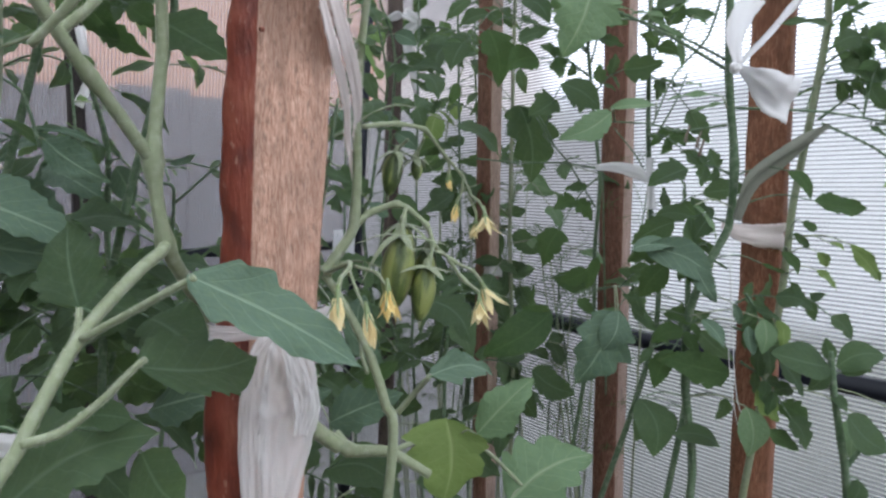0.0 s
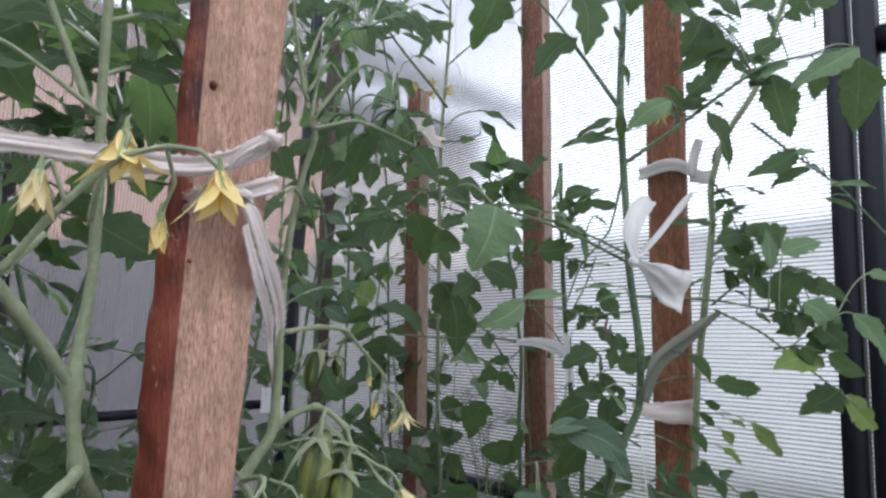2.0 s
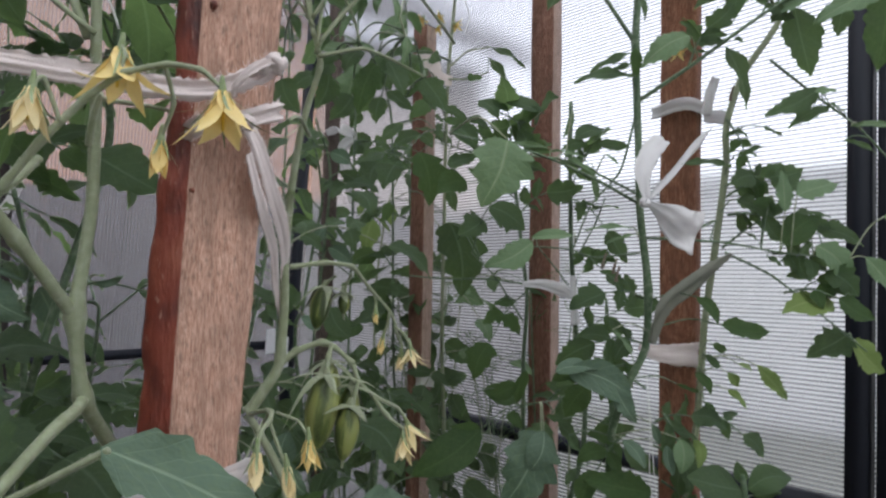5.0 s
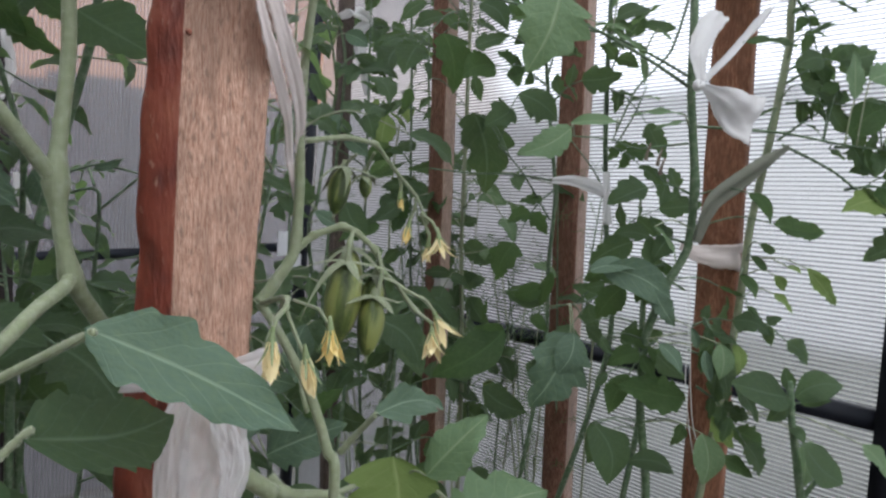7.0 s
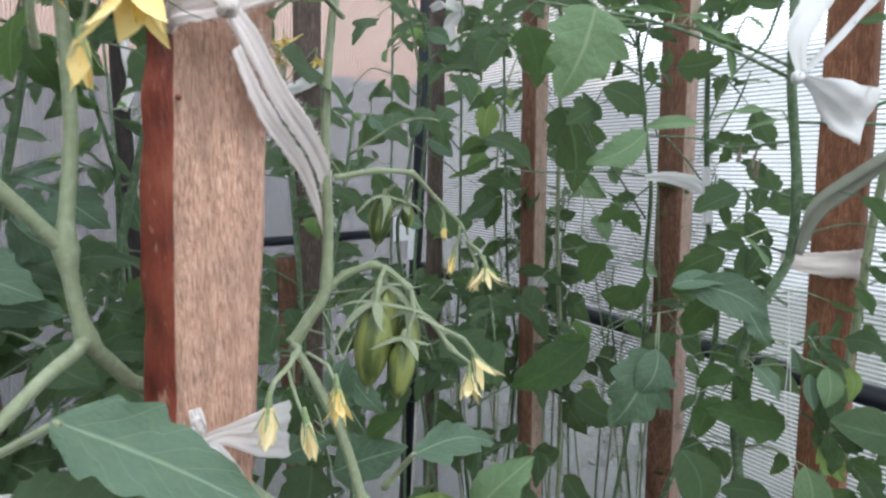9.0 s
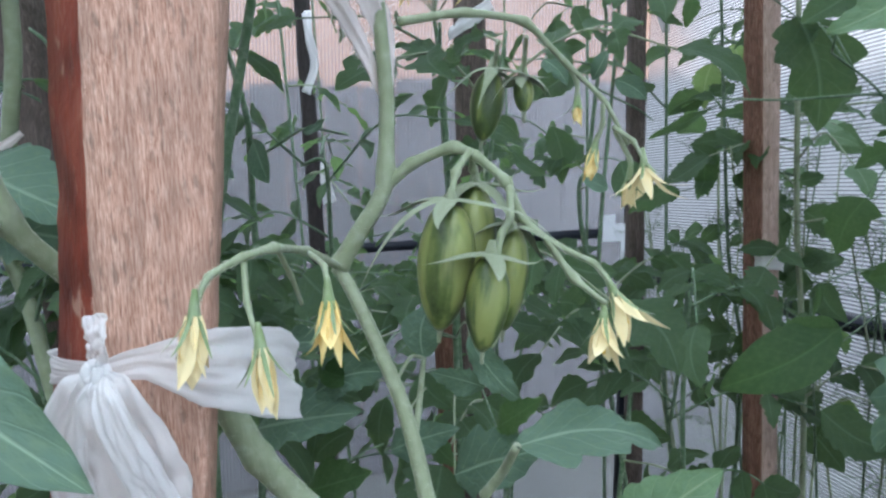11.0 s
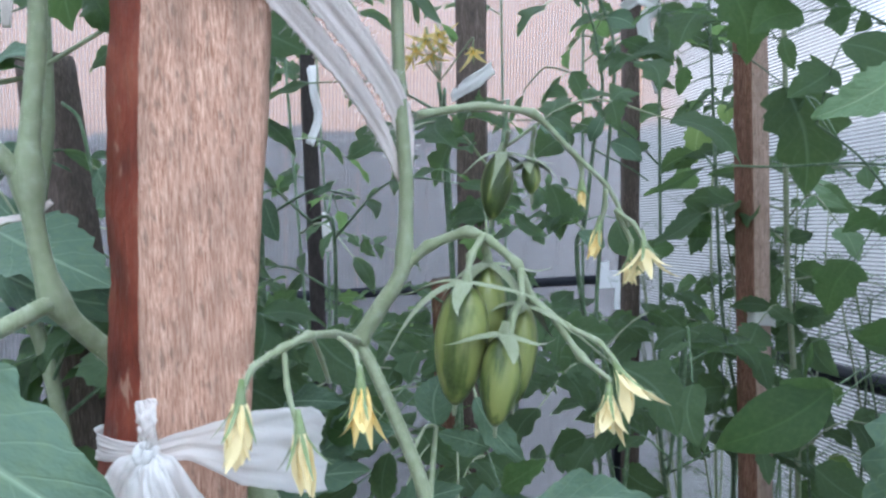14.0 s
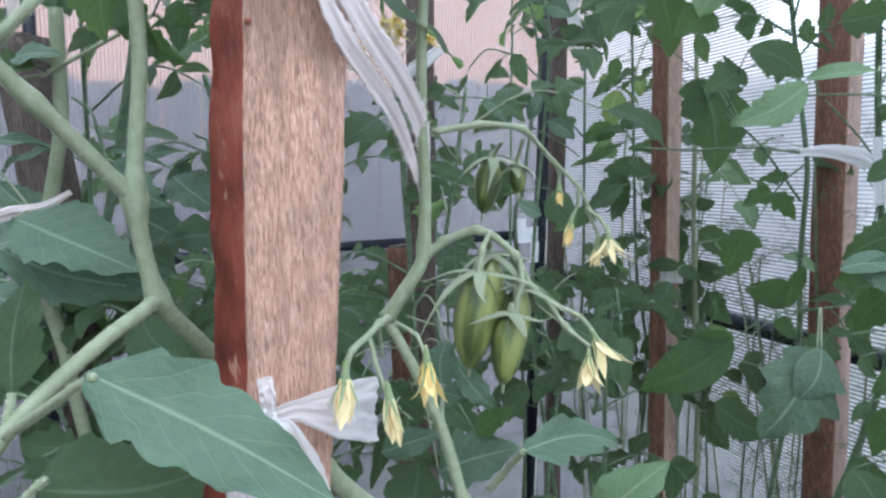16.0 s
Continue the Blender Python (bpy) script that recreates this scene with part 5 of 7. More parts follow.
bm = bmesh.new()
knot(bm, (-0.0662, 0.4280, 1.4788), 0.0045, 9)
part("knot", bm, CLOTH, tie)
ribbon("tail", [(-0.0577, 0.4260, 1.4832), (-0.0692, 0.4200, 1.4765), (-0.0819, 0.4210, 1.4656), (-0.0847, 0.4240, 1.4578)], 0.007, (0, 0.3, 1), CLOTH, tie, seed=71, crumple=0.3, fray=0.2, per=10, across=10, fuzz=120, w_list=(0.6, 1, 0.8, 0.4))

bm = bmesh.new()
knot(bm, (-0.0769, 0.4280, 1.4430), 0.0055, 12)
part("knot", bm, CLOTH, tie)

gauze = thing("gauze_tie", "white gauze strip tied in a loose knot round the stake", "ribbon", "ties", at=(-0.0982, 0.4270, 1.2083))
SHEET = dict(across=24, per=14, thick=0.0004, fray=0.015)
ribbon("band", [(-0.154, 0.466, 1.202), (-0.152, 0.440, 1.206), (-0.1300, 0.4290, 1.2085), (-0.1060, 0.4260, 1.2110), (-0.0930, 0.4340, 1.2130), (-0.0780, 0.4480, 1.2090), (-0.0740, 0.4760, 1.2000), (-0.0860, 0.5050, 1.1870), (-0.1145, 0.5150, 1.1800), (-0.1400, 0.5050, 1.1850)], 0.024, (0, 0, 1), SHEER, gauze, seed=6, crumple=0.12, w_list=(0.7, 0.55, 0.4, 0.3, 0.5, 1.15, 1.45, 1.3, 1.1, 1), **SHEET)
ribbon("tail", [(-0.1055, 0.4230, 1.2110), (-0.1085, 0.4180, 1.2060), (-0.1150, 0.4170, 1.1900), (-0.1185, 0.4210, 1.1680), (-0.1210, 0.4240, 1.1350), (-0.1220, 0.4240, 1.0900)], 0.016, (0.9, 0.35, 0.2), SHEER, gauze, seed=7, crumple=0.16, w_list=(0.35, 0.8, 1.0, 1.1, 1.1, 0.8), **SHEET)
ribbon("tail", [(-0.1030, 0.4230, 1.2110), (-0.0985, 0.4210, 1.2050), (-0.0970, 0.4260, 1.1850), (-0.0985, 0.4310, 1.1620), (-0.1020, 0.4320, 1.1350), (-0.1070, 0.4290, 1.0850)], 0.028, (0.9, 0.44, 0), SHEER, gauze, seed=8, crumple=0.13, w_list=(0.25, 0.75, 1.2, 1.4, 1.25, 0.7), **SHEET)
ribbon("tail", [(-0.1020, 0.4235, 1.2105), (-0.0945, 0.4190, 1.2010), (-0.0905, 0.4240, 1.1800), (-0.0890, 0.4320, 1.1600), (-0.0930, 0.4340, 1.1400)], 0.012, (0.85, 0.5, 0), SHEER, gauze, seed=62, crumple=0.2, w_list=(0.4, 0.9, 1.2, 1.2, 0.8), **SHEET)
ribbon("tail", [(-0.1060, 0.4250, 1.2110), (-0.1035, 0.4230, 1.2215), (-0.1065, 0.4260, 1.2310)], 0.009, (0.9, 0.3, 0), SHEER, gauze, seed=9, crumple=0.3, w_list=(0.6, 1, 0.7), **SHEET)
bm = bmesh.new()
knot(bm, (-0.1050, 0.4235, 1.2115), 0.0042, 8)
part("knot", bm, GAUZE, gauze)


# ---- plant on the stake by the clear wall, with the white bow ----
plant_d = thing("tomato_plant", "tall tomato plant with dark stems tied to its stake", "plant", "tomato plants", at=(0.30, 0.86, 0.03))
stem(plant_d, [(0.3504, 0.8400, 1.8915), (0.3443, 0.8350, 1.7804), (0.3337, 0.8300, 1.6499), (0.3371, 0.8300, 1.5078), (0.3386, 0.8300, 1.4295), (0.3510, 0.8350, 1.3300), (0.3490, 0.8400, 1.2549), (0.3264, 0.8450, 1.2057), (0.3064, 0.8500, 1.1413), (0.3066, 0.8550, 1.0533), (0.3216, 0.8600, 0.9327), (0.30, 0.86, 0.7), (0.30, 0.86, 0.02)], 0.0045, 0.0055, STEM_DARK, swell=((0.18, 1.2), (0.42, 1.25)))
stem(plant_d, [(0.6345, 0.8800, 1.9047), (0.5921, 0.8800, 1.7959), (0.5559, 0.8800, 1.6994), (0.5050, 0.8800, 1.6261), (0.4779, 0.8750, 1.5543), (0.4743, 0.8700, 1.4971), (0.4596, 0.8700, 1.3950), (0.4564, 0.9000, 1.2785), (0.4449, 0.9000, 1.1472), (0.40, 0.93, 0.7), (0.40, 0.93, 0.02)], 0.0042, 0.005, STEM, swell=((0.3, 1.2),))
for pts, r in (([(0.3336, 0.8300, 1.6460), (0.2917, 0.8400, 1.7155), (0.2600, 0.8500, 1.7671), (0.2232, 0.8600, 1.8199)], 0.003),
               ([(0.3328, 0.8300, 1.5684), (0.3987, 0.8200, 1.6138), (0.4778, 0.8000, 1.6718), (0.5207, 0.7900, 1.6984), (0.5741, 0.7800, 1.7090)], 0.003),
               ([(0.5444, 0.8800, 1.6482), (0.5972, 0.8600, 1.5944), (0.6401, 0.8300, 1.5421), (0.6846, 0.8000, 1.4673)], 0.0022),
               ([(0.3372, 0.8300, 1.3961), (0.4428, 0.8200, 1.3905), (0.5133, 0.8100, 1.3781), (0.5985, 0.8000, 1.3695)], 0.0018),
               ([(0.4560, 0.8400, 1.3787), (0.5096, 0.8200, 1.3477), (0.5629, 0.8000, 1.2982), (0.6060, 0.7800, 1.2559)], 0.0018),
               ([(0.3336, 0.8300, 1.4414), (0.2649, 0.7900, 1.4650), (0.1849, 0.7400, 1.4839), (0.0806, 0.7000, 1.4966)], 0.0022),
               ([(0.3425, 0.8400, 1.3767), (0.2924, 0.8700, 1.3713), (0.2604, 0.8800, 1.3820), (0.1983, 0.9000, 1.3870)], 0.0016),
               ([(0.3352, 0.8300, 1.4514), (0.2872, 0.8200, 1.4717), (0.2232, 0.8000, 1.4896), (0.1623, 0.7800, 1.4888)], 0.0018),
               ([(0.3347, 0.8300, 1.5569), (0.3201, 0.8500, 1.4839), (0.2833, 0.8600, 1.4388), (0.2642, 0.8800, 1.3790)], 0.0018)):
    stem(plant_d, pts, r, r * 0.55, STEM_DARK, "branch", sides=7)


# pale green stands for sky reflected on the blade
blade(plant_d, (0.1182, 0.5600, 1.4625), (0.0934, 0.5500, 1.4043), 1.2, "lobed", "pale", (0.0, -0.85, 0.5), 3)
# dark green paints these blades as seen against the light
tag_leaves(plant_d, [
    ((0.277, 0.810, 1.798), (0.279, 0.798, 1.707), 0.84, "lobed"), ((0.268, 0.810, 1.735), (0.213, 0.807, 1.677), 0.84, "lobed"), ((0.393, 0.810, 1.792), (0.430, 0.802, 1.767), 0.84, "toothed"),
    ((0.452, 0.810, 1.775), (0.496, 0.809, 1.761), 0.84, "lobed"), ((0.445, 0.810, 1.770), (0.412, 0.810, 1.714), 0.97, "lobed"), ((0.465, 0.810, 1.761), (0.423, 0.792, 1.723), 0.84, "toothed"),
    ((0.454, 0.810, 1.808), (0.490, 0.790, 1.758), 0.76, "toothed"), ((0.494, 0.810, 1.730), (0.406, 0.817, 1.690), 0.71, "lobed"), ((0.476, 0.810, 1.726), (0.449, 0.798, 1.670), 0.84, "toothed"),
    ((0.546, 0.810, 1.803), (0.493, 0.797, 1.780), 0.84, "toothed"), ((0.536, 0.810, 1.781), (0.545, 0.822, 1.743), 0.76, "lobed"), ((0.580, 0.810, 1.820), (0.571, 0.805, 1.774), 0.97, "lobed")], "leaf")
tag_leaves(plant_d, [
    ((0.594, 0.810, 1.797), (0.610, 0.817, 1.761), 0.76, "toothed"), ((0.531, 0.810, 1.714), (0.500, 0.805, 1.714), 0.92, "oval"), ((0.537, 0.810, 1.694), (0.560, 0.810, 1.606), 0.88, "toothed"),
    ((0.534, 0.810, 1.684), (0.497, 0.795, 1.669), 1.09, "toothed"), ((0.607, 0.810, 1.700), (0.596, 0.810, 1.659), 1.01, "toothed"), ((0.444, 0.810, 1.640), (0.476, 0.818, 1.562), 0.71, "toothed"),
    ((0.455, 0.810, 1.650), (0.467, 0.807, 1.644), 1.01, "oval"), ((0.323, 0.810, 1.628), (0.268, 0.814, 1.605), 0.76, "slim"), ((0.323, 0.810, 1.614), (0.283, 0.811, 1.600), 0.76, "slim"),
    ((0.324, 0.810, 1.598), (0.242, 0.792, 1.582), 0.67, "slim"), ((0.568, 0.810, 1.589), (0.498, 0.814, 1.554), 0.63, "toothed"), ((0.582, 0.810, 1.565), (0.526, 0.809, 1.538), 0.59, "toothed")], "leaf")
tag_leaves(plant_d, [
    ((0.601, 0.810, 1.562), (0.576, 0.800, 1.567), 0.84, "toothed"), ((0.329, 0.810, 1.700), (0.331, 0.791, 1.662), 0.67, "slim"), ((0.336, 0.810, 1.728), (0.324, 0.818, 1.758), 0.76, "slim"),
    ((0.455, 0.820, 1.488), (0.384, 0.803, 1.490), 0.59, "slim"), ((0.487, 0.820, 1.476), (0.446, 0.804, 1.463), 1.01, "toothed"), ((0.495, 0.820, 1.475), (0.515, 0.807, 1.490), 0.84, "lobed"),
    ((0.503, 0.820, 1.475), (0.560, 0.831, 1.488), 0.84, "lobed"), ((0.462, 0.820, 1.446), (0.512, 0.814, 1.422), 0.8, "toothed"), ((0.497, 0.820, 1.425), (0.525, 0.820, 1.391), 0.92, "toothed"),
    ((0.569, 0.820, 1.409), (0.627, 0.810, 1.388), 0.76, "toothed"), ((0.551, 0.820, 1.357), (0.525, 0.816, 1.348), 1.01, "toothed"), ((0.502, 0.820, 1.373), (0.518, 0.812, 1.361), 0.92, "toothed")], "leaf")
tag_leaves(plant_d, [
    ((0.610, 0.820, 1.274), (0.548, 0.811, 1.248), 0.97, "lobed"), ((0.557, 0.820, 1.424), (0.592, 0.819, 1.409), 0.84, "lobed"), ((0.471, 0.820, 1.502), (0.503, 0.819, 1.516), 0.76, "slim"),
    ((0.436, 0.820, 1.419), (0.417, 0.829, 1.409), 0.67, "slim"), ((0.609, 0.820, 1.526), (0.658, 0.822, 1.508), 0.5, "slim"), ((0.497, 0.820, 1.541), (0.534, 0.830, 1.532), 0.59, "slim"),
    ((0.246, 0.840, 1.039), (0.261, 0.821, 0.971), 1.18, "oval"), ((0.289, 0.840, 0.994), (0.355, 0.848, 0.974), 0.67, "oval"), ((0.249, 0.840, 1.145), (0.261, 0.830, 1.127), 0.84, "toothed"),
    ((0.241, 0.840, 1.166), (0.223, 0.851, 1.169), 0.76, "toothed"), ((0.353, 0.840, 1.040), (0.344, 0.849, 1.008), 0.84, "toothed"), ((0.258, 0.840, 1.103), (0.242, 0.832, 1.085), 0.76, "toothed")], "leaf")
# pale green paints daylight on the upper sides
tag_leaves(plant_d, [
    ((0.549, 0.790, 1.701), (0.498, 0.799, 1.677), 0.76, "toothed"), ((0.650, 0.790, 1.726), (0.545, 0.783, 1.665), 0.5, "toothed"), ((0.388, 0.790, 1.645), (0.328, 0.796, 1.606), 0.76, "toothed"),
    ((0.549, 0.790, 1.579), (0.576, 0.784, 1.581), 0.92, "toothed"), ((0.597, 0.790, 1.538), (0.670, 0.800, 1.538), 0.42, "slim"), ((0.469, 0.790, 1.744), (0.490, 0.798, 1.744), 1.09, "toothed"),
    ((0.515, 0.800, 1.429), (0.519, 0.811, 1.484), 0.67, "toothed"), ((0.531, 0.800, 1.450), (0.593, 0.809, 1.468), 0.84, "toothed"), ((0.556, 0.800, 1.387), (0.598, 0.798, 1.338), 0.97, "lobed"),
    ((0.620, 0.800, 1.373), (0.676, 0.803, 1.293), 0.59, "toothed"), ((0.316, 0.800, 1.406), (0.254, 0.787, 1.401), 0.42, "slim"), ((0.323, 0.800, 1.398), (0.285, 0.807, 1.388), 0.5, "slim")], "pale")
tag_leaves(plant_d, [
    ((0.292, 0.800, 1.281), (0.320, 0.798, 1.238), 0.59, "slim"), ((0.647, 0.800, 1.425), (0.680, 0.789, 1.414), 0.76, "toothed"), ((0.382, 0.810, 1.145), (0.376, 0.796, 1.107), 1.01, "oval"),
    ((0.366, 0.810, 1.038), (0.368, 0.803, 0.978), 1.09, "oval"), ((0.499, 0.810, 1.029), (0.495, 0.809, 0.972), 0.84, "toothed"), ((0.564, 0.810, 1.024), (0.593, 0.795, 0.983), 0.84, "toothed"),
    ((0.216, 0.800, 1.501), (0.149, 0.795, 1.509), 0.33, "slim"), ((0.259, 0.800, 1.490), (0.214, 0.797, 1.500), 0.38, "slim"), ((0.265, 0.800, 1.477), (0.273, 0.801, 1.434), 0.66, "slim"),
    ((0.230, 0.800, 1.497), (0.279, 0.799, 1.469), 0.47, "slim"), ((0.193, 0.800, 1.387), (0.133, 0.798, 1.357), 0.85, "toothed"), ((0.245, 0.800, 1.394), (0.191, 0.800, 1.394), 0.57, "oval")], "pale")
tag_leaves(plant_d, [
    ((0.243, 0.800, 1.550), (0.233, 0.810, 1.516), 0.76, "slim"), ((0.189, 0.800, 1.494), (0.122, 0.796, 1.502), 0.38, "slim"), ((0.284, 0.800, 1.496), (0.300, 0.794, 1.480), 0.57, "slim")], "pale")
tag_leaves(plant_d, [
    ((0.357, 0.800, 1.819), (0.339, 0.795, 1.761), 0.92, "toothed"), ((0.658, 0.800, 1.716), (0.643, 0.803, 1.613), 0.88, "toothed"), ((0.323, 0.800, 1.630), (0.327, 0.808, 1.595), 0.67, "toothed"),
    ((0.405, 0.800, 1.790), (0.375, 0.803, 1.818), 0.92, "lobed"), ((0.518, 0.810, 1.388), (0.570, 0.817, 1.425), 1.01, "oval"), ((0.562, 0.810, 1.342), (0.625, 0.822, 1.319), 0.84, "lobed"),
    ((0.502, 0.810, 1.445), (0.478, 0.811, 1.439), 1.01, "toothed"), ((0.404, 0.810, 1.321), (0.425, 0.795, 1.287), 0.76, "oval"), ((0.436, 0.810, 1.286), (0.504, 0.818, 1.278), 0.67, "toothed"),
    ((0.438, 0.840, 1.259), (0.461, 0.845, 1.252), 0.92, "oval"), ((0.428, 0.840, 1.244), (0.454, 0.848, 1.231), 1.01, "oval"), ((0.416, 0.840, 1.223), (0.427, 0.821, 1.198), 0.92, "oval")], "oval")
tag_leaves(plant_d, [
    ((0.427, 0.840, 1.185), (0.442, 0.840, 1.159), 0.92, "oval"), ((0.357, 0.840, 1.071), (0.262, 0.821, 1.096), 0.71, "toothed"), ((0.419, 0.840, 1.032), (0.461, 0.843, 1.007), 0.84, "lobed"),
    ((0.406, 0.840, 0.998), (0.444, 0.831, 0.976), 0.84, "toothed"), ((0.435, 0.840, 1.167), (0.424, 0.848, 1.153), 0.84, "oval"), ((0.390, 0.840, 1.209), (0.429, 0.851, 1.196), 0.5, "slim")], "oval")
tag_leaves(plant_d, [
    ((0.584, 0.810, 1.313), (0.506, 0.792, 1.305), 0.84, "toothed"), ((0.607, 0.810, 1.267), (0.657, 0.817, 1.224), 0.84, "lobed"), ((0.498, 0.840, 1.232), (0.549, 0.852, 1.184), 0.46, "toothed"),
    ((0.473, 0.840, 1.234), (0.481, 0.823, 1.227), 0.92, "oval"), ((0.459, 0.840, 1.223), (0.476, 0.846, 1.203), 0.84, "oval"), ((0.458, 0.840, 1.201), (0.481, 0.833, 1.176), 0.59, "toothed"),
    ((0.414, 0.840, 1.139), (0.412, 0.825, 1.105), 0.84, "oval"), ((0.392, 0.840, 1.054), (0.415, 0.829, 1.013), 0.92, "lobed")], "lime")
tag_leaves(plant_d, [
    ((0.226, 0.820, 1.228), (0.278, 0.816, 1.232), 0.84, "oval"), ((0.240, 0.820, 1.231), (0.336, 0.832, 1.182), 0.71, "oval"), ((0.302, 0.820, 1.207), (0.326, 0.810, 1.165), 0.76, "toothed"),
    ((0.312, 0.820, 1.143), (0.334, 0.802, 1.112), 0.84, "oval"), ((0.349, 0.820, 1.163), (0.358, 0.819, 1.136), 0.67, "oval"), ((0.368, 0.820, 1.136), (0.368, 0.801, 1.102), 0.76, "oval")], "near")
for a, b, sz, pr, sd in (((0.4709, 0.8700, 1.4530), (0.5255, 0.8500, 1.4739), 0.032, 3, 161), ((0.4750, 0.8700, 1.4306), (0.5353, 0.8400, 1.4142), 0.034, 3, 162), ((0.4675, 0.8700, 1.3855), (0.5505, 0.8400, 1.4291), 0.034, 3, 163),
                         ((0.5143, 0.8300, 1.3771), (0.5697, 0.8000, 1.3557), 0.036, 3, 164), ((0.5236, 0.8200, 1.3270), (0.5777, 0.7900, 1.3211), 0.036, 2, 165), ((0.3481, 0.8400, 1.3181), (0.2966, 0.8400, 1.3249), 0.04, 2, 166),
                         ((0.3488, 0.8500, 1.2598), (0.2890, 0.8600, 1.2588), 0.045, 3, 167), ((0.3570, 0.8600, 1.2003), (0.2957, 0.8800, 1.2197), 0.045, 3, 168), ((0.3652, 0.8600, 1.1269), (0.4169, 0.8400, 1.0880), 0.04, 3, 169),
                         ((0.3688, 0.8600, 1.1562), (0.4088, 0.8400, 1.1673), 0.035, 2, 170), ((0.4758, 0.8700, 1.5613), (0.5021, 0.8500, 1.4789), 0.03, 3, 171), ((0.3987, 0.8200, 1.6138), (0.4197, 0.8100, 1.6617), 0.035, 3, 172),
                         ((0.4858, 0.8000, 1.6760), (0.5117, 0.8000, 1.7162), 0.035, 2, 173), ((0.3685, 0.8300, 1.1728), (0.3880, 0.8200, 1.1192), 0.035, 3, 61), ((0.3692, 0.8400, 1.0863), (0.4303, 0.8300, 1.0177), 0.035, 3, 62), ((0.3220, 0.8500, 1.1413), (0.2845, 0.8400, 1.1005), 0.04, 2, 63),
                         ((0.5921, 0.8800, 1.7959), (0.6364, 0.8700, 1.8283), 0.035, 2, 64), ((0.3451, 0.8350, 1.7805), (0.3154, 0.8300, 1.8339), 0.04, 2, 65), ((0.4227, 0.8600, 1.7791), (0.4416, 0.8600, 1.8309), 0.045, 3, 66),
                         ((0.4216, 0.8400, 1.1713), (0.4730, 0.8300, 1.1450), 0.03, 2, 67), ((0.5253, 0.8600, 1.8094), (0.5023, 0.8600, 1.8599), 0.04, 2, 68), ((0.3260, 0.8500, 1.2333), (0.2811, 0.8600, 1.2041), 0.04, 2, 69)):
    spray(plant_d, a, b, 1.05 * sz, pr, 0.12, "toothed" if sd % 2 else "lobed", "oval" if sd % 3 == 0 else "leaf", sd, 0.0014, (0.0, -0.85, 0.5), STEM_DARK)
flower(plant_d, (0.3756, 0.8000, 1.6322), (0.1, -0.4, -1), 0.013, 0.7, 0.3, 6, 51, PETAL)
for k, p in enumerate(((0.3078, 0.8400, 1.3573), (0.2939, 0.8400, 1.3641), (0.3115, 0.8400, 1.3472), (0.4560, 0.8200, 1.5806))):
    bm = bmesh.new()
    tube(bm, [Vector(p) + Vector((0.004, 0, 0.012)), Vector(p), Vector(p) - Vector((0.001, 0, 0.008))], 0.0012, 0.0026, 6, 3)
    part("flower_bud", bm, TWIG, plant_d, "brown withered flower bud")

# white bow and tapes on this stake
bow = thing("cloth_bow", "white ribbon bow tying a stem to the stake", "ribbon", "ties", at=(0.3326, 0.8000, 1.4366))
ribbon("loop", [(0.3354, 0.8000, 1.4421), (0.3329, 0.8050, 1.4736), (0.3494, 0.8200, 1.5043), (0.3722, 0.8400, 1.5266)], 0.024, (1, 0.1, 0), GAUZE, bow, seed=21, crumple=0.12, w_list=(0.4, 1.0, 1.1, 1.0))
ribbon("loop", [(0.3382, 0.8000, 1.4408), (0.3671, 0.8100, 1.4703), (0.4049, 0.8300, 1.5076), (0.4368, 0.8500, 1.5378)], 0.028, (0.7, 0, 0.7), GAUZE, bow, seed=22, crumple=0.12, w_list=(0.4, 1.0, 1.1, 0.9))
ribbon("tail", [(0.3383, 0.8000, 1.4367), (0.3553, 0.7900, 1.4210), (0.3776, 0.7850, 1.4041), (0.3937, 0.7850, 1.3976)], 0.036, (0.5, 0, -0.8), GAUZE, bow, seed=23, crumple=0.14, w_list=(0.25, 0.9, 1.4, 1.6))
bm = bmesh.new()
knot(bm, (0.3325, 0.7980, 1.4371), 0.006, 3)
part("knot", bm, GAUZE, bow)
tape = thing("cloth_tie", "white cloth tape wound round the stake", "ribbon", "ties", at=(0.4071, 0.8600, 1.5701))
ribbon("band", [(0.4117, 0.9697, 1.5905), (0.4117, 0.9417, 1.5872), (0.4267, 0.9221, 1.5915), (0.4466, 0.9149, 1.5925), (0.4707, 0.9202, 1.5868), (0.4874, 0.9384, 1.5925), (0.4906, 0.9628, 1.5882), (0.4806, 0.8800, 1.5654)], 0.019, (0, 0, 1), GAUZE, tape, seed=24, crumple=0.12, fray=0.04)
ribbon("tail", [(0.4608, 0.9000, 1.5736), (0.4660, 0.8950, 1.6061), (0.4713, 0.8900, 1.6243)], 0.014, (1, 0, 0), GAUZE, tape, seed=25, crumple=0.2)
tape = thing("cloth_tie", "off-white cloth strip round stem and stake", "ribbon", "ties", at=(0.3697, 0.8200, 1.2417))
ribbon("band", [(0.3441, 0.8500, 1.2558), (0.3750, 0.8750, 1.2455), (0.4131, 0.9000, 1.2392), (0.4574, 0.9200, 1.2364)], 0.027, (0.15, 0, 1), CLOTH, tape, seed=26, crumple=0.12, w_list=(0.3, 0.75, 1.1, 1.35))
tape = thing("cloth_tie", "dull grey-green cloth strip hanging on a branch", "ribbon", "ties", at=(0.4565, 0.8300, 1.3728))
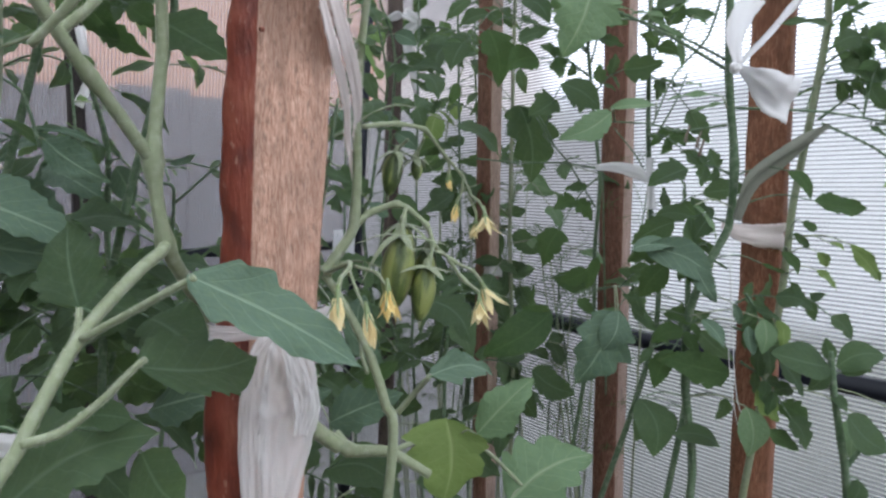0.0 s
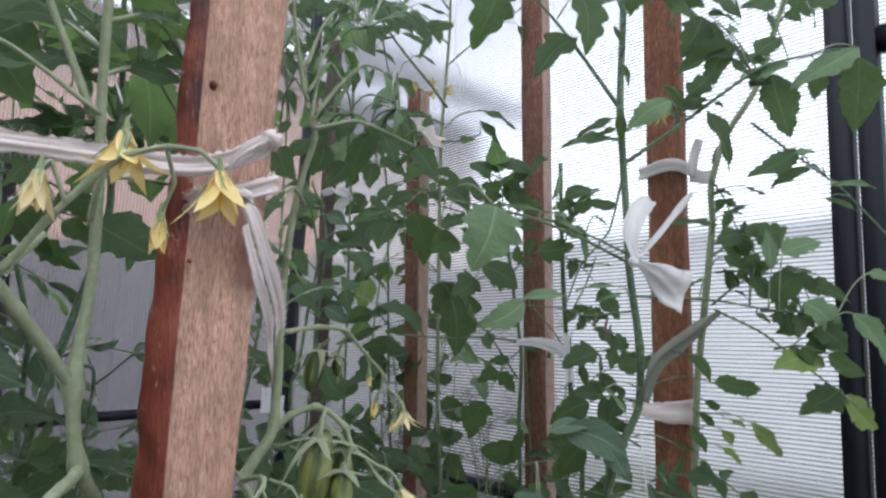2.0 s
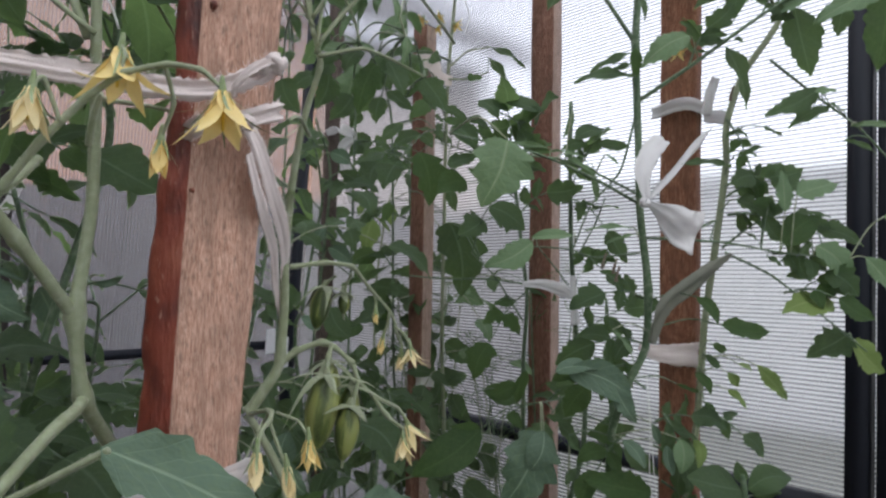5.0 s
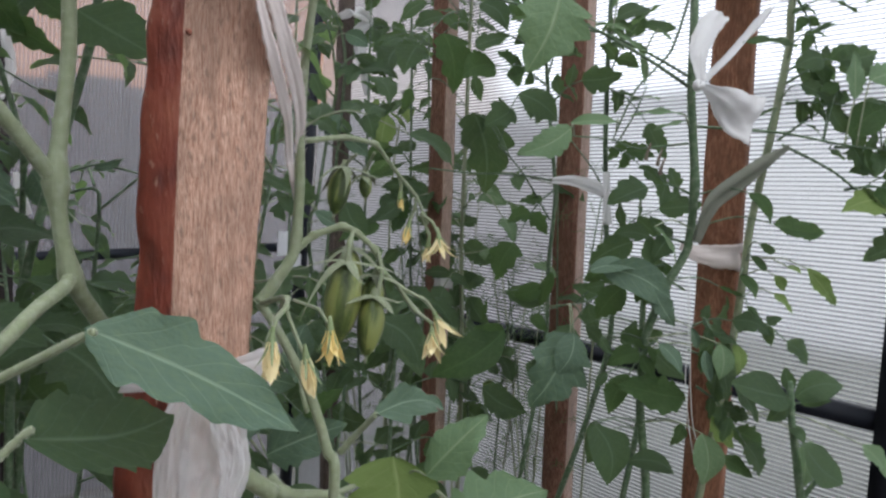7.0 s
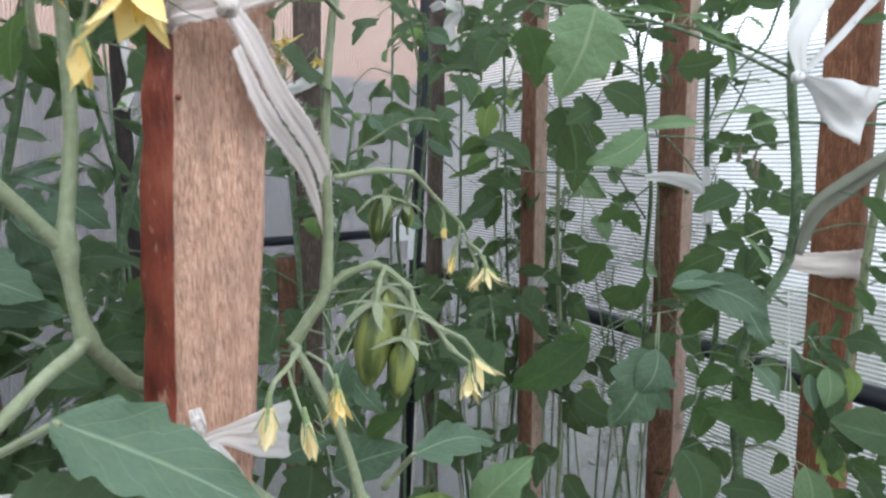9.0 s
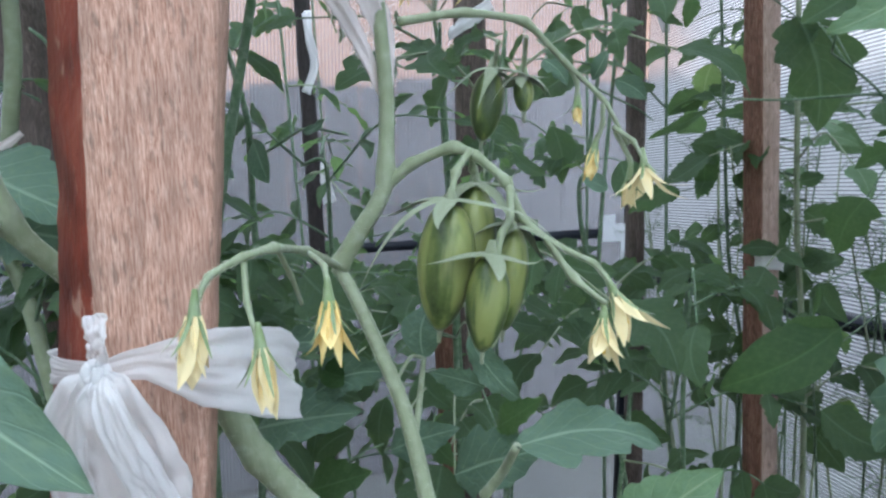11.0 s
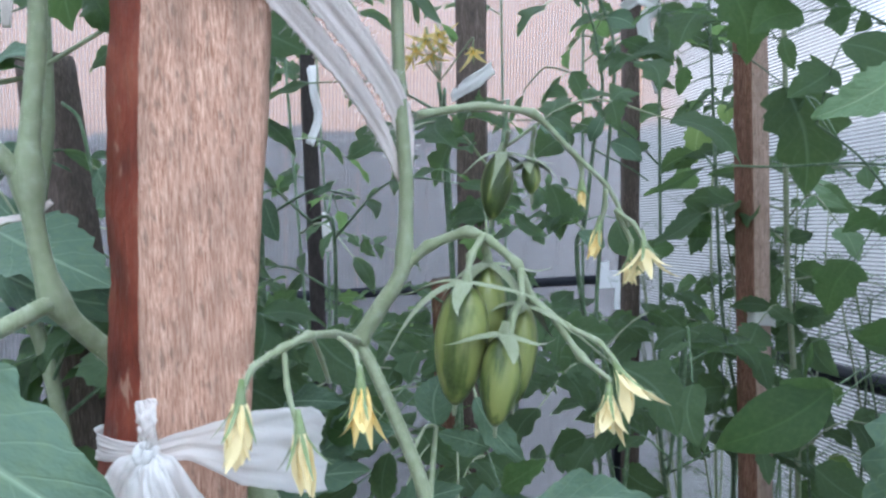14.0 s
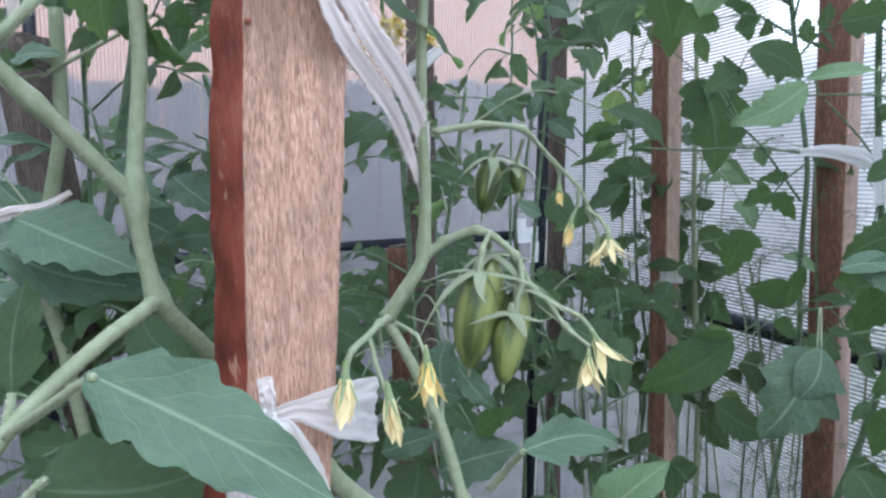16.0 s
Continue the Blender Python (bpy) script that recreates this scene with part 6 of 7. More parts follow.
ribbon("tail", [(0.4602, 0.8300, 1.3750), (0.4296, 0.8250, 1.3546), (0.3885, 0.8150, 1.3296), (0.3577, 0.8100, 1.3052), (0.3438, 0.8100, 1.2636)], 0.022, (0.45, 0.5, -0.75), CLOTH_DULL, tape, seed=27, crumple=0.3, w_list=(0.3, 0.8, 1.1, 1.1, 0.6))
twine = thing("string", "thin white twine hanging down the stake", "string", at=(0.3755, 0.8100, 0.9398))
bm = bmesh.new()
tube(bm, [(0.3387, 0.8100, 1.2257), (0.3440, 0.8100, 1.1588), (0.3486, 0.8100, 1.0910), (0.3551, 0.8100, 1.0432), (0.3685, 0.8100, 1.0141)], 0.0005, 0.0005, 5, 6)
tube(bm, [(0.3396, 0.8120, 1.2254), (0.3431, 0.8120, 1.1516), (0.3426, 0.8120, 1.1041), (0.3494, 0.8120, 1.0494), (0.3612, 0.8120, 0.9940)], 0.0005, 0.0005, 5, 6)
part("cord", bm, STRING, twine)

twine = thing("string", "thin white string hanging before the clear wall", "string", at=(0.2160, 1.6200, 1.9294))
bm = bmesh.new()
tube(bm, [(0.1894, 1.6000, 2.3785), (0.1995, 1.6000, 2.1355), (0.1967, 1.6000, 2.0315), (0.2148, 1.6100, 1.9772), (0.2074, 1.6200, 1.9394), (0.2160, 1.6200, 1.9294)], 0.0012, 0.0012, 5, 6)
part("cord", bm, STRING, twine)

twine = thing("string", "thin white string slung among the leaves", "string", at=(-0.2295, 0.6200, 1.5673))
bm = bmesh.new()
tube(bm, [(-0.2918, 0.6200, 1.6729), (-0.2729, 0.6200, 1.6442), (-0.2524, 0.6200, 1.6224), (-0.2375, 0.6200, 1.5904), (-0.2295, 0.6200, 1.5673)], 0.0011, 0.0011, 5, 6)
part("cord", bm, STRING, twine)

# small plant low by the wall
plant_s = thing("tomato_plant", "small leafy side plant low by the clear wall", "plant", "tomato plants", at=(0.47, 0.72, 0.03))
stem(plant_s, [(0.4064, 0.7100, 1.1314), (0.4114, 0.7100, 1.0890), (0.4249, 0.7150, 1.0320), (0.4387, 0.7200, 0.9608), (0.47, 0.72, 0.6), (0.47, 0.72, 0.02)], 0.0035, 0.005, STEM_DARK)
stem(plant_s, [(0.4325, 0.7180, 0.9996), (0.4537, 0.7200, 1.0239), (0.4784, 0.7200, 1.0176)], 0.003, 0.002, STEM_DARK, "branch")
tag_leaves(plant_s, [
    ((0.4061, 0.7100, 1.1133), (0.3411, 0.7000, 1.1326), 1.1, "oval"), ((0.4132, 0.7100, 1.1133), (0.4581, 0.7000, 1.1290), 1.1, "oval"), ((0.4093, 0.7100, 1.1194), (0.4010, 0.7100, 1.1446), 0.9, "oval"),
    ((0.4194, 0.7100, 1.1073), (0.4456, 0.7000, 1.1130), 1.1, "oval"), ((0.4026, 0.7100, 1.1103), (0.3792, 0.7000, 1.0920), 1.0, "oval"), ((0.4277, 0.7100, 1.0616), (0.4663, 0.7000, 1.0255), 1.25, "oval"),
    ((0.4087, 0.7100, 1.0829), (0.4215, 0.7000, 1.0679), 1.0, "oval"), ((0.4496, 0.7200, 0.9862), (0.4326, 0.7100, 0.9655), 1.2, "oval")])

# ---- plant on the middle stake ----
plant_c = thing("tomato_plant", "tomato plant with thin dark stems by the middle stake", "plant", "tomato plants", at=(0.25, 1.14, 0.03))
stem(plant_c, [(0.3235, 1.1000, 1.6380), (0.3225, 1.1000, 1.5051), (0.3245, 1.1000, 1.3845), (0.3352, 1.1100, 1.2539), (0.3534, 1.1200, 1.1587), (0.3504, 1.1200, 1.0643), (0.3215, 1.1200, 0.9516), (0.22, 1.12, 0.6), (0.22, 1.12, 0.02)], 0.0036, 0.005, STEM_DARK)
stem(plant_c, [(0.2304, 1.1200, 1.5247), (0.2439, 1.1200, 1.4030), (0.2542, 1.1200, 1.3092), (0.2518, 1.1400, 1.1941), (0.2504, 1.1500, 1.0389), (0.17, 1.15, 0.5), (0.17, 1.15, 0.02)], 0.003, 0.004, STEM_DARK)
stem(plant_c, [(0.3583, 1.0000, 1.2117), (0.3591, 1.0000, 1.1270), (0.3595, 1.0000, 0.9747), (0.28, 1.0, 0.5), (0.28, 1.0, 0.02)], 0.0042, 0.005, STEM_DARK)
for pts in ([(0.3290, 1.1000, 1.3103), (0.2972, 1.0600, 1.3470), (0.2558, 1.0400, 1.3902)], [(0.2479, 1.1200, 1.3332), (0.1863, 1.1000, 1.3411), (0.1116, 1.0800, 1.3409), (0.0504, 1.0500, 1.3457)], [(0.3266, 1.1000, 1.3659), (0.3481, 1.0500, 1.4274), (0.3559, 1.0200, 1.4684)],
            [(0.2490, 1.1300, 1.2710), (0.1955, 1.1000, 1.3461), (0.1529, 1.0600, 1.3809)], [(0.2304, 1.1200, 1.5200), (0.2280, 1.0700, 1.5600), (0.2200, 1.0300, 1.5850), (0.1850, 1.0200, 1.6000)], [(0.2310, 1.1200, 1.5150), (0.1750, 1.0600, 1.5350), (0.1150, 1.0250, 1.5450)], [(0.3495, 1.1200, 1.1587), (0.2872, 1.0500, 1.1525), (0.2486, 1.0000, 1.1574)]):
    stem(plant_c, pts, 0.0018, 0.0011, STEM_DARK, "branch", sides=6)
tag_leaves(plant_c, [
    ((0.260, 1.020, 1.599), (0.197, 1.023, 1.620), 1.04, "oval"), ((0.229, 1.020, 1.583), (0.254, 1.008, 1.605), 1.14, "oval"), ((0.221, 1.020, 1.572), (0.232, 1.010, 1.536), 1.04, "oval"),
    ((0.308, 1.020, 1.559), (0.365, 1.031, 1.579), 0.95, "oval"), ((0.324, 1.020, 1.554), (0.286, 1.017, 1.542), 0.85, "toothed"), ((0.345, 1.020, 1.554), (0.394, 1.018, 1.551), 0.76, "oval"),
    ((0.115, 1.020, 1.573), (0.151, 1.000, 1.535), 1.04, "oval"), ((0.109, 1.020, 1.514), (0.157, 1.013, 1.529), 1.04, "toothed"), ((0.173, 1.020, 1.452), (0.230, 1.019, 1.417), 1.14, "oval"),
    ((0.158, 1.020, 1.616), (0.184, 1.001, 1.583), 1.04, "toothed"), ((0.140, 1.020, 1.588), (0.174, 1.020, 1.569), 0.95, "toothed"), ((0.203, 1.020, 1.599), (0.178, 1.020, 1.617), 1.14, "oval")], "leaf")
tag_leaves(plant_c, [
    ((0.126, 1.160, 1.439), (0.146, 1.142, 1.309), 1, "lobed"), ((0.146, 1.160, 1.427), (0.121, 1.160, 1.407), 1.23, "oval"), ((0.126, 1.160, 1.497), (0.137, 1.155, 1.456), 0.76, "toothed"),
    ((0.276, 1.000, 1.129), (0.308, 0.995, 1.093), 0.76, "toothed"), ((0.302, 1.000, 1.188), (0.271, 0.999, 1.183), 0.95, "oval"), ((0.318, 1.000, 1.086), (0.329, 0.990, 1.070), 0.95, "toothed"),
    ((0.297, 1.000, 0.988), (0.287, 0.992, 0.926), 1.14, "oval"), ((0.321, 1.000, 0.974), (0.340, 0.990, 0.934), 0.95, "oval")], "leaf")
tag_leaves(plant_c, [
    ((0.071, 1.100, 1.548), (0.088, 1.102, 1.459), 1, "lobed"), ((0.155, 0.971, 1.125), (0.055, 0.938, 1.073), 0.8, "oval"), ((0.157, 0.975, 1.112), (0.112, 0.960, 1.132), 1.3, "oval"),
    ((0.257, 1.200, 1.129), (0.192, 1.191, 1.147), 1.14, "oval"), ((0.233, 1.100, 1.170), (0.190, 1.103, 1.152), 1.04, "oval"), ((0.249, 1.100, 1.191), (0.233, 1.104, 1.135), 0.66, "oval"),
    ((0.218, 1.100, 1.124), (0.239, 1.081, 1.100), 0.95, "toothed"), ((0.146, 1.100, 1.147), (0.137, 1.082, 1.113), 0.57, "slim")], "oval")
tag_leaves(plant_c, [
    ((0.325, 1.300, 0.978), (0.349, 1.302, 0.962), 0.95, "toothed"), ((0.174, 1.300, 0.957), (0.205, 1.311, 0.935), 0.95, "toothed"), ((0.286, 1.300, 1.056), (0.305, 1.288, 1.025), 0.66, "slim")], "lime")
tag_leaves(plant_c, [
    ((0.219, 0.864, 1.144), (0.170, 0.862, 1.052), 1.0, "lobed"), ((0.222, 0.862, 1.146), (0.200, 0.850, 1.098), 1.2, "oval")], "near")
for a, b, sz, pr, sd in (((0.2266, 1.1000, 1.5122), (0.2052, 1.0400, 1.6072), 0.05, 3, 181), ((0.2314, 1.1000, 1.4939), (0.2494, 1.0200, 1.5864), 0.05, 3, 182), ((0.2297, 1.1000, 1.4754), (0.1405, 1.0400, 1.4926), 0.048, 3, 183),
                         ((0.2367, 1.1000, 1.4295), (0.1687, 1.0500, 1.4333), 0.045, 2, 184), ((0.3171, 1.0800, 1.4839), (0.3311, 1.0000, 1.5503), 0.045, 3, 185), ((0.3189, 1.0800, 1.3837), (0.3524, 1.0200, 1.3560), 0.045, 2, 186),
                         ((0.3426, 1.1000, 1.1619), (0.2695, 1.0500, 1.1174), 0.05, 2, 187), ((0.3401, 1.1100, 1.2352), (0.4057, 1.0800, 1.2931), 0.05, 2, 71), ((0.2513, 1.1200, 1.3186), (0.1873, 1.1000, 1.2360), 0.05, 2, 72), ((0.3492, 1.1200, 1.0831), (0.4076, 1.0800, 1.0733), 0.05, 2, 73),
                         ((0.3209, 1.1000, 1.4772), (0.3743, 1.0600, 1.4196), 0.045, 2, 74), ((0.2305, 1.1200, 1.5153), (0.1628, 1.0800, 1.5798), 0.05, 3, 75), ((0.2365, 1.1000, 1.4479), (0.2782, 1.0800, 1.4831), 0.045, 2, 76)):
    spray(plant_c, a, b, 1.05 * sz, pr, 0.12, "toothed" if sd % 2 else "lobed", "oval" if sd % 3 == 0 else "leaf", sd, 0.0013, (0, -0.85, 0.5), STEM_DARK)
tie_c = thing("cloth_tie", "white cloth strip knotted between stem and stake", "ribbon", "ties", at=(0.3157, 1.0600, 1.3114))
ribbon("band", [(0.2370, 1.0750, 1.3329), (0.2679, 1.0700, 1.3332), (0.2987, 1.0650, 1.3246), (0.3138, 1.0600, 1.3132)], 0.018, (0, 0, 1), GAUZE, tie_c, seed=31, crumple=0.2, w_list=(0.5, 0.9, 1.2, 0.6))
ribbon("tail", [(0.3154, 1.0600, 1.3472), (0.3161, 1.0550, 1.3115), (0.3183, 1.0550, 1.2688)], 0.015, (1, 0, 0), GAUZE, tie_c, seed=32, crumple=0.2, w_list=(0.8, 0.6, 1.0))

# ---- plant on the stake nearer the corner ----
plant_b = thing("tomato_plant", "slender tomato plant by the stake near the corner", "plant", "tomato plants", at=(0.14, 1.33, 0.03))
stem(plant_b, [(0.1579, 1.3000, 2.1151), (0.1522, 1.3000, 1.9427), (0.1353, 1.3000, 1.7402), (0.1311, 1.3100, 1.5469), (0.1315, 1.3200, 1.4666), (0.1292, 1.3300, 1.2141), (0.1381, 1.3400, 0.9470), (0.13, 1.34, 0.5), (0.13, 1.34, 0.02)], 0.003, 0.0045, STEM)
stem(plant_b, [(-0.0157, 1.1000, 1.9300), (0.0451, 1.1500, 1.8618), (0.1118, 1.2200, 1.8104), (0.1447, 1.2800, 1.7925)], 0.002, 0.0028, STEM, "branch")
for pts in ([(0.1476, 1.2800, 1.8795), (0.2051, 1.2800, 1.9332), (0.2636, 1.2800, 1.9782), (0.3051, 1.2800, 2.0107)],
            [(0.1387, 1.2800, 1.7483), (0.1703, 1.2800, 1.7783), (0.2136, 1.2800, 1.7879)],
            [(0.1343, 1.2800, 1.7229), (0.1703, 1.2800, 1.7239), (0.2111, 1.2800, 1.7390)],
            [(0.1510, 1.2800, 1.9607), (0.1246, 1.2800, 1.9618), (0.0959, 1.2800, 1.9820), (0.0558, 1.2800, 2.0041)]):
    stem(plant_b, pts, 0.002, 0.0012, STEM, "branch", sides=6)
tag_leaves(plant_b, [
    ((0.063, 1.350, 1.311), (0.103, 1.340, 1.283), 1.04, "oval"), ((0.048, 1.350, 1.264), (0.077, 1.337, 1.237), 1.04, "oval"), ((0.054, 1.350, 1.262), (0.100, 1.356, 1.262), 0.85, "oval"),
    ((0.031, 1.350, 1.283), (-0.005, 1.338, 1.312), 1.04, "oval"), ((0.022, 1.350, 1.269), (0.000, 1.336, 1.232), 1.04, "toothed"), ((0.102, 1.350, 1.366), (0.026, 1.344, 1.351), 0.57, "toothed"),
    ((0.021, 1.350, 1.363), (-0.071, 1.352, 1.327), 0.57, "slim"), ((-0.017, 1.350, 1.485), (-0.062, 1.333, 1.508), 0.57, "toothed"), ((-0.013, 1.350, 1.535), (-0.007, 1.340, 1.493), 0.66, "slim"),
    ((-0.050, 1.350, 1.552), (-0.017, 1.341, 1.516), 0.66, "toothed"), ((0.289, 1.260, 1.958), (0.302, 1.267, 1.911), 0.85, "toothed"), ((0.211, 1.260, 1.781), (0.281, 1.254, 1.742), 0.52, "toothed")], "leaf")
tag_leaves(plant_b, [
    ((0.208, 1.260, 1.761), (0.250, 1.267, 1.704), 0.76, "toothed"), ((0.055, 1.260, 1.994), (0.122, 1.245, 2.008), 0.66, "slim"), ((0.157, 1.260, 1.954), (0.089, 1.251, 1.921), 0.66, "toothed")], "leaf")
tag_leaves(plant_b, [
    ((0.251, 1.260, 2.040), (0.193, 1.261, 1.909), 0.9, "lobed"), ((0.168, 1.260, 1.718), (0.200, 1.268, 1.726), 1.04, "toothed"), ((0.017, 1.350, 1.302), (0.013, 1.344, 1.236), 0.95, "toothed"),
    ((-0.025, 1.350, 1.245), (-0.100, 1.337, 1.216), 0.95, "toothed")], "oval")
bushy(plant_b, [(0.1381, 1.3400, 0.9470), (0.1292, 1.3300, 1.2141), (0.1315, 1.3200, 1.4666)], 7, 0.15, 0.055, 82, pairs=2, toward=(-0.2, -0.3, 0))
bushy(plant_b, [(0.1296, 1.3300, 1.1701), (0.1302, 1.3200, 1.3681)], 4, 0.14, 0.05, 86, "toothed", "pale", pairs=2, toward=(0.4, -0.4, 0))
for k in range(6):
    flower(plant_b, Vector((0.1118, 1.2200, 1.8160)) + Vector((0.03 * (k % 3 - 1), 0.01 * k, 0.012 * (k % 2))), (0.3 * (k % 3 - 1), -0.4, -0.6), 0.013, 0.8, 0.4, 5, 300 + k, PETAL)
tag_leaves(plant_b, [
    ((-0.145, 1.120, 1.905), (-0.105, 1.114, 1.871), 0.8, "toothed"), ((-0.126, 1.120, 1.926), (-0.069, 1.111, 1.904), 0.8, "toothed"), ((-0.057, 1.120, 1.878), (-0.086, 1.104, 1.837), 0.8, "oval"),
    ((0.011, 1.120, 1.923), (0.054, 1.126, 1.884), 0.8, "toothed"), ((0.051, 1.120, 1.871), (0.102, 1.100, 1.833), 0.5, "slim"), ((0.081, 1.120, 1.927), (0.133, 1.115, 1.904), 0.6, "slim"),
    ((0.002, 1.120, 1.839), (0.044, 1.127, 1.811), 0.6, "slim"), ((0.072, 1.120, 1.830), (0.112, 1.102, 1.802), 0.6, "slim"), ((-0.085, 1.120, 1.805), (-0.034, 1.117, 1.783), 0.6, "toothed"),
    ((-0.164, 1.120, 1.873), (-0.132, 1.119, 1.837), 0.8, "toothed"), ((-0.027, 1.120, 1.859), (0.005, 1.101, 1.819), 0.8, "oval"), ((-0.003, 1.120, 1.546), (-0.042, 1.111, 1.525), 0.6, "slim")], "leaf")
tag_leaves(plant_b, [
    ((0.057, 1.120, 1.520), (0.005, 1.121, 1.537), 0.4, "slim"), ((0.112, 1.120, 1.628), (0.153, 1.114, 1.607), 0.7, "toothed"), ((0.044, 1.120, 1.598), (0.004, 1.122, 1.566), 0.8, "toothed")], "leaf")
tag_leaves(plant_b, [
    ((0.031, 1.100, 1.904), (-0.009, 1.085, 1.872), 0.9, "toothed"), ((-0.103, 1.100, 1.838), (-0.138, 1.087, 1.807), 0.9, "toothed"), ((0.096, 1.100, 1.634), (0.053, 1.083, 1.598), 0.9, "toothed"),
    ((0.072, 1.100, 1.683), (0.034, 1.095, 1.647), 0.9, "toothed"), ((-0.045, 1.100, 1.829), (-0.028, 1.108, 1.792), 0.8, "oval"), ((0.042, 1.100, 1.782), (0.071, 1.098, 1.742), 0.8, "toothed"),
    ((0.022, 1.100, 1.465), (0.013, 1.103, 1.432), 0.9, "toothed")], "oval")
plant_w = thing("tomato_plant", "thin tomato plant with yellow-green leaves by the clear wall", "plant", "tomato plants", at=(-0.02, 1.92, 0.03))
stem(plant_w, [(0.0529, 1.8600, 1.6180), (0.0225, 1.8600, 1.5300), (-0.006, 1.87, 1.30), (-0.010, 1.90, 0.8), (-0.02, 1.92, 0.02)], 0.0018, 0.004, STEM)
stem(plant_w, [(0.0225, 1.8600, 1.5300), (-0.0154, 1.8500, 1.5049), (-0.0541, 1.8400, 1.5421)], 0.0017, 0.0011, STEM_DARK, "branch", sides=6)
tag_leaves(plant_w, [
    ((-0.016, 1.860, 1.500), (-0.032, 1.840, 1.405), 1.0, "toothed"), ((0.023, 1.840, 1.530), (0.034, 1.821, 1.480), 1.14, "oval"), ((-0.041, 1.840, 1.538), (-0.054, 1.838, 1.506), 0.95, "toothed"),
    ((-0.008, 1.840, 1.504), (0.037, 1.843, 1.450), 0.57, "slim")], "lime")
tape_b = thing("tape_band", "translucent white tape wound round the stake", "tape", "ties", at=(0.0930, 1.2700, 1.1463))
ribbon("band", [(0.0759, 1.3030, 1.1420), (0.0793, 1.2860, 1.1467), (0.0890, 1.2730, 1.1486), (0.1067, 1.2880, 1.1463), (0.1125, 1.3080, 1.1411)], 0.021, (0, 0, 1), GAUZE, tape_b, seed=41, crumple=0.03, fray=0.02)
tape_b2 = thing("tape_band", "white tape near the top of the stake", "tape", "ties", at=(0.0938, 1.2700, 1.7360))
ribbon("band", [(0.0723, 1.3000, 1.7685), (0.0825, 1.2780, 1.7598), (0.1023, 1.2720, 1.7494), (0.1160, 1.2750, 1.7255), (0.1415, 1.2850, 1.7199)], 0.024, (0.15, 0.1, 1), CLOTH, tape_b2, seed=42, crumple=0.05, fray=0.03, w_list=(1.2, 1.5, 1.4, 1.0, 0.9))

for a, c, sz, pr, sd in (((0.1522, 1.3000, 1.9306), (0.0346, 1.1500, 1.8934), 0.062, 3, 601), ((0.1410, 1.3000, 1.7637), (0.0072, 1.1200, 1.6847), 0.060, 3, 603),
                         ((0.1356, 1.3000, 1.6249), (0.0385, 1.1500, 1.5424), 0.058, 2, 605), ((0.1545, 1.3000, 2.0037), (0.0648, 1.1600, 1.9866), 0.06, 3, 608)):
    spray(plant_b, a, c, sz, pr, 0.12, "toothed", "leaf", sd, 0.0016, None, STEM_DARK)

# ---- plants at the end wall and behind the split stake ----
back_rows = (
    # stem foot x, y; top height; lean x, y; leaves; reach; leaflet size; seed
    ((-0.07, 1.42), 2.05, (0.02, 0.0), 14, 0.17, 0.06, 101, "slender tomato plant at the corner post"),
    ((-0.16, 0.90), 1.42, (0.0, 0.02), 10, 0.17, 0.055, 102, "leafy tomato plant behind the split stake"),
    ((-0.42, 0.95), 1.30, (0.03, 0.0), 8, 0.19, 0.06, 103, "bushy dark green tomato plant"),
    ((-0.62, 1.25), 1.72, (-0.02, 0.0), 10, 0.20, 0.06, 104, "bushy tomato plant before the end wall"),
    ((-0.80, 1.55), 2.05, (0.0, 0.0), 17, 0.20, 0.065, 105, "tall tomato plant before the end wall"),
    ((-0.46, 1.75), 2.1, (0.02, 0.0), 12, 0.19, 0.06, 106, "tomato plant beside the corner"),
    ((-0.30, 1.30), 1.12, (0.0, 0.0), 10, 0.18, 0.06, 107, "low leafy tomato plant"),
    ((-0.98, 1.15), 1.40, (0.0, 0.0), 12, 0.19, 0.065, 108, "bushy tomato plant at the far side"),
    ((0.0, 1.10), 0.98, (0.0, 0.0), 6, 0.15, 0.06, 109, "low leafy tomato plant between the stakes"),
    ((-0.38, 0.70), 1.16, (0.0, 0.0), 9, 0.17, 0.065, 111, "low leafy tomato plant beside the split stake"),
    ((-0.10, 1.18), 1.62, (0.0, 0.02), 8, 0.15, 0.055, 114, "slim tomato plant with small dark leaves"),
    ((0.03, 1.40), 1.74, (0.0, 0.0), 11, 0.15, 0.055, 115, "slim tomato plant with small dark leaves"),
    ((-0.22, 1.62), 1.95, (0.0, 0.0), 8, 0.17, 0.06, 116, "tall tomato plant close to the end wall"),
    ((-0.26, 1.00), 1.45, (0.02, 0.0), 8, 0.14, 0.05, 117, "leafy tomato plant behind the fruit"),
    ((0.08, 1.52), 1.66, (0.0, 0.0), 14, 0.16, 0.056, 127, "slim tomato plant close to the corner"),
    ((-0.62, 0.80), 1.75, (0.05, 0.0), 14, 0.20, 0.065, 113, "tomato plant with dark curled leaves"))
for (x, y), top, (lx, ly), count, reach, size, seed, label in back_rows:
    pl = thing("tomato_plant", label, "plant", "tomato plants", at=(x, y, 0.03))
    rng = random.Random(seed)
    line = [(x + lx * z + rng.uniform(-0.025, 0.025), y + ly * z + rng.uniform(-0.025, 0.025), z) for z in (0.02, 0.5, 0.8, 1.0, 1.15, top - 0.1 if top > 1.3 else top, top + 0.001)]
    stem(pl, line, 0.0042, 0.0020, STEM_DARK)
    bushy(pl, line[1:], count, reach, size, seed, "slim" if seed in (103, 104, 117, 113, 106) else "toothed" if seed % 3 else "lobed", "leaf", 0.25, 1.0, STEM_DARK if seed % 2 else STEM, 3)

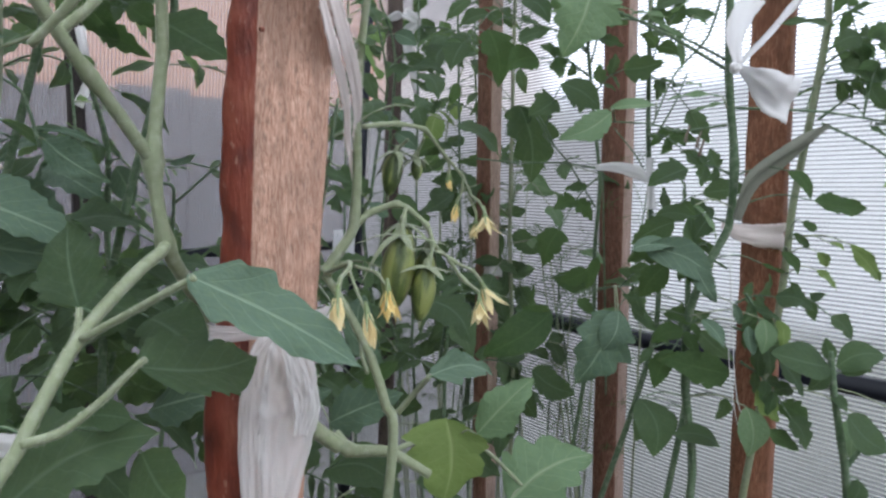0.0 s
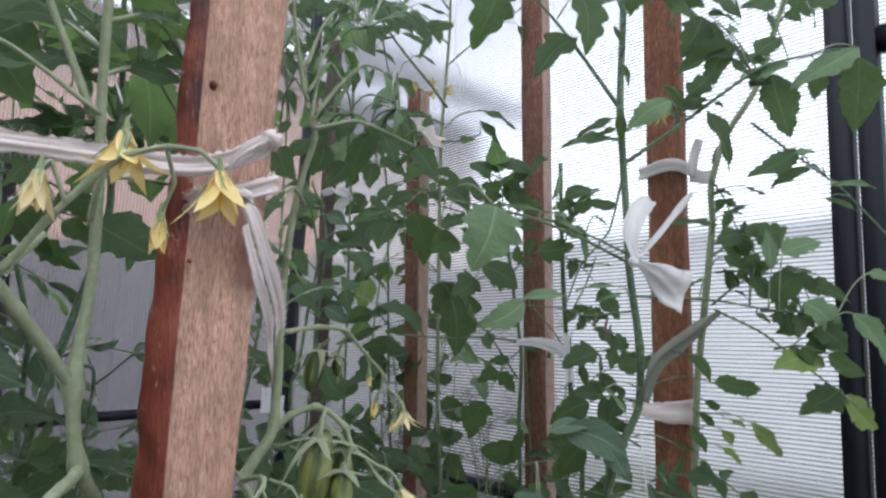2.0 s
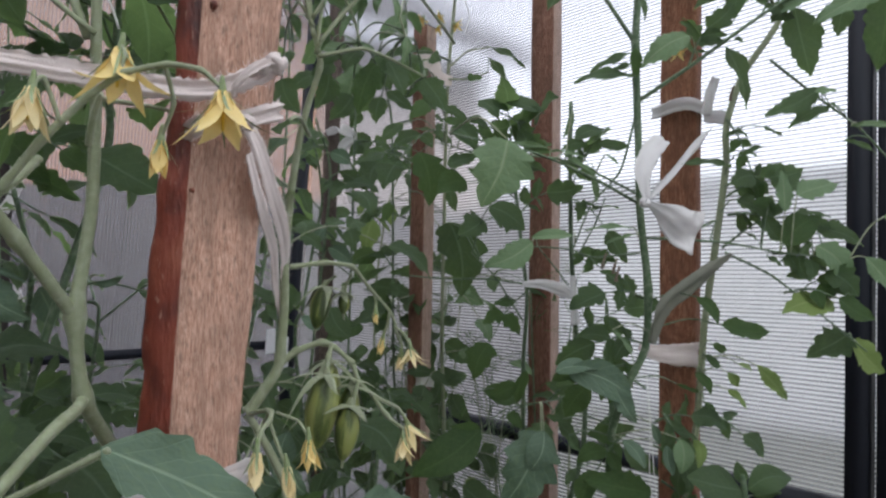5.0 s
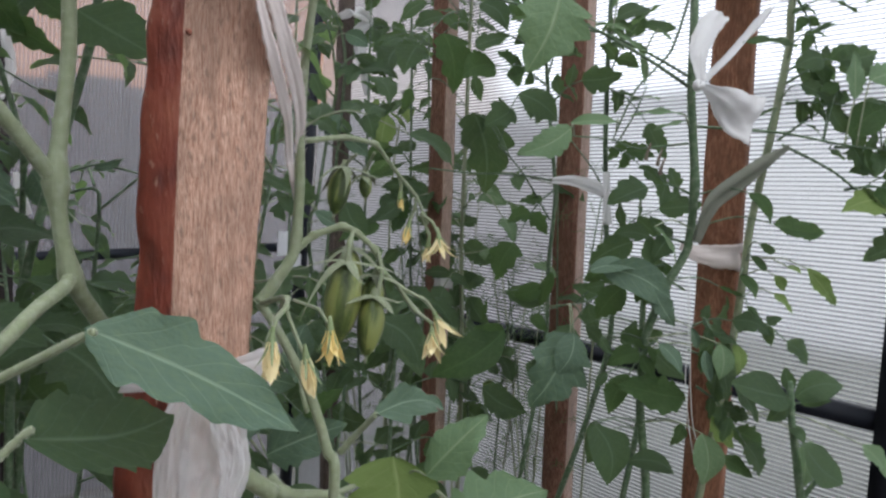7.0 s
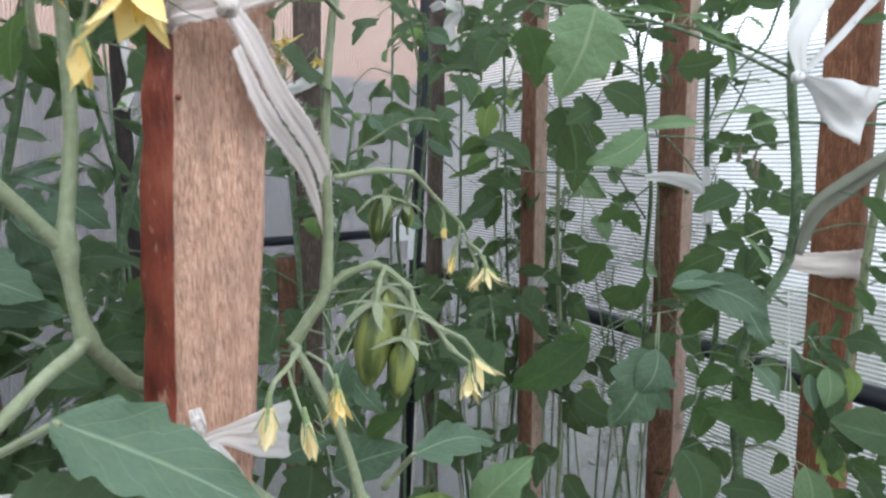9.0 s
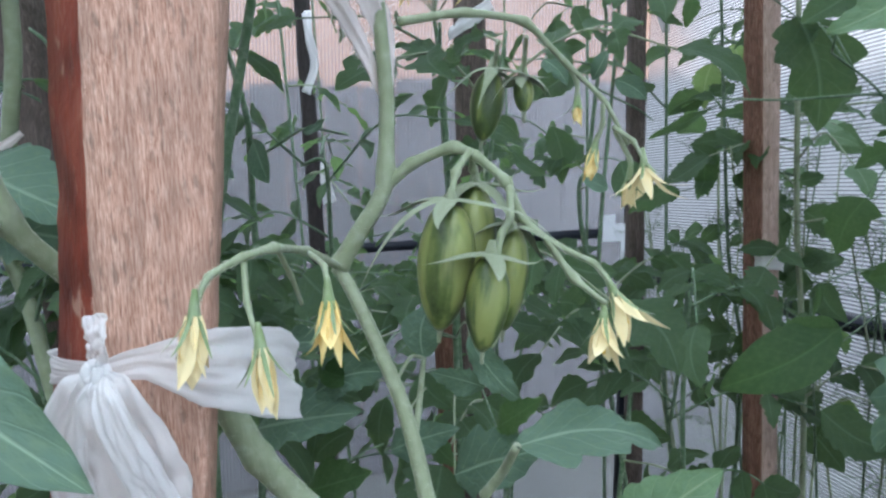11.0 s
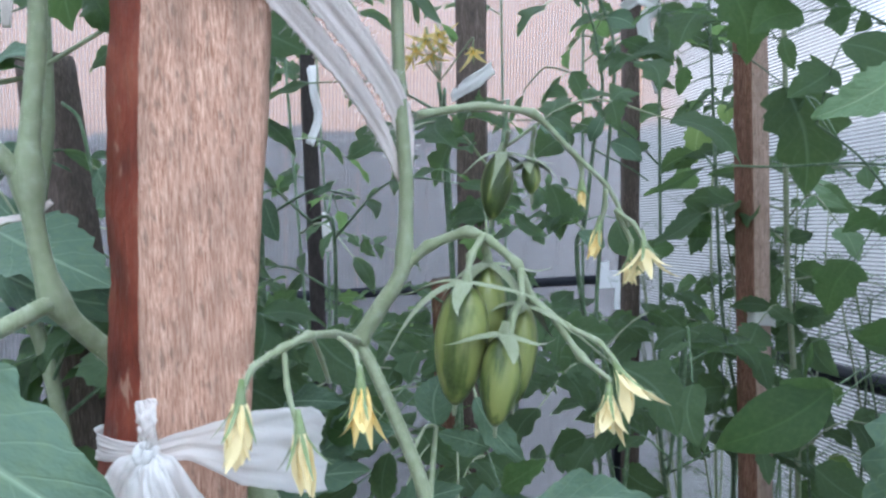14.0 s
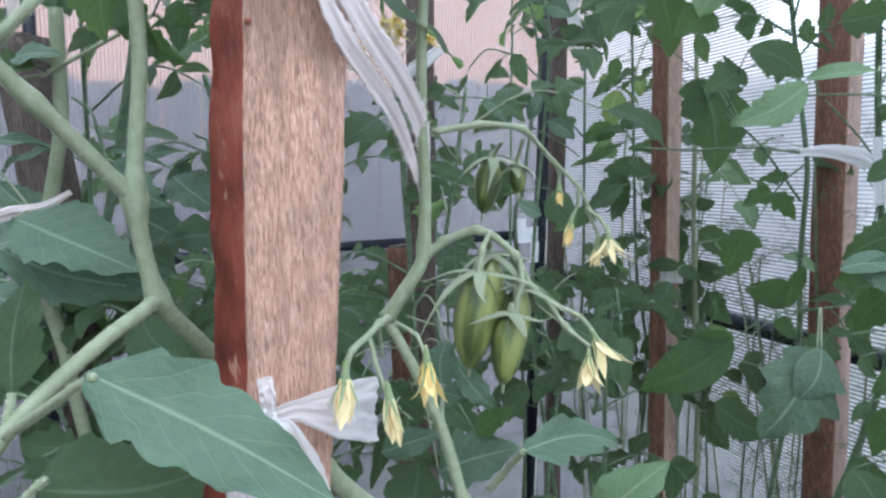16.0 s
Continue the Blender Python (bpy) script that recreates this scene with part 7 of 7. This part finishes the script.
# yellow flowers on the plant behind, ribbons of the back stakes
plant_y = thing("tomato_plant", "tomato plant tip with a bunch of small yellow flowers", "plant", "tomato plants", at=(-0.14, 0.83, 0.03))
stem(plant_y, [(-0.2608, 1.0250, 1.4687), (-0.2577, 1.0350, 1.3761), (-0.24, 1.0, 1.15), (-0.22, 0.95, 0.7), (-0.14, 0.83, 0.02)], 0.0025, 0.0045, STEM_DARK)
for k, p in enumerate(((-0.2695, 1.0150, 1.5209), (-0.2537, 1.0150, 1.5258), (-0.2863, 1.0250, 1.5146), (-0.2669, 1.0250, 1.5049), (-0.2097, 1.0150, 1.4990), (-0.2948, 1.0250, 1.5049), (-0.2508, 1.0250, 1.5134))):
    stem(plant_y, [(-0.2591, 1.0250, 1.4700), Vector(p) + Vector((0, 0, 0.014)), Vector(p) + Vector((0, 0, 0.004))], 0.0011, 0.0008, name="pedicel", sides=5)
    flower(plant_y, p, (0.3 * math.sin(k * 2.1), -0.5, -0.5), 0.015, 0.9, 0.5, 5, 400 + k, PETAL)
tag_leaves(plant_y, [
    ((-0.323, 0.740, 1.057), (-0.202, 0.727, 1.093), 0.8, "toothed"), ((-0.125, 0.740, 1.043), (-0.043, 0.723, 1.081), 0.9, "toothed"), ((-0.107, 0.740, 1.155), (-0.062, 0.732, 1.107), 0.6, "toothed"),
    ((-0.292, 0.740, 1.137), (-0.217, 0.725, 1.148), 0.6, "toothed"), ((-0.096, 0.740, 1.116), (-0.134, 0.722, 1.129), 0.8, "toothed"), ((-0.254, 0.740, 1.097), (-0.173, 0.732, 1.124), 0.7, "toothed"),
    ((-0.182, 0.740, 1.056), (-0.123, 0.748, 1.078), 0.8, "toothed")], "near")
tag_leaves(plant_y, [
    ((-0.272, 0.740, 1.006), (-0.206, 0.744, 1.033), 1, "toothed"), ((-0.209, 0.740, 1.115), (-0.254, 0.743, 1.124), 0.9, "oval"), ((-0.088, 0.740, 1.085), (-0.048, 0.727, 1.116), 0.7, "toothed")], "oval")
tag_leaves(plant_y, [
    ((-0.3206, 0.8200, 1.0838), (-0.2484, 0.8000, 1.0743), 0.90, "toothed"),
    ((-0.2456, 0.8350, 1.0915), (-0.2929, 0.8150, 1.0386), 0.80, "lobed"),
    ((-0.2922, 0.8500, 1.0218), (-0.3349, 0.8300, 0.9888), 0.90, "toothed"),
    ((-0.2601, 0.8650, 1.0548), (-0.2572, 0.8450, 1.0000), 0.90, "toothed"),
    ((-0.1861, 0.8200, 1.0445), (-0.1500, 0.8000, 1.0220), 0.90, "toothed"),
    ((-0.3027, 0.8350, 1.1148), (-0.3404, 0.8150, 1.1390), 0.80, "toothed"),
    ((-0.3839, 0.8500, 1.1547), (-0.4215, 0.8300, 1.1328), 0.80, "toothed"),
    ((-0.2204, 0.8650, 1.0806), (-0.1755, 0.8450, 1.0583), 0.90, "lobed"),
    ((-0.2591, 0.8200, 1.1205), (-0.2053, 0.8000, 1.1081), 0.80, "toothed"),
], "leaf")
plant_x = thing("tomato_plant", "sparse tomato plant with curled dark leaves behind the trusses", "plant", "tomato plants", at=(-0.075, 1.30, 0.03))
stem(plant_x, [(-0.1179, 1.2000, 1.5979), (-0.1037, 1.2000, 1.5483), (-0.0954, 1.2000, 1.4743), (-0.1101, 1.2000, 1.3917), (-0.1253, 1.2000, 1.2896), (-0.1372, 1.2000, 1.2108), (-0.075, 1.28, 0.6), (-0.075, 1.30, 0.02)], 0.0018, 0.0038, STEM_DARK)
for pts in ([(-0.1084, 1.1900, 1.3869), (-0.0577, 1.1900, 1.3563), (-0.0369, 1.1900, 1.3392)],
            [(-0.0938, 1.1900, 1.4565), (-0.1293, 1.1900, 1.4913), (-0.1723, 1.1900, 1.5064), (-0.2035, 1.1900, 1.4791)],
            [(-0.0971, 1.1900, 1.4974), (-0.0705, 1.1900, 1.5238), (-0.0379, 1.1900, 1.5254)],
            [(-0.1234, 1.1900, 1.2899), (-0.1654, 1.1900, 1.3248), (-0.2008, 1.1900, 1.3514)],
            [(-0.1040, 1.1900, 1.4158), (-0.1556, 1.1900, 1.4306), (-0.2176, 1.1900, 1.4376)]):
    stem(plant_x, pts, 0.0015, 0.0010, STEM_DARK, "branch", sides=6)
tag_leaves(plant_x, [
    ((-0.144, 1.180, 1.491), (-0.178, 1.176, 1.453), 0.7, "slim"), ((-0.132, 1.180, 1.494), (-0.110, 1.168, 1.445), 0.8, "toothed"), ((-0.170, 1.180, 1.469), (-0.135, 1.165, 1.459), 0.9, "oval"),
    ((-0.201, 1.180, 1.471), (-0.221, 1.163, 1.429), 0.7, "slim"), ((-0.153, 1.180, 1.434), (-0.115, 1.166, 1.439), 1, "oval"), ((-0.065, 1.180, 1.526), (-0.012, 1.188, 1.490), 0.6, "toothed"),
    ((-0.009, 1.180, 1.482), (-0.043, 1.185, 1.476), 0.6, "slim"), ((-0.123, 1.180, 1.538), (-0.141, 1.184, 1.525), 0.7, "slim"), ((-0.252, 1.180, 1.361), (-0.216, 1.184, 1.333), 0.9, "oval"),
    ((-0.167, 1.180, 1.342), (-0.153, 1.166, 1.264), 0.75, "toothed"), ((-0.077, 1.180, 1.290), (-0.041, 1.169, 1.239), 1.3, "oval"), ((-0.224, 1.180, 1.437), (-0.253, 1.179, 1.419), 0.9, "toothed")], "leaf")
tag_leaves(plant_x, [
    ((-0.173, 1.170, 1.429), (-0.142, 1.172, 1.393), 1.1, "lobed"), ((-0.088, 1.170, 1.430), (-0.112, 1.176, 1.397), 1.1, "oval"), ((-0.080, 1.170, 1.393), (-0.042, 1.176, 1.365), 1, "oval"),
    ((-0.092, 1.170, 1.255), (-0.123, 1.153, 1.276), 1.2, "oval"), ((-0.080, 1.170, 1.556), (-0.044, 1.168, 1.537), 1.1, "oval")], "near")
tie_f = thing("cloth_tie", "white strip tied across the weathered stake", "ribbon", "ties", at=(-0.2615, 1.1050, 1.4743))
ribbon("band", [(-0.2886, 1.1250, 1.4690), (-0.2615, 1.1050, 1.4743), (-0.2413, 1.1100, 1.4850), (-0.2280, 1.1300, 1.5019)], 0.019, (0.2, 0, 1), GAUZE, tie_f, seed=51, crumple=0.12)
tie_h = thing("cloth_tie", "white ribbon hanging on the dark stake", "ribbon", "ties", at=(-0.7206, 1.4200, 1.5783))
ribbon("tail", [(-0.7318, 1.4200, 1.6255), (-0.7203, 1.4100, 1.5766), (-0.7171, 1.4200, 1.5211), (-0.7415, 1.4200, 1.4668)], 0.022, (1, 0, 0), GAUZE, tie_h, seed=52, crumple=0.25)
ribbon("tail", [(-0.7147, 1.4200, 1.3274), (-0.7098, 1.4200, 1.2929), (-0.7057, 1.4300, 1.2467)], 0.024, (1, 0, 0.2), GAUZE, tie_h, seed=53, crumple=0.25, w_list=(0.4, 1, 1.2))
tie_e = thing("cloth_tie", "white ribbon hanging by the corner post", "ribbon", "ties", at=(-0.0797, 1.4400, 1.6154))
ribbon("tail", [(-0.1091, 1.4500, 1.6460), (-0.0795, 1.4400, 1.6548), (-0.0530, 1.4400, 1.6380), (-0.0739, 1.4400, 1.6154), (-0.0649, 1.4400, 1.5589), (-0.0539, 1.4500, 1.4975)], 0.024, (1, 0, 0.1), GAUZE, tie_e, seed=54, crumple=0.25, w_list=(0.8, 1, 0.7, 0.9, 1, 0.5))
tie_g = thing("cloth_tie", "pale strip round the short stake", "ribbon", "ties", at=(-0.3889, 0.5800, 1.0898))
ribbon("band", [(-0.4559, 0.6000, 1.0899), (-0.4197, 0.5800, 1.0816), (-0.3850, 0.5750, 1.0802), (-0.3624, 0.5900, 1.0733)], 0.02, (0, 0, 1), GAUZE, tie_g, seed=55, crumple=0.2)
# leaves close beside the short stake
plant_k = thing("tomato_plant", "tomato plant with broad blue-green leaves", "plant", "tomato plants", at=(-0.42, 0.66, 0.03))
stem(plant_k, [(-0.3666, 0.5800, 1.4596), (-0.3760, 0.5850, 1.3760), (-0.3998, 0.5900, 1.3143), (-0.4366, 0.6000, 1.2472), (-0.4218, 0.6100, 1.1763), (-0.42, 0.66, 0.8), (-0.42, 0.66, 0.02)], 0.0055, 0.006, STEM)
blade(plant_k, (-0.4056, 0.5600, 1.3003), (-0.3078, 0.5800, 1.2593), 0.95, "toothed", "near", (0, -0.6, 0.8), 1)
blade(plant_k, (-0.4252, 0.5500, 1.2771), (-0.3692, 0.5500, 1.2817), 1.0, "toothed", "near", (0, -0.6, 0.8), 2)
blade(plant_k, (-0.3791, 0.6000, 1.3592), (-0.3526, 0.6200, 1.3311), 0.9, "slim", "leaf", (0, -0.7, 0.6), 3)
blade(plant_k, (-0.3911, 0.6000, 1.3551), (-0.4652, 0.6000, 1.3387), 0.7, "slim", "near", (0, -0.5, 0.8), 4)
blade(plant_k, (-0.3928, 0.5600, 1.4209), (-0.3549, 0.5700, 1.4238), 1.0, "toothed", "near", (0, -0.7, 0.6), 5)
stem(plant_k, [(-0.3977, 0.5600, 1.4046), (-0.3755, 0.5700, 1.4086), (-0.3466, 0.5800, 1.4227), (-0.2941, 0.6000, 1.4511)], 0.002, 0.0014, STEM, "branch")
stem(plant_k, [(-0.3479, 0.6000, 1.3357), (-0.3599, 0.6000, 1.3807), (-0.3780, 0.6000, 1.3949)], 0.0016, 0.0012, STEM_DARK, "branch")

tag_leaves(plant_k, [
    ((-0.472, 0.600, 1.300), (-0.355, 0.592, 1.278), 0.6, "toothed"), ((-0.351, 0.600, 1.352), (-0.290, 0.602, 1.335), 0.4, "slim"), ((-0.343, 0.600, 1.342), (-0.282, 0.583, 1.306), 0.7, "toothed"),
    ((-0.509, 0.600, 1.360), (-0.366, 0.589, 1.348), 0.3, "slim"), ((-0.475, 0.600, 1.274), (-0.304, 0.600, 1.238), 0.5, "toothed"), ((-0.410, 0.600, 1.301), (-0.471, 0.602, 1.331), 0.7, "toothed"),
    ((-0.306, 0.600, 1.239), (-0.349, 0.593, 1.256), 0.6, "toothed"), ((-0.517, 0.600, 1.234), (-0.416, 0.583, 1.221), 0.6, "toothed")], "near")
tag_leaves(plant_k, [
    ((-0.371, 0.560, 1.414), (-0.429, 0.548, 1.409), 0.8, "lobed"), ((-0.293, 0.560, 1.456), (-0.252, 0.546, 1.414), 0.8, "toothed"), ((-0.249, 0.560, 1.445), (-0.220, 0.548, 1.426), 0.8, "toothed"),
    ((-0.399, 0.560, 1.438), (-0.442, 0.564, 1.461), 0.7, "toothed"), ((-0.270, 0.560, 1.425), (-0.229, 0.546, 1.402), 0.6, "lobed")], "oval")

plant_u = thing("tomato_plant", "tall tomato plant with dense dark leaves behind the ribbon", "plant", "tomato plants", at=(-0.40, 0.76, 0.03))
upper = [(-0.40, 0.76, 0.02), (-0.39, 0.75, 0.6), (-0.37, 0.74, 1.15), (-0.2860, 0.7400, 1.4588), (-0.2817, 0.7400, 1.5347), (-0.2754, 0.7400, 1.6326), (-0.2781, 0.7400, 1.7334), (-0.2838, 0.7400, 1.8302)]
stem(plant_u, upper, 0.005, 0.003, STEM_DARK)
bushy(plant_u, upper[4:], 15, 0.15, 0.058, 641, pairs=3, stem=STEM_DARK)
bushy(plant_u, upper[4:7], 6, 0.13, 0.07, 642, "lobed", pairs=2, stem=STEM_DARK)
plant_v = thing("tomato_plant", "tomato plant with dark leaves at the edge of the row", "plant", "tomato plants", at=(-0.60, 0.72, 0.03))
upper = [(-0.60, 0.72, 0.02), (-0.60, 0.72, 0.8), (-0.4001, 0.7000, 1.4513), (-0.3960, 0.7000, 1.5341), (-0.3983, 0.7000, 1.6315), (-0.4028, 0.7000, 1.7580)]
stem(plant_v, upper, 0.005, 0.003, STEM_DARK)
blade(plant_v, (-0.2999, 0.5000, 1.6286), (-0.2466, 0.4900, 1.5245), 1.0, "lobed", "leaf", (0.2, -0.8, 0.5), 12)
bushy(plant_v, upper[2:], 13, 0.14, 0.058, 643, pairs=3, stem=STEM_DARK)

low = [(-0.4366, 0.6000, 1.2472), (-0.4218, 0.6100, 1.1763), (-0.4584, 0.6400, 1.0677), (-0.42, 0.66, 0.95)]
bushy(plant_k, low, 8, 0.14, 0.062, 651, pairs=2, stem=STEM_DARK, toward=(0.1, 0.7, 0))
bushy(plant_k, low, 5, 0.12, 0.07, 652, "lobed", pairs=2, stem=STEM_DARK, toward=(-0.4, 0.6, 0))
strip = thing("cloth_tie", "pale cloth strip lying over a leaf", "ribbon", "ties", at=(-0.4021, 0.5750, 1.3059))
ribbon("band", [(-0.4507, 0.5700, 1.2978), (-0.4235, 0.5730, 1.3036), (-0.3932, 0.5750, 1.3075), (-0.3687, 0.5800, 1.3193)], 0.010, (0, -0.4, 1), CLOTH, strip, seed=81, crumple=0.2, w_list=(1, 1.1, 0.9, 0.4))
strip = thing("cloth_tie", "pale cloth strip hanging on a stem", "ribbon", "ties", at=(-0.4138, 0.5850, 1.4671))
ribbon("tail", [(-0.4099, 0.5800, 1.4953), (-0.4116, 0.5820, 1.4748), (-0.4146, 0.5850, 1.4533)], 0.016, (1, 0, 0), CLOTH, strip, seed=82, crumple=0.2, w_list=(0.8, 1, 0.6))

# ---- dill between the stakes and the corner ----
for j, (x, y) in enumerate(((0.10, 1.62), (0.18, 1.48), (0.02, 1.75), (0.28, 1.52), (0.36, 1.36), (-0.06, 1.92))):
    dill = thing("dill_plant", "thin feathery dill stems near the greenhouse corner", "plant", "dill", at=(x, y, 0.03))
    rng = random.Random(500 + j)
    for k in range(5):
        a = rng.uniform(0, 6.28)
        top = Vector((x + 0.17 * math.cos(a), y + 0.17 * math.sin(a), rng.uniform(1.0, 1.35)))
        foot = Vector((x + 0.03 * math.cos(a), y + 0.03 * math.sin(a), 0.02))
        mid = foot.lerp(top, 0.55) + Vector((0, 0, 0.08))
        bm = bmesh.new()
        tube(bm, [foot, mid, top], 0.0030, 0.0014, 5, 6)
        part("stem", bm, STEM_DARK if k % 2 else STEM, dill)
        bm = bmesh.new()
        line = curve_points([foot, mid, top], 14)
        for q in line[14::2]:
            for _ in range(2):
                b = rng.uniform(0, 6.28)
                tip = q + Vector((0.07 * math.cos(b), 0.07 * math.sin(b), rng.uniform(0.0, 0.08))) * rng.uniform(0.5, 1.2)
                tube(bm, [q, q.lerp(tip, 0.5) + Vector((0, 0, 0.008)), tip], 0.0007, 0.0004, 3, 2)
                for f in (0.4, 0.6, 0.8, 1.0):
                    c = q.lerp(tip, f)
                    for _ in range(2):
                        tube(bm, [c, c + Vector([rng.uniform(-0.022, 0.022) for _ in range(3)])], 0.0005, 0.0003, 3, 1)
        tagged(part("frond", bm, LEAF, dill), kind="stuff")

# broad leaves of the row behind, beside the left plant
plant_m = thing("tomato_plant", "tomato plant with long glaucous blue-green leaves", "plant", "tomato plants", at=(-0.50, 0.88, 0.03))
stem(plant_m, [(-0.4389, 0.8600, 1.4478), (-0.4201, 0.8700, 1.3524), (-0.4298, 0.8800, 1.2382), (-0.4288, 0.8800, 1.0910), (-0.48, 0.88, 0.6), (-0.50, 0.88, 0.02)], 0.003, 0.005, STEM_DARK)
for pts in ([(-0.4204, 0.8700, 1.3453), (-0.4729, 0.8400, 1.3708), (-0.5227, 0.8000, 1.3514)], [(-0.4278, 0.8800, 1.2527), (-0.4847, 0.8400, 1.2721), (-0.5278, 0.8000, 1.2636)], [(-0.4222, 0.8700, 1.3031), (-0.3390, 0.8600, 1.3344), (-0.2765, 0.8500, 1.3237)], [(-0.4269, 0.8800, 1.1357), (-0.4912, 0.8400, 1.1431), (-0.5424, 0.8200, 1.1192)]):
    stem(plant_m, pts, 0.0018, 0.0011, STEM_DARK, "branch", sides=6)
tag_leaves(plant_m, [
    ((-0.4784, 0.8400, 1.3302), (-0.4019, 0.8200, 1.2895), 1.0, "toothed"), ((-0.5240, 0.8100, 1.3291), (-0.4389, 0.8200, 1.3592), 0.8, "slim"), ((-0.5189, 0.8100, 1.3028), (-0.4309, 0.8000, 1.2583), 1.0, "toothed"), ((-0.5212, 0.8000, 1.2636), (-0.4522, 0.7900, 1.2171), 1.0, "toothed"),
    ((-0.4058, 0.8600, 1.3274), (-0.3822, 0.8500, 1.2808), 1.2, "oval"), ((-0.3391, 0.8600, 1.3309), (-0.3002, 0.8500, 1.3429), 0.9, "slim"), ((-0.4592, 0.8500, 1.3443), (-0.4969, 0.8400, 1.3029), 0.9, "toothed"), ((-0.5003, 0.8200, 1.2694), (-0.5297, 0.8000, 1.2306), 1.1, "toothed")], "near")
tag_leaves(plant_m, [
    ((-0.4529, 0.8600, 1.1394), (-0.4000, 0.8500, 1.0982), 1.2, "toothed"), ((-0.4984, 0.8400, 1.1396), (-0.5368, 0.8300, 1.0888), 1.2, "toothed"), ((-0.4809, 0.8500, 1.1840), (-0.5079, 0.8500, 1.2052), 1.1, "toothed"), ((-0.4100, 0.8700, 1.1667), (-0.3458, 0.8600, 1.1394), 1.1, "toothed"),
    ((-0.4294, 0.8800, 1.0761), (-0.3493, 0.8600, 1.0371), 1.2, "toothed"), ((-0.4371, 0.8800, 1.0686), (-0.5081, 0.8600, 1.0371), 1.2, "lobed"), ((-0.4244, 0.8800, 1.1945), (-0.3754, 0.8700, 1.2246), 1.1, "lobed")])
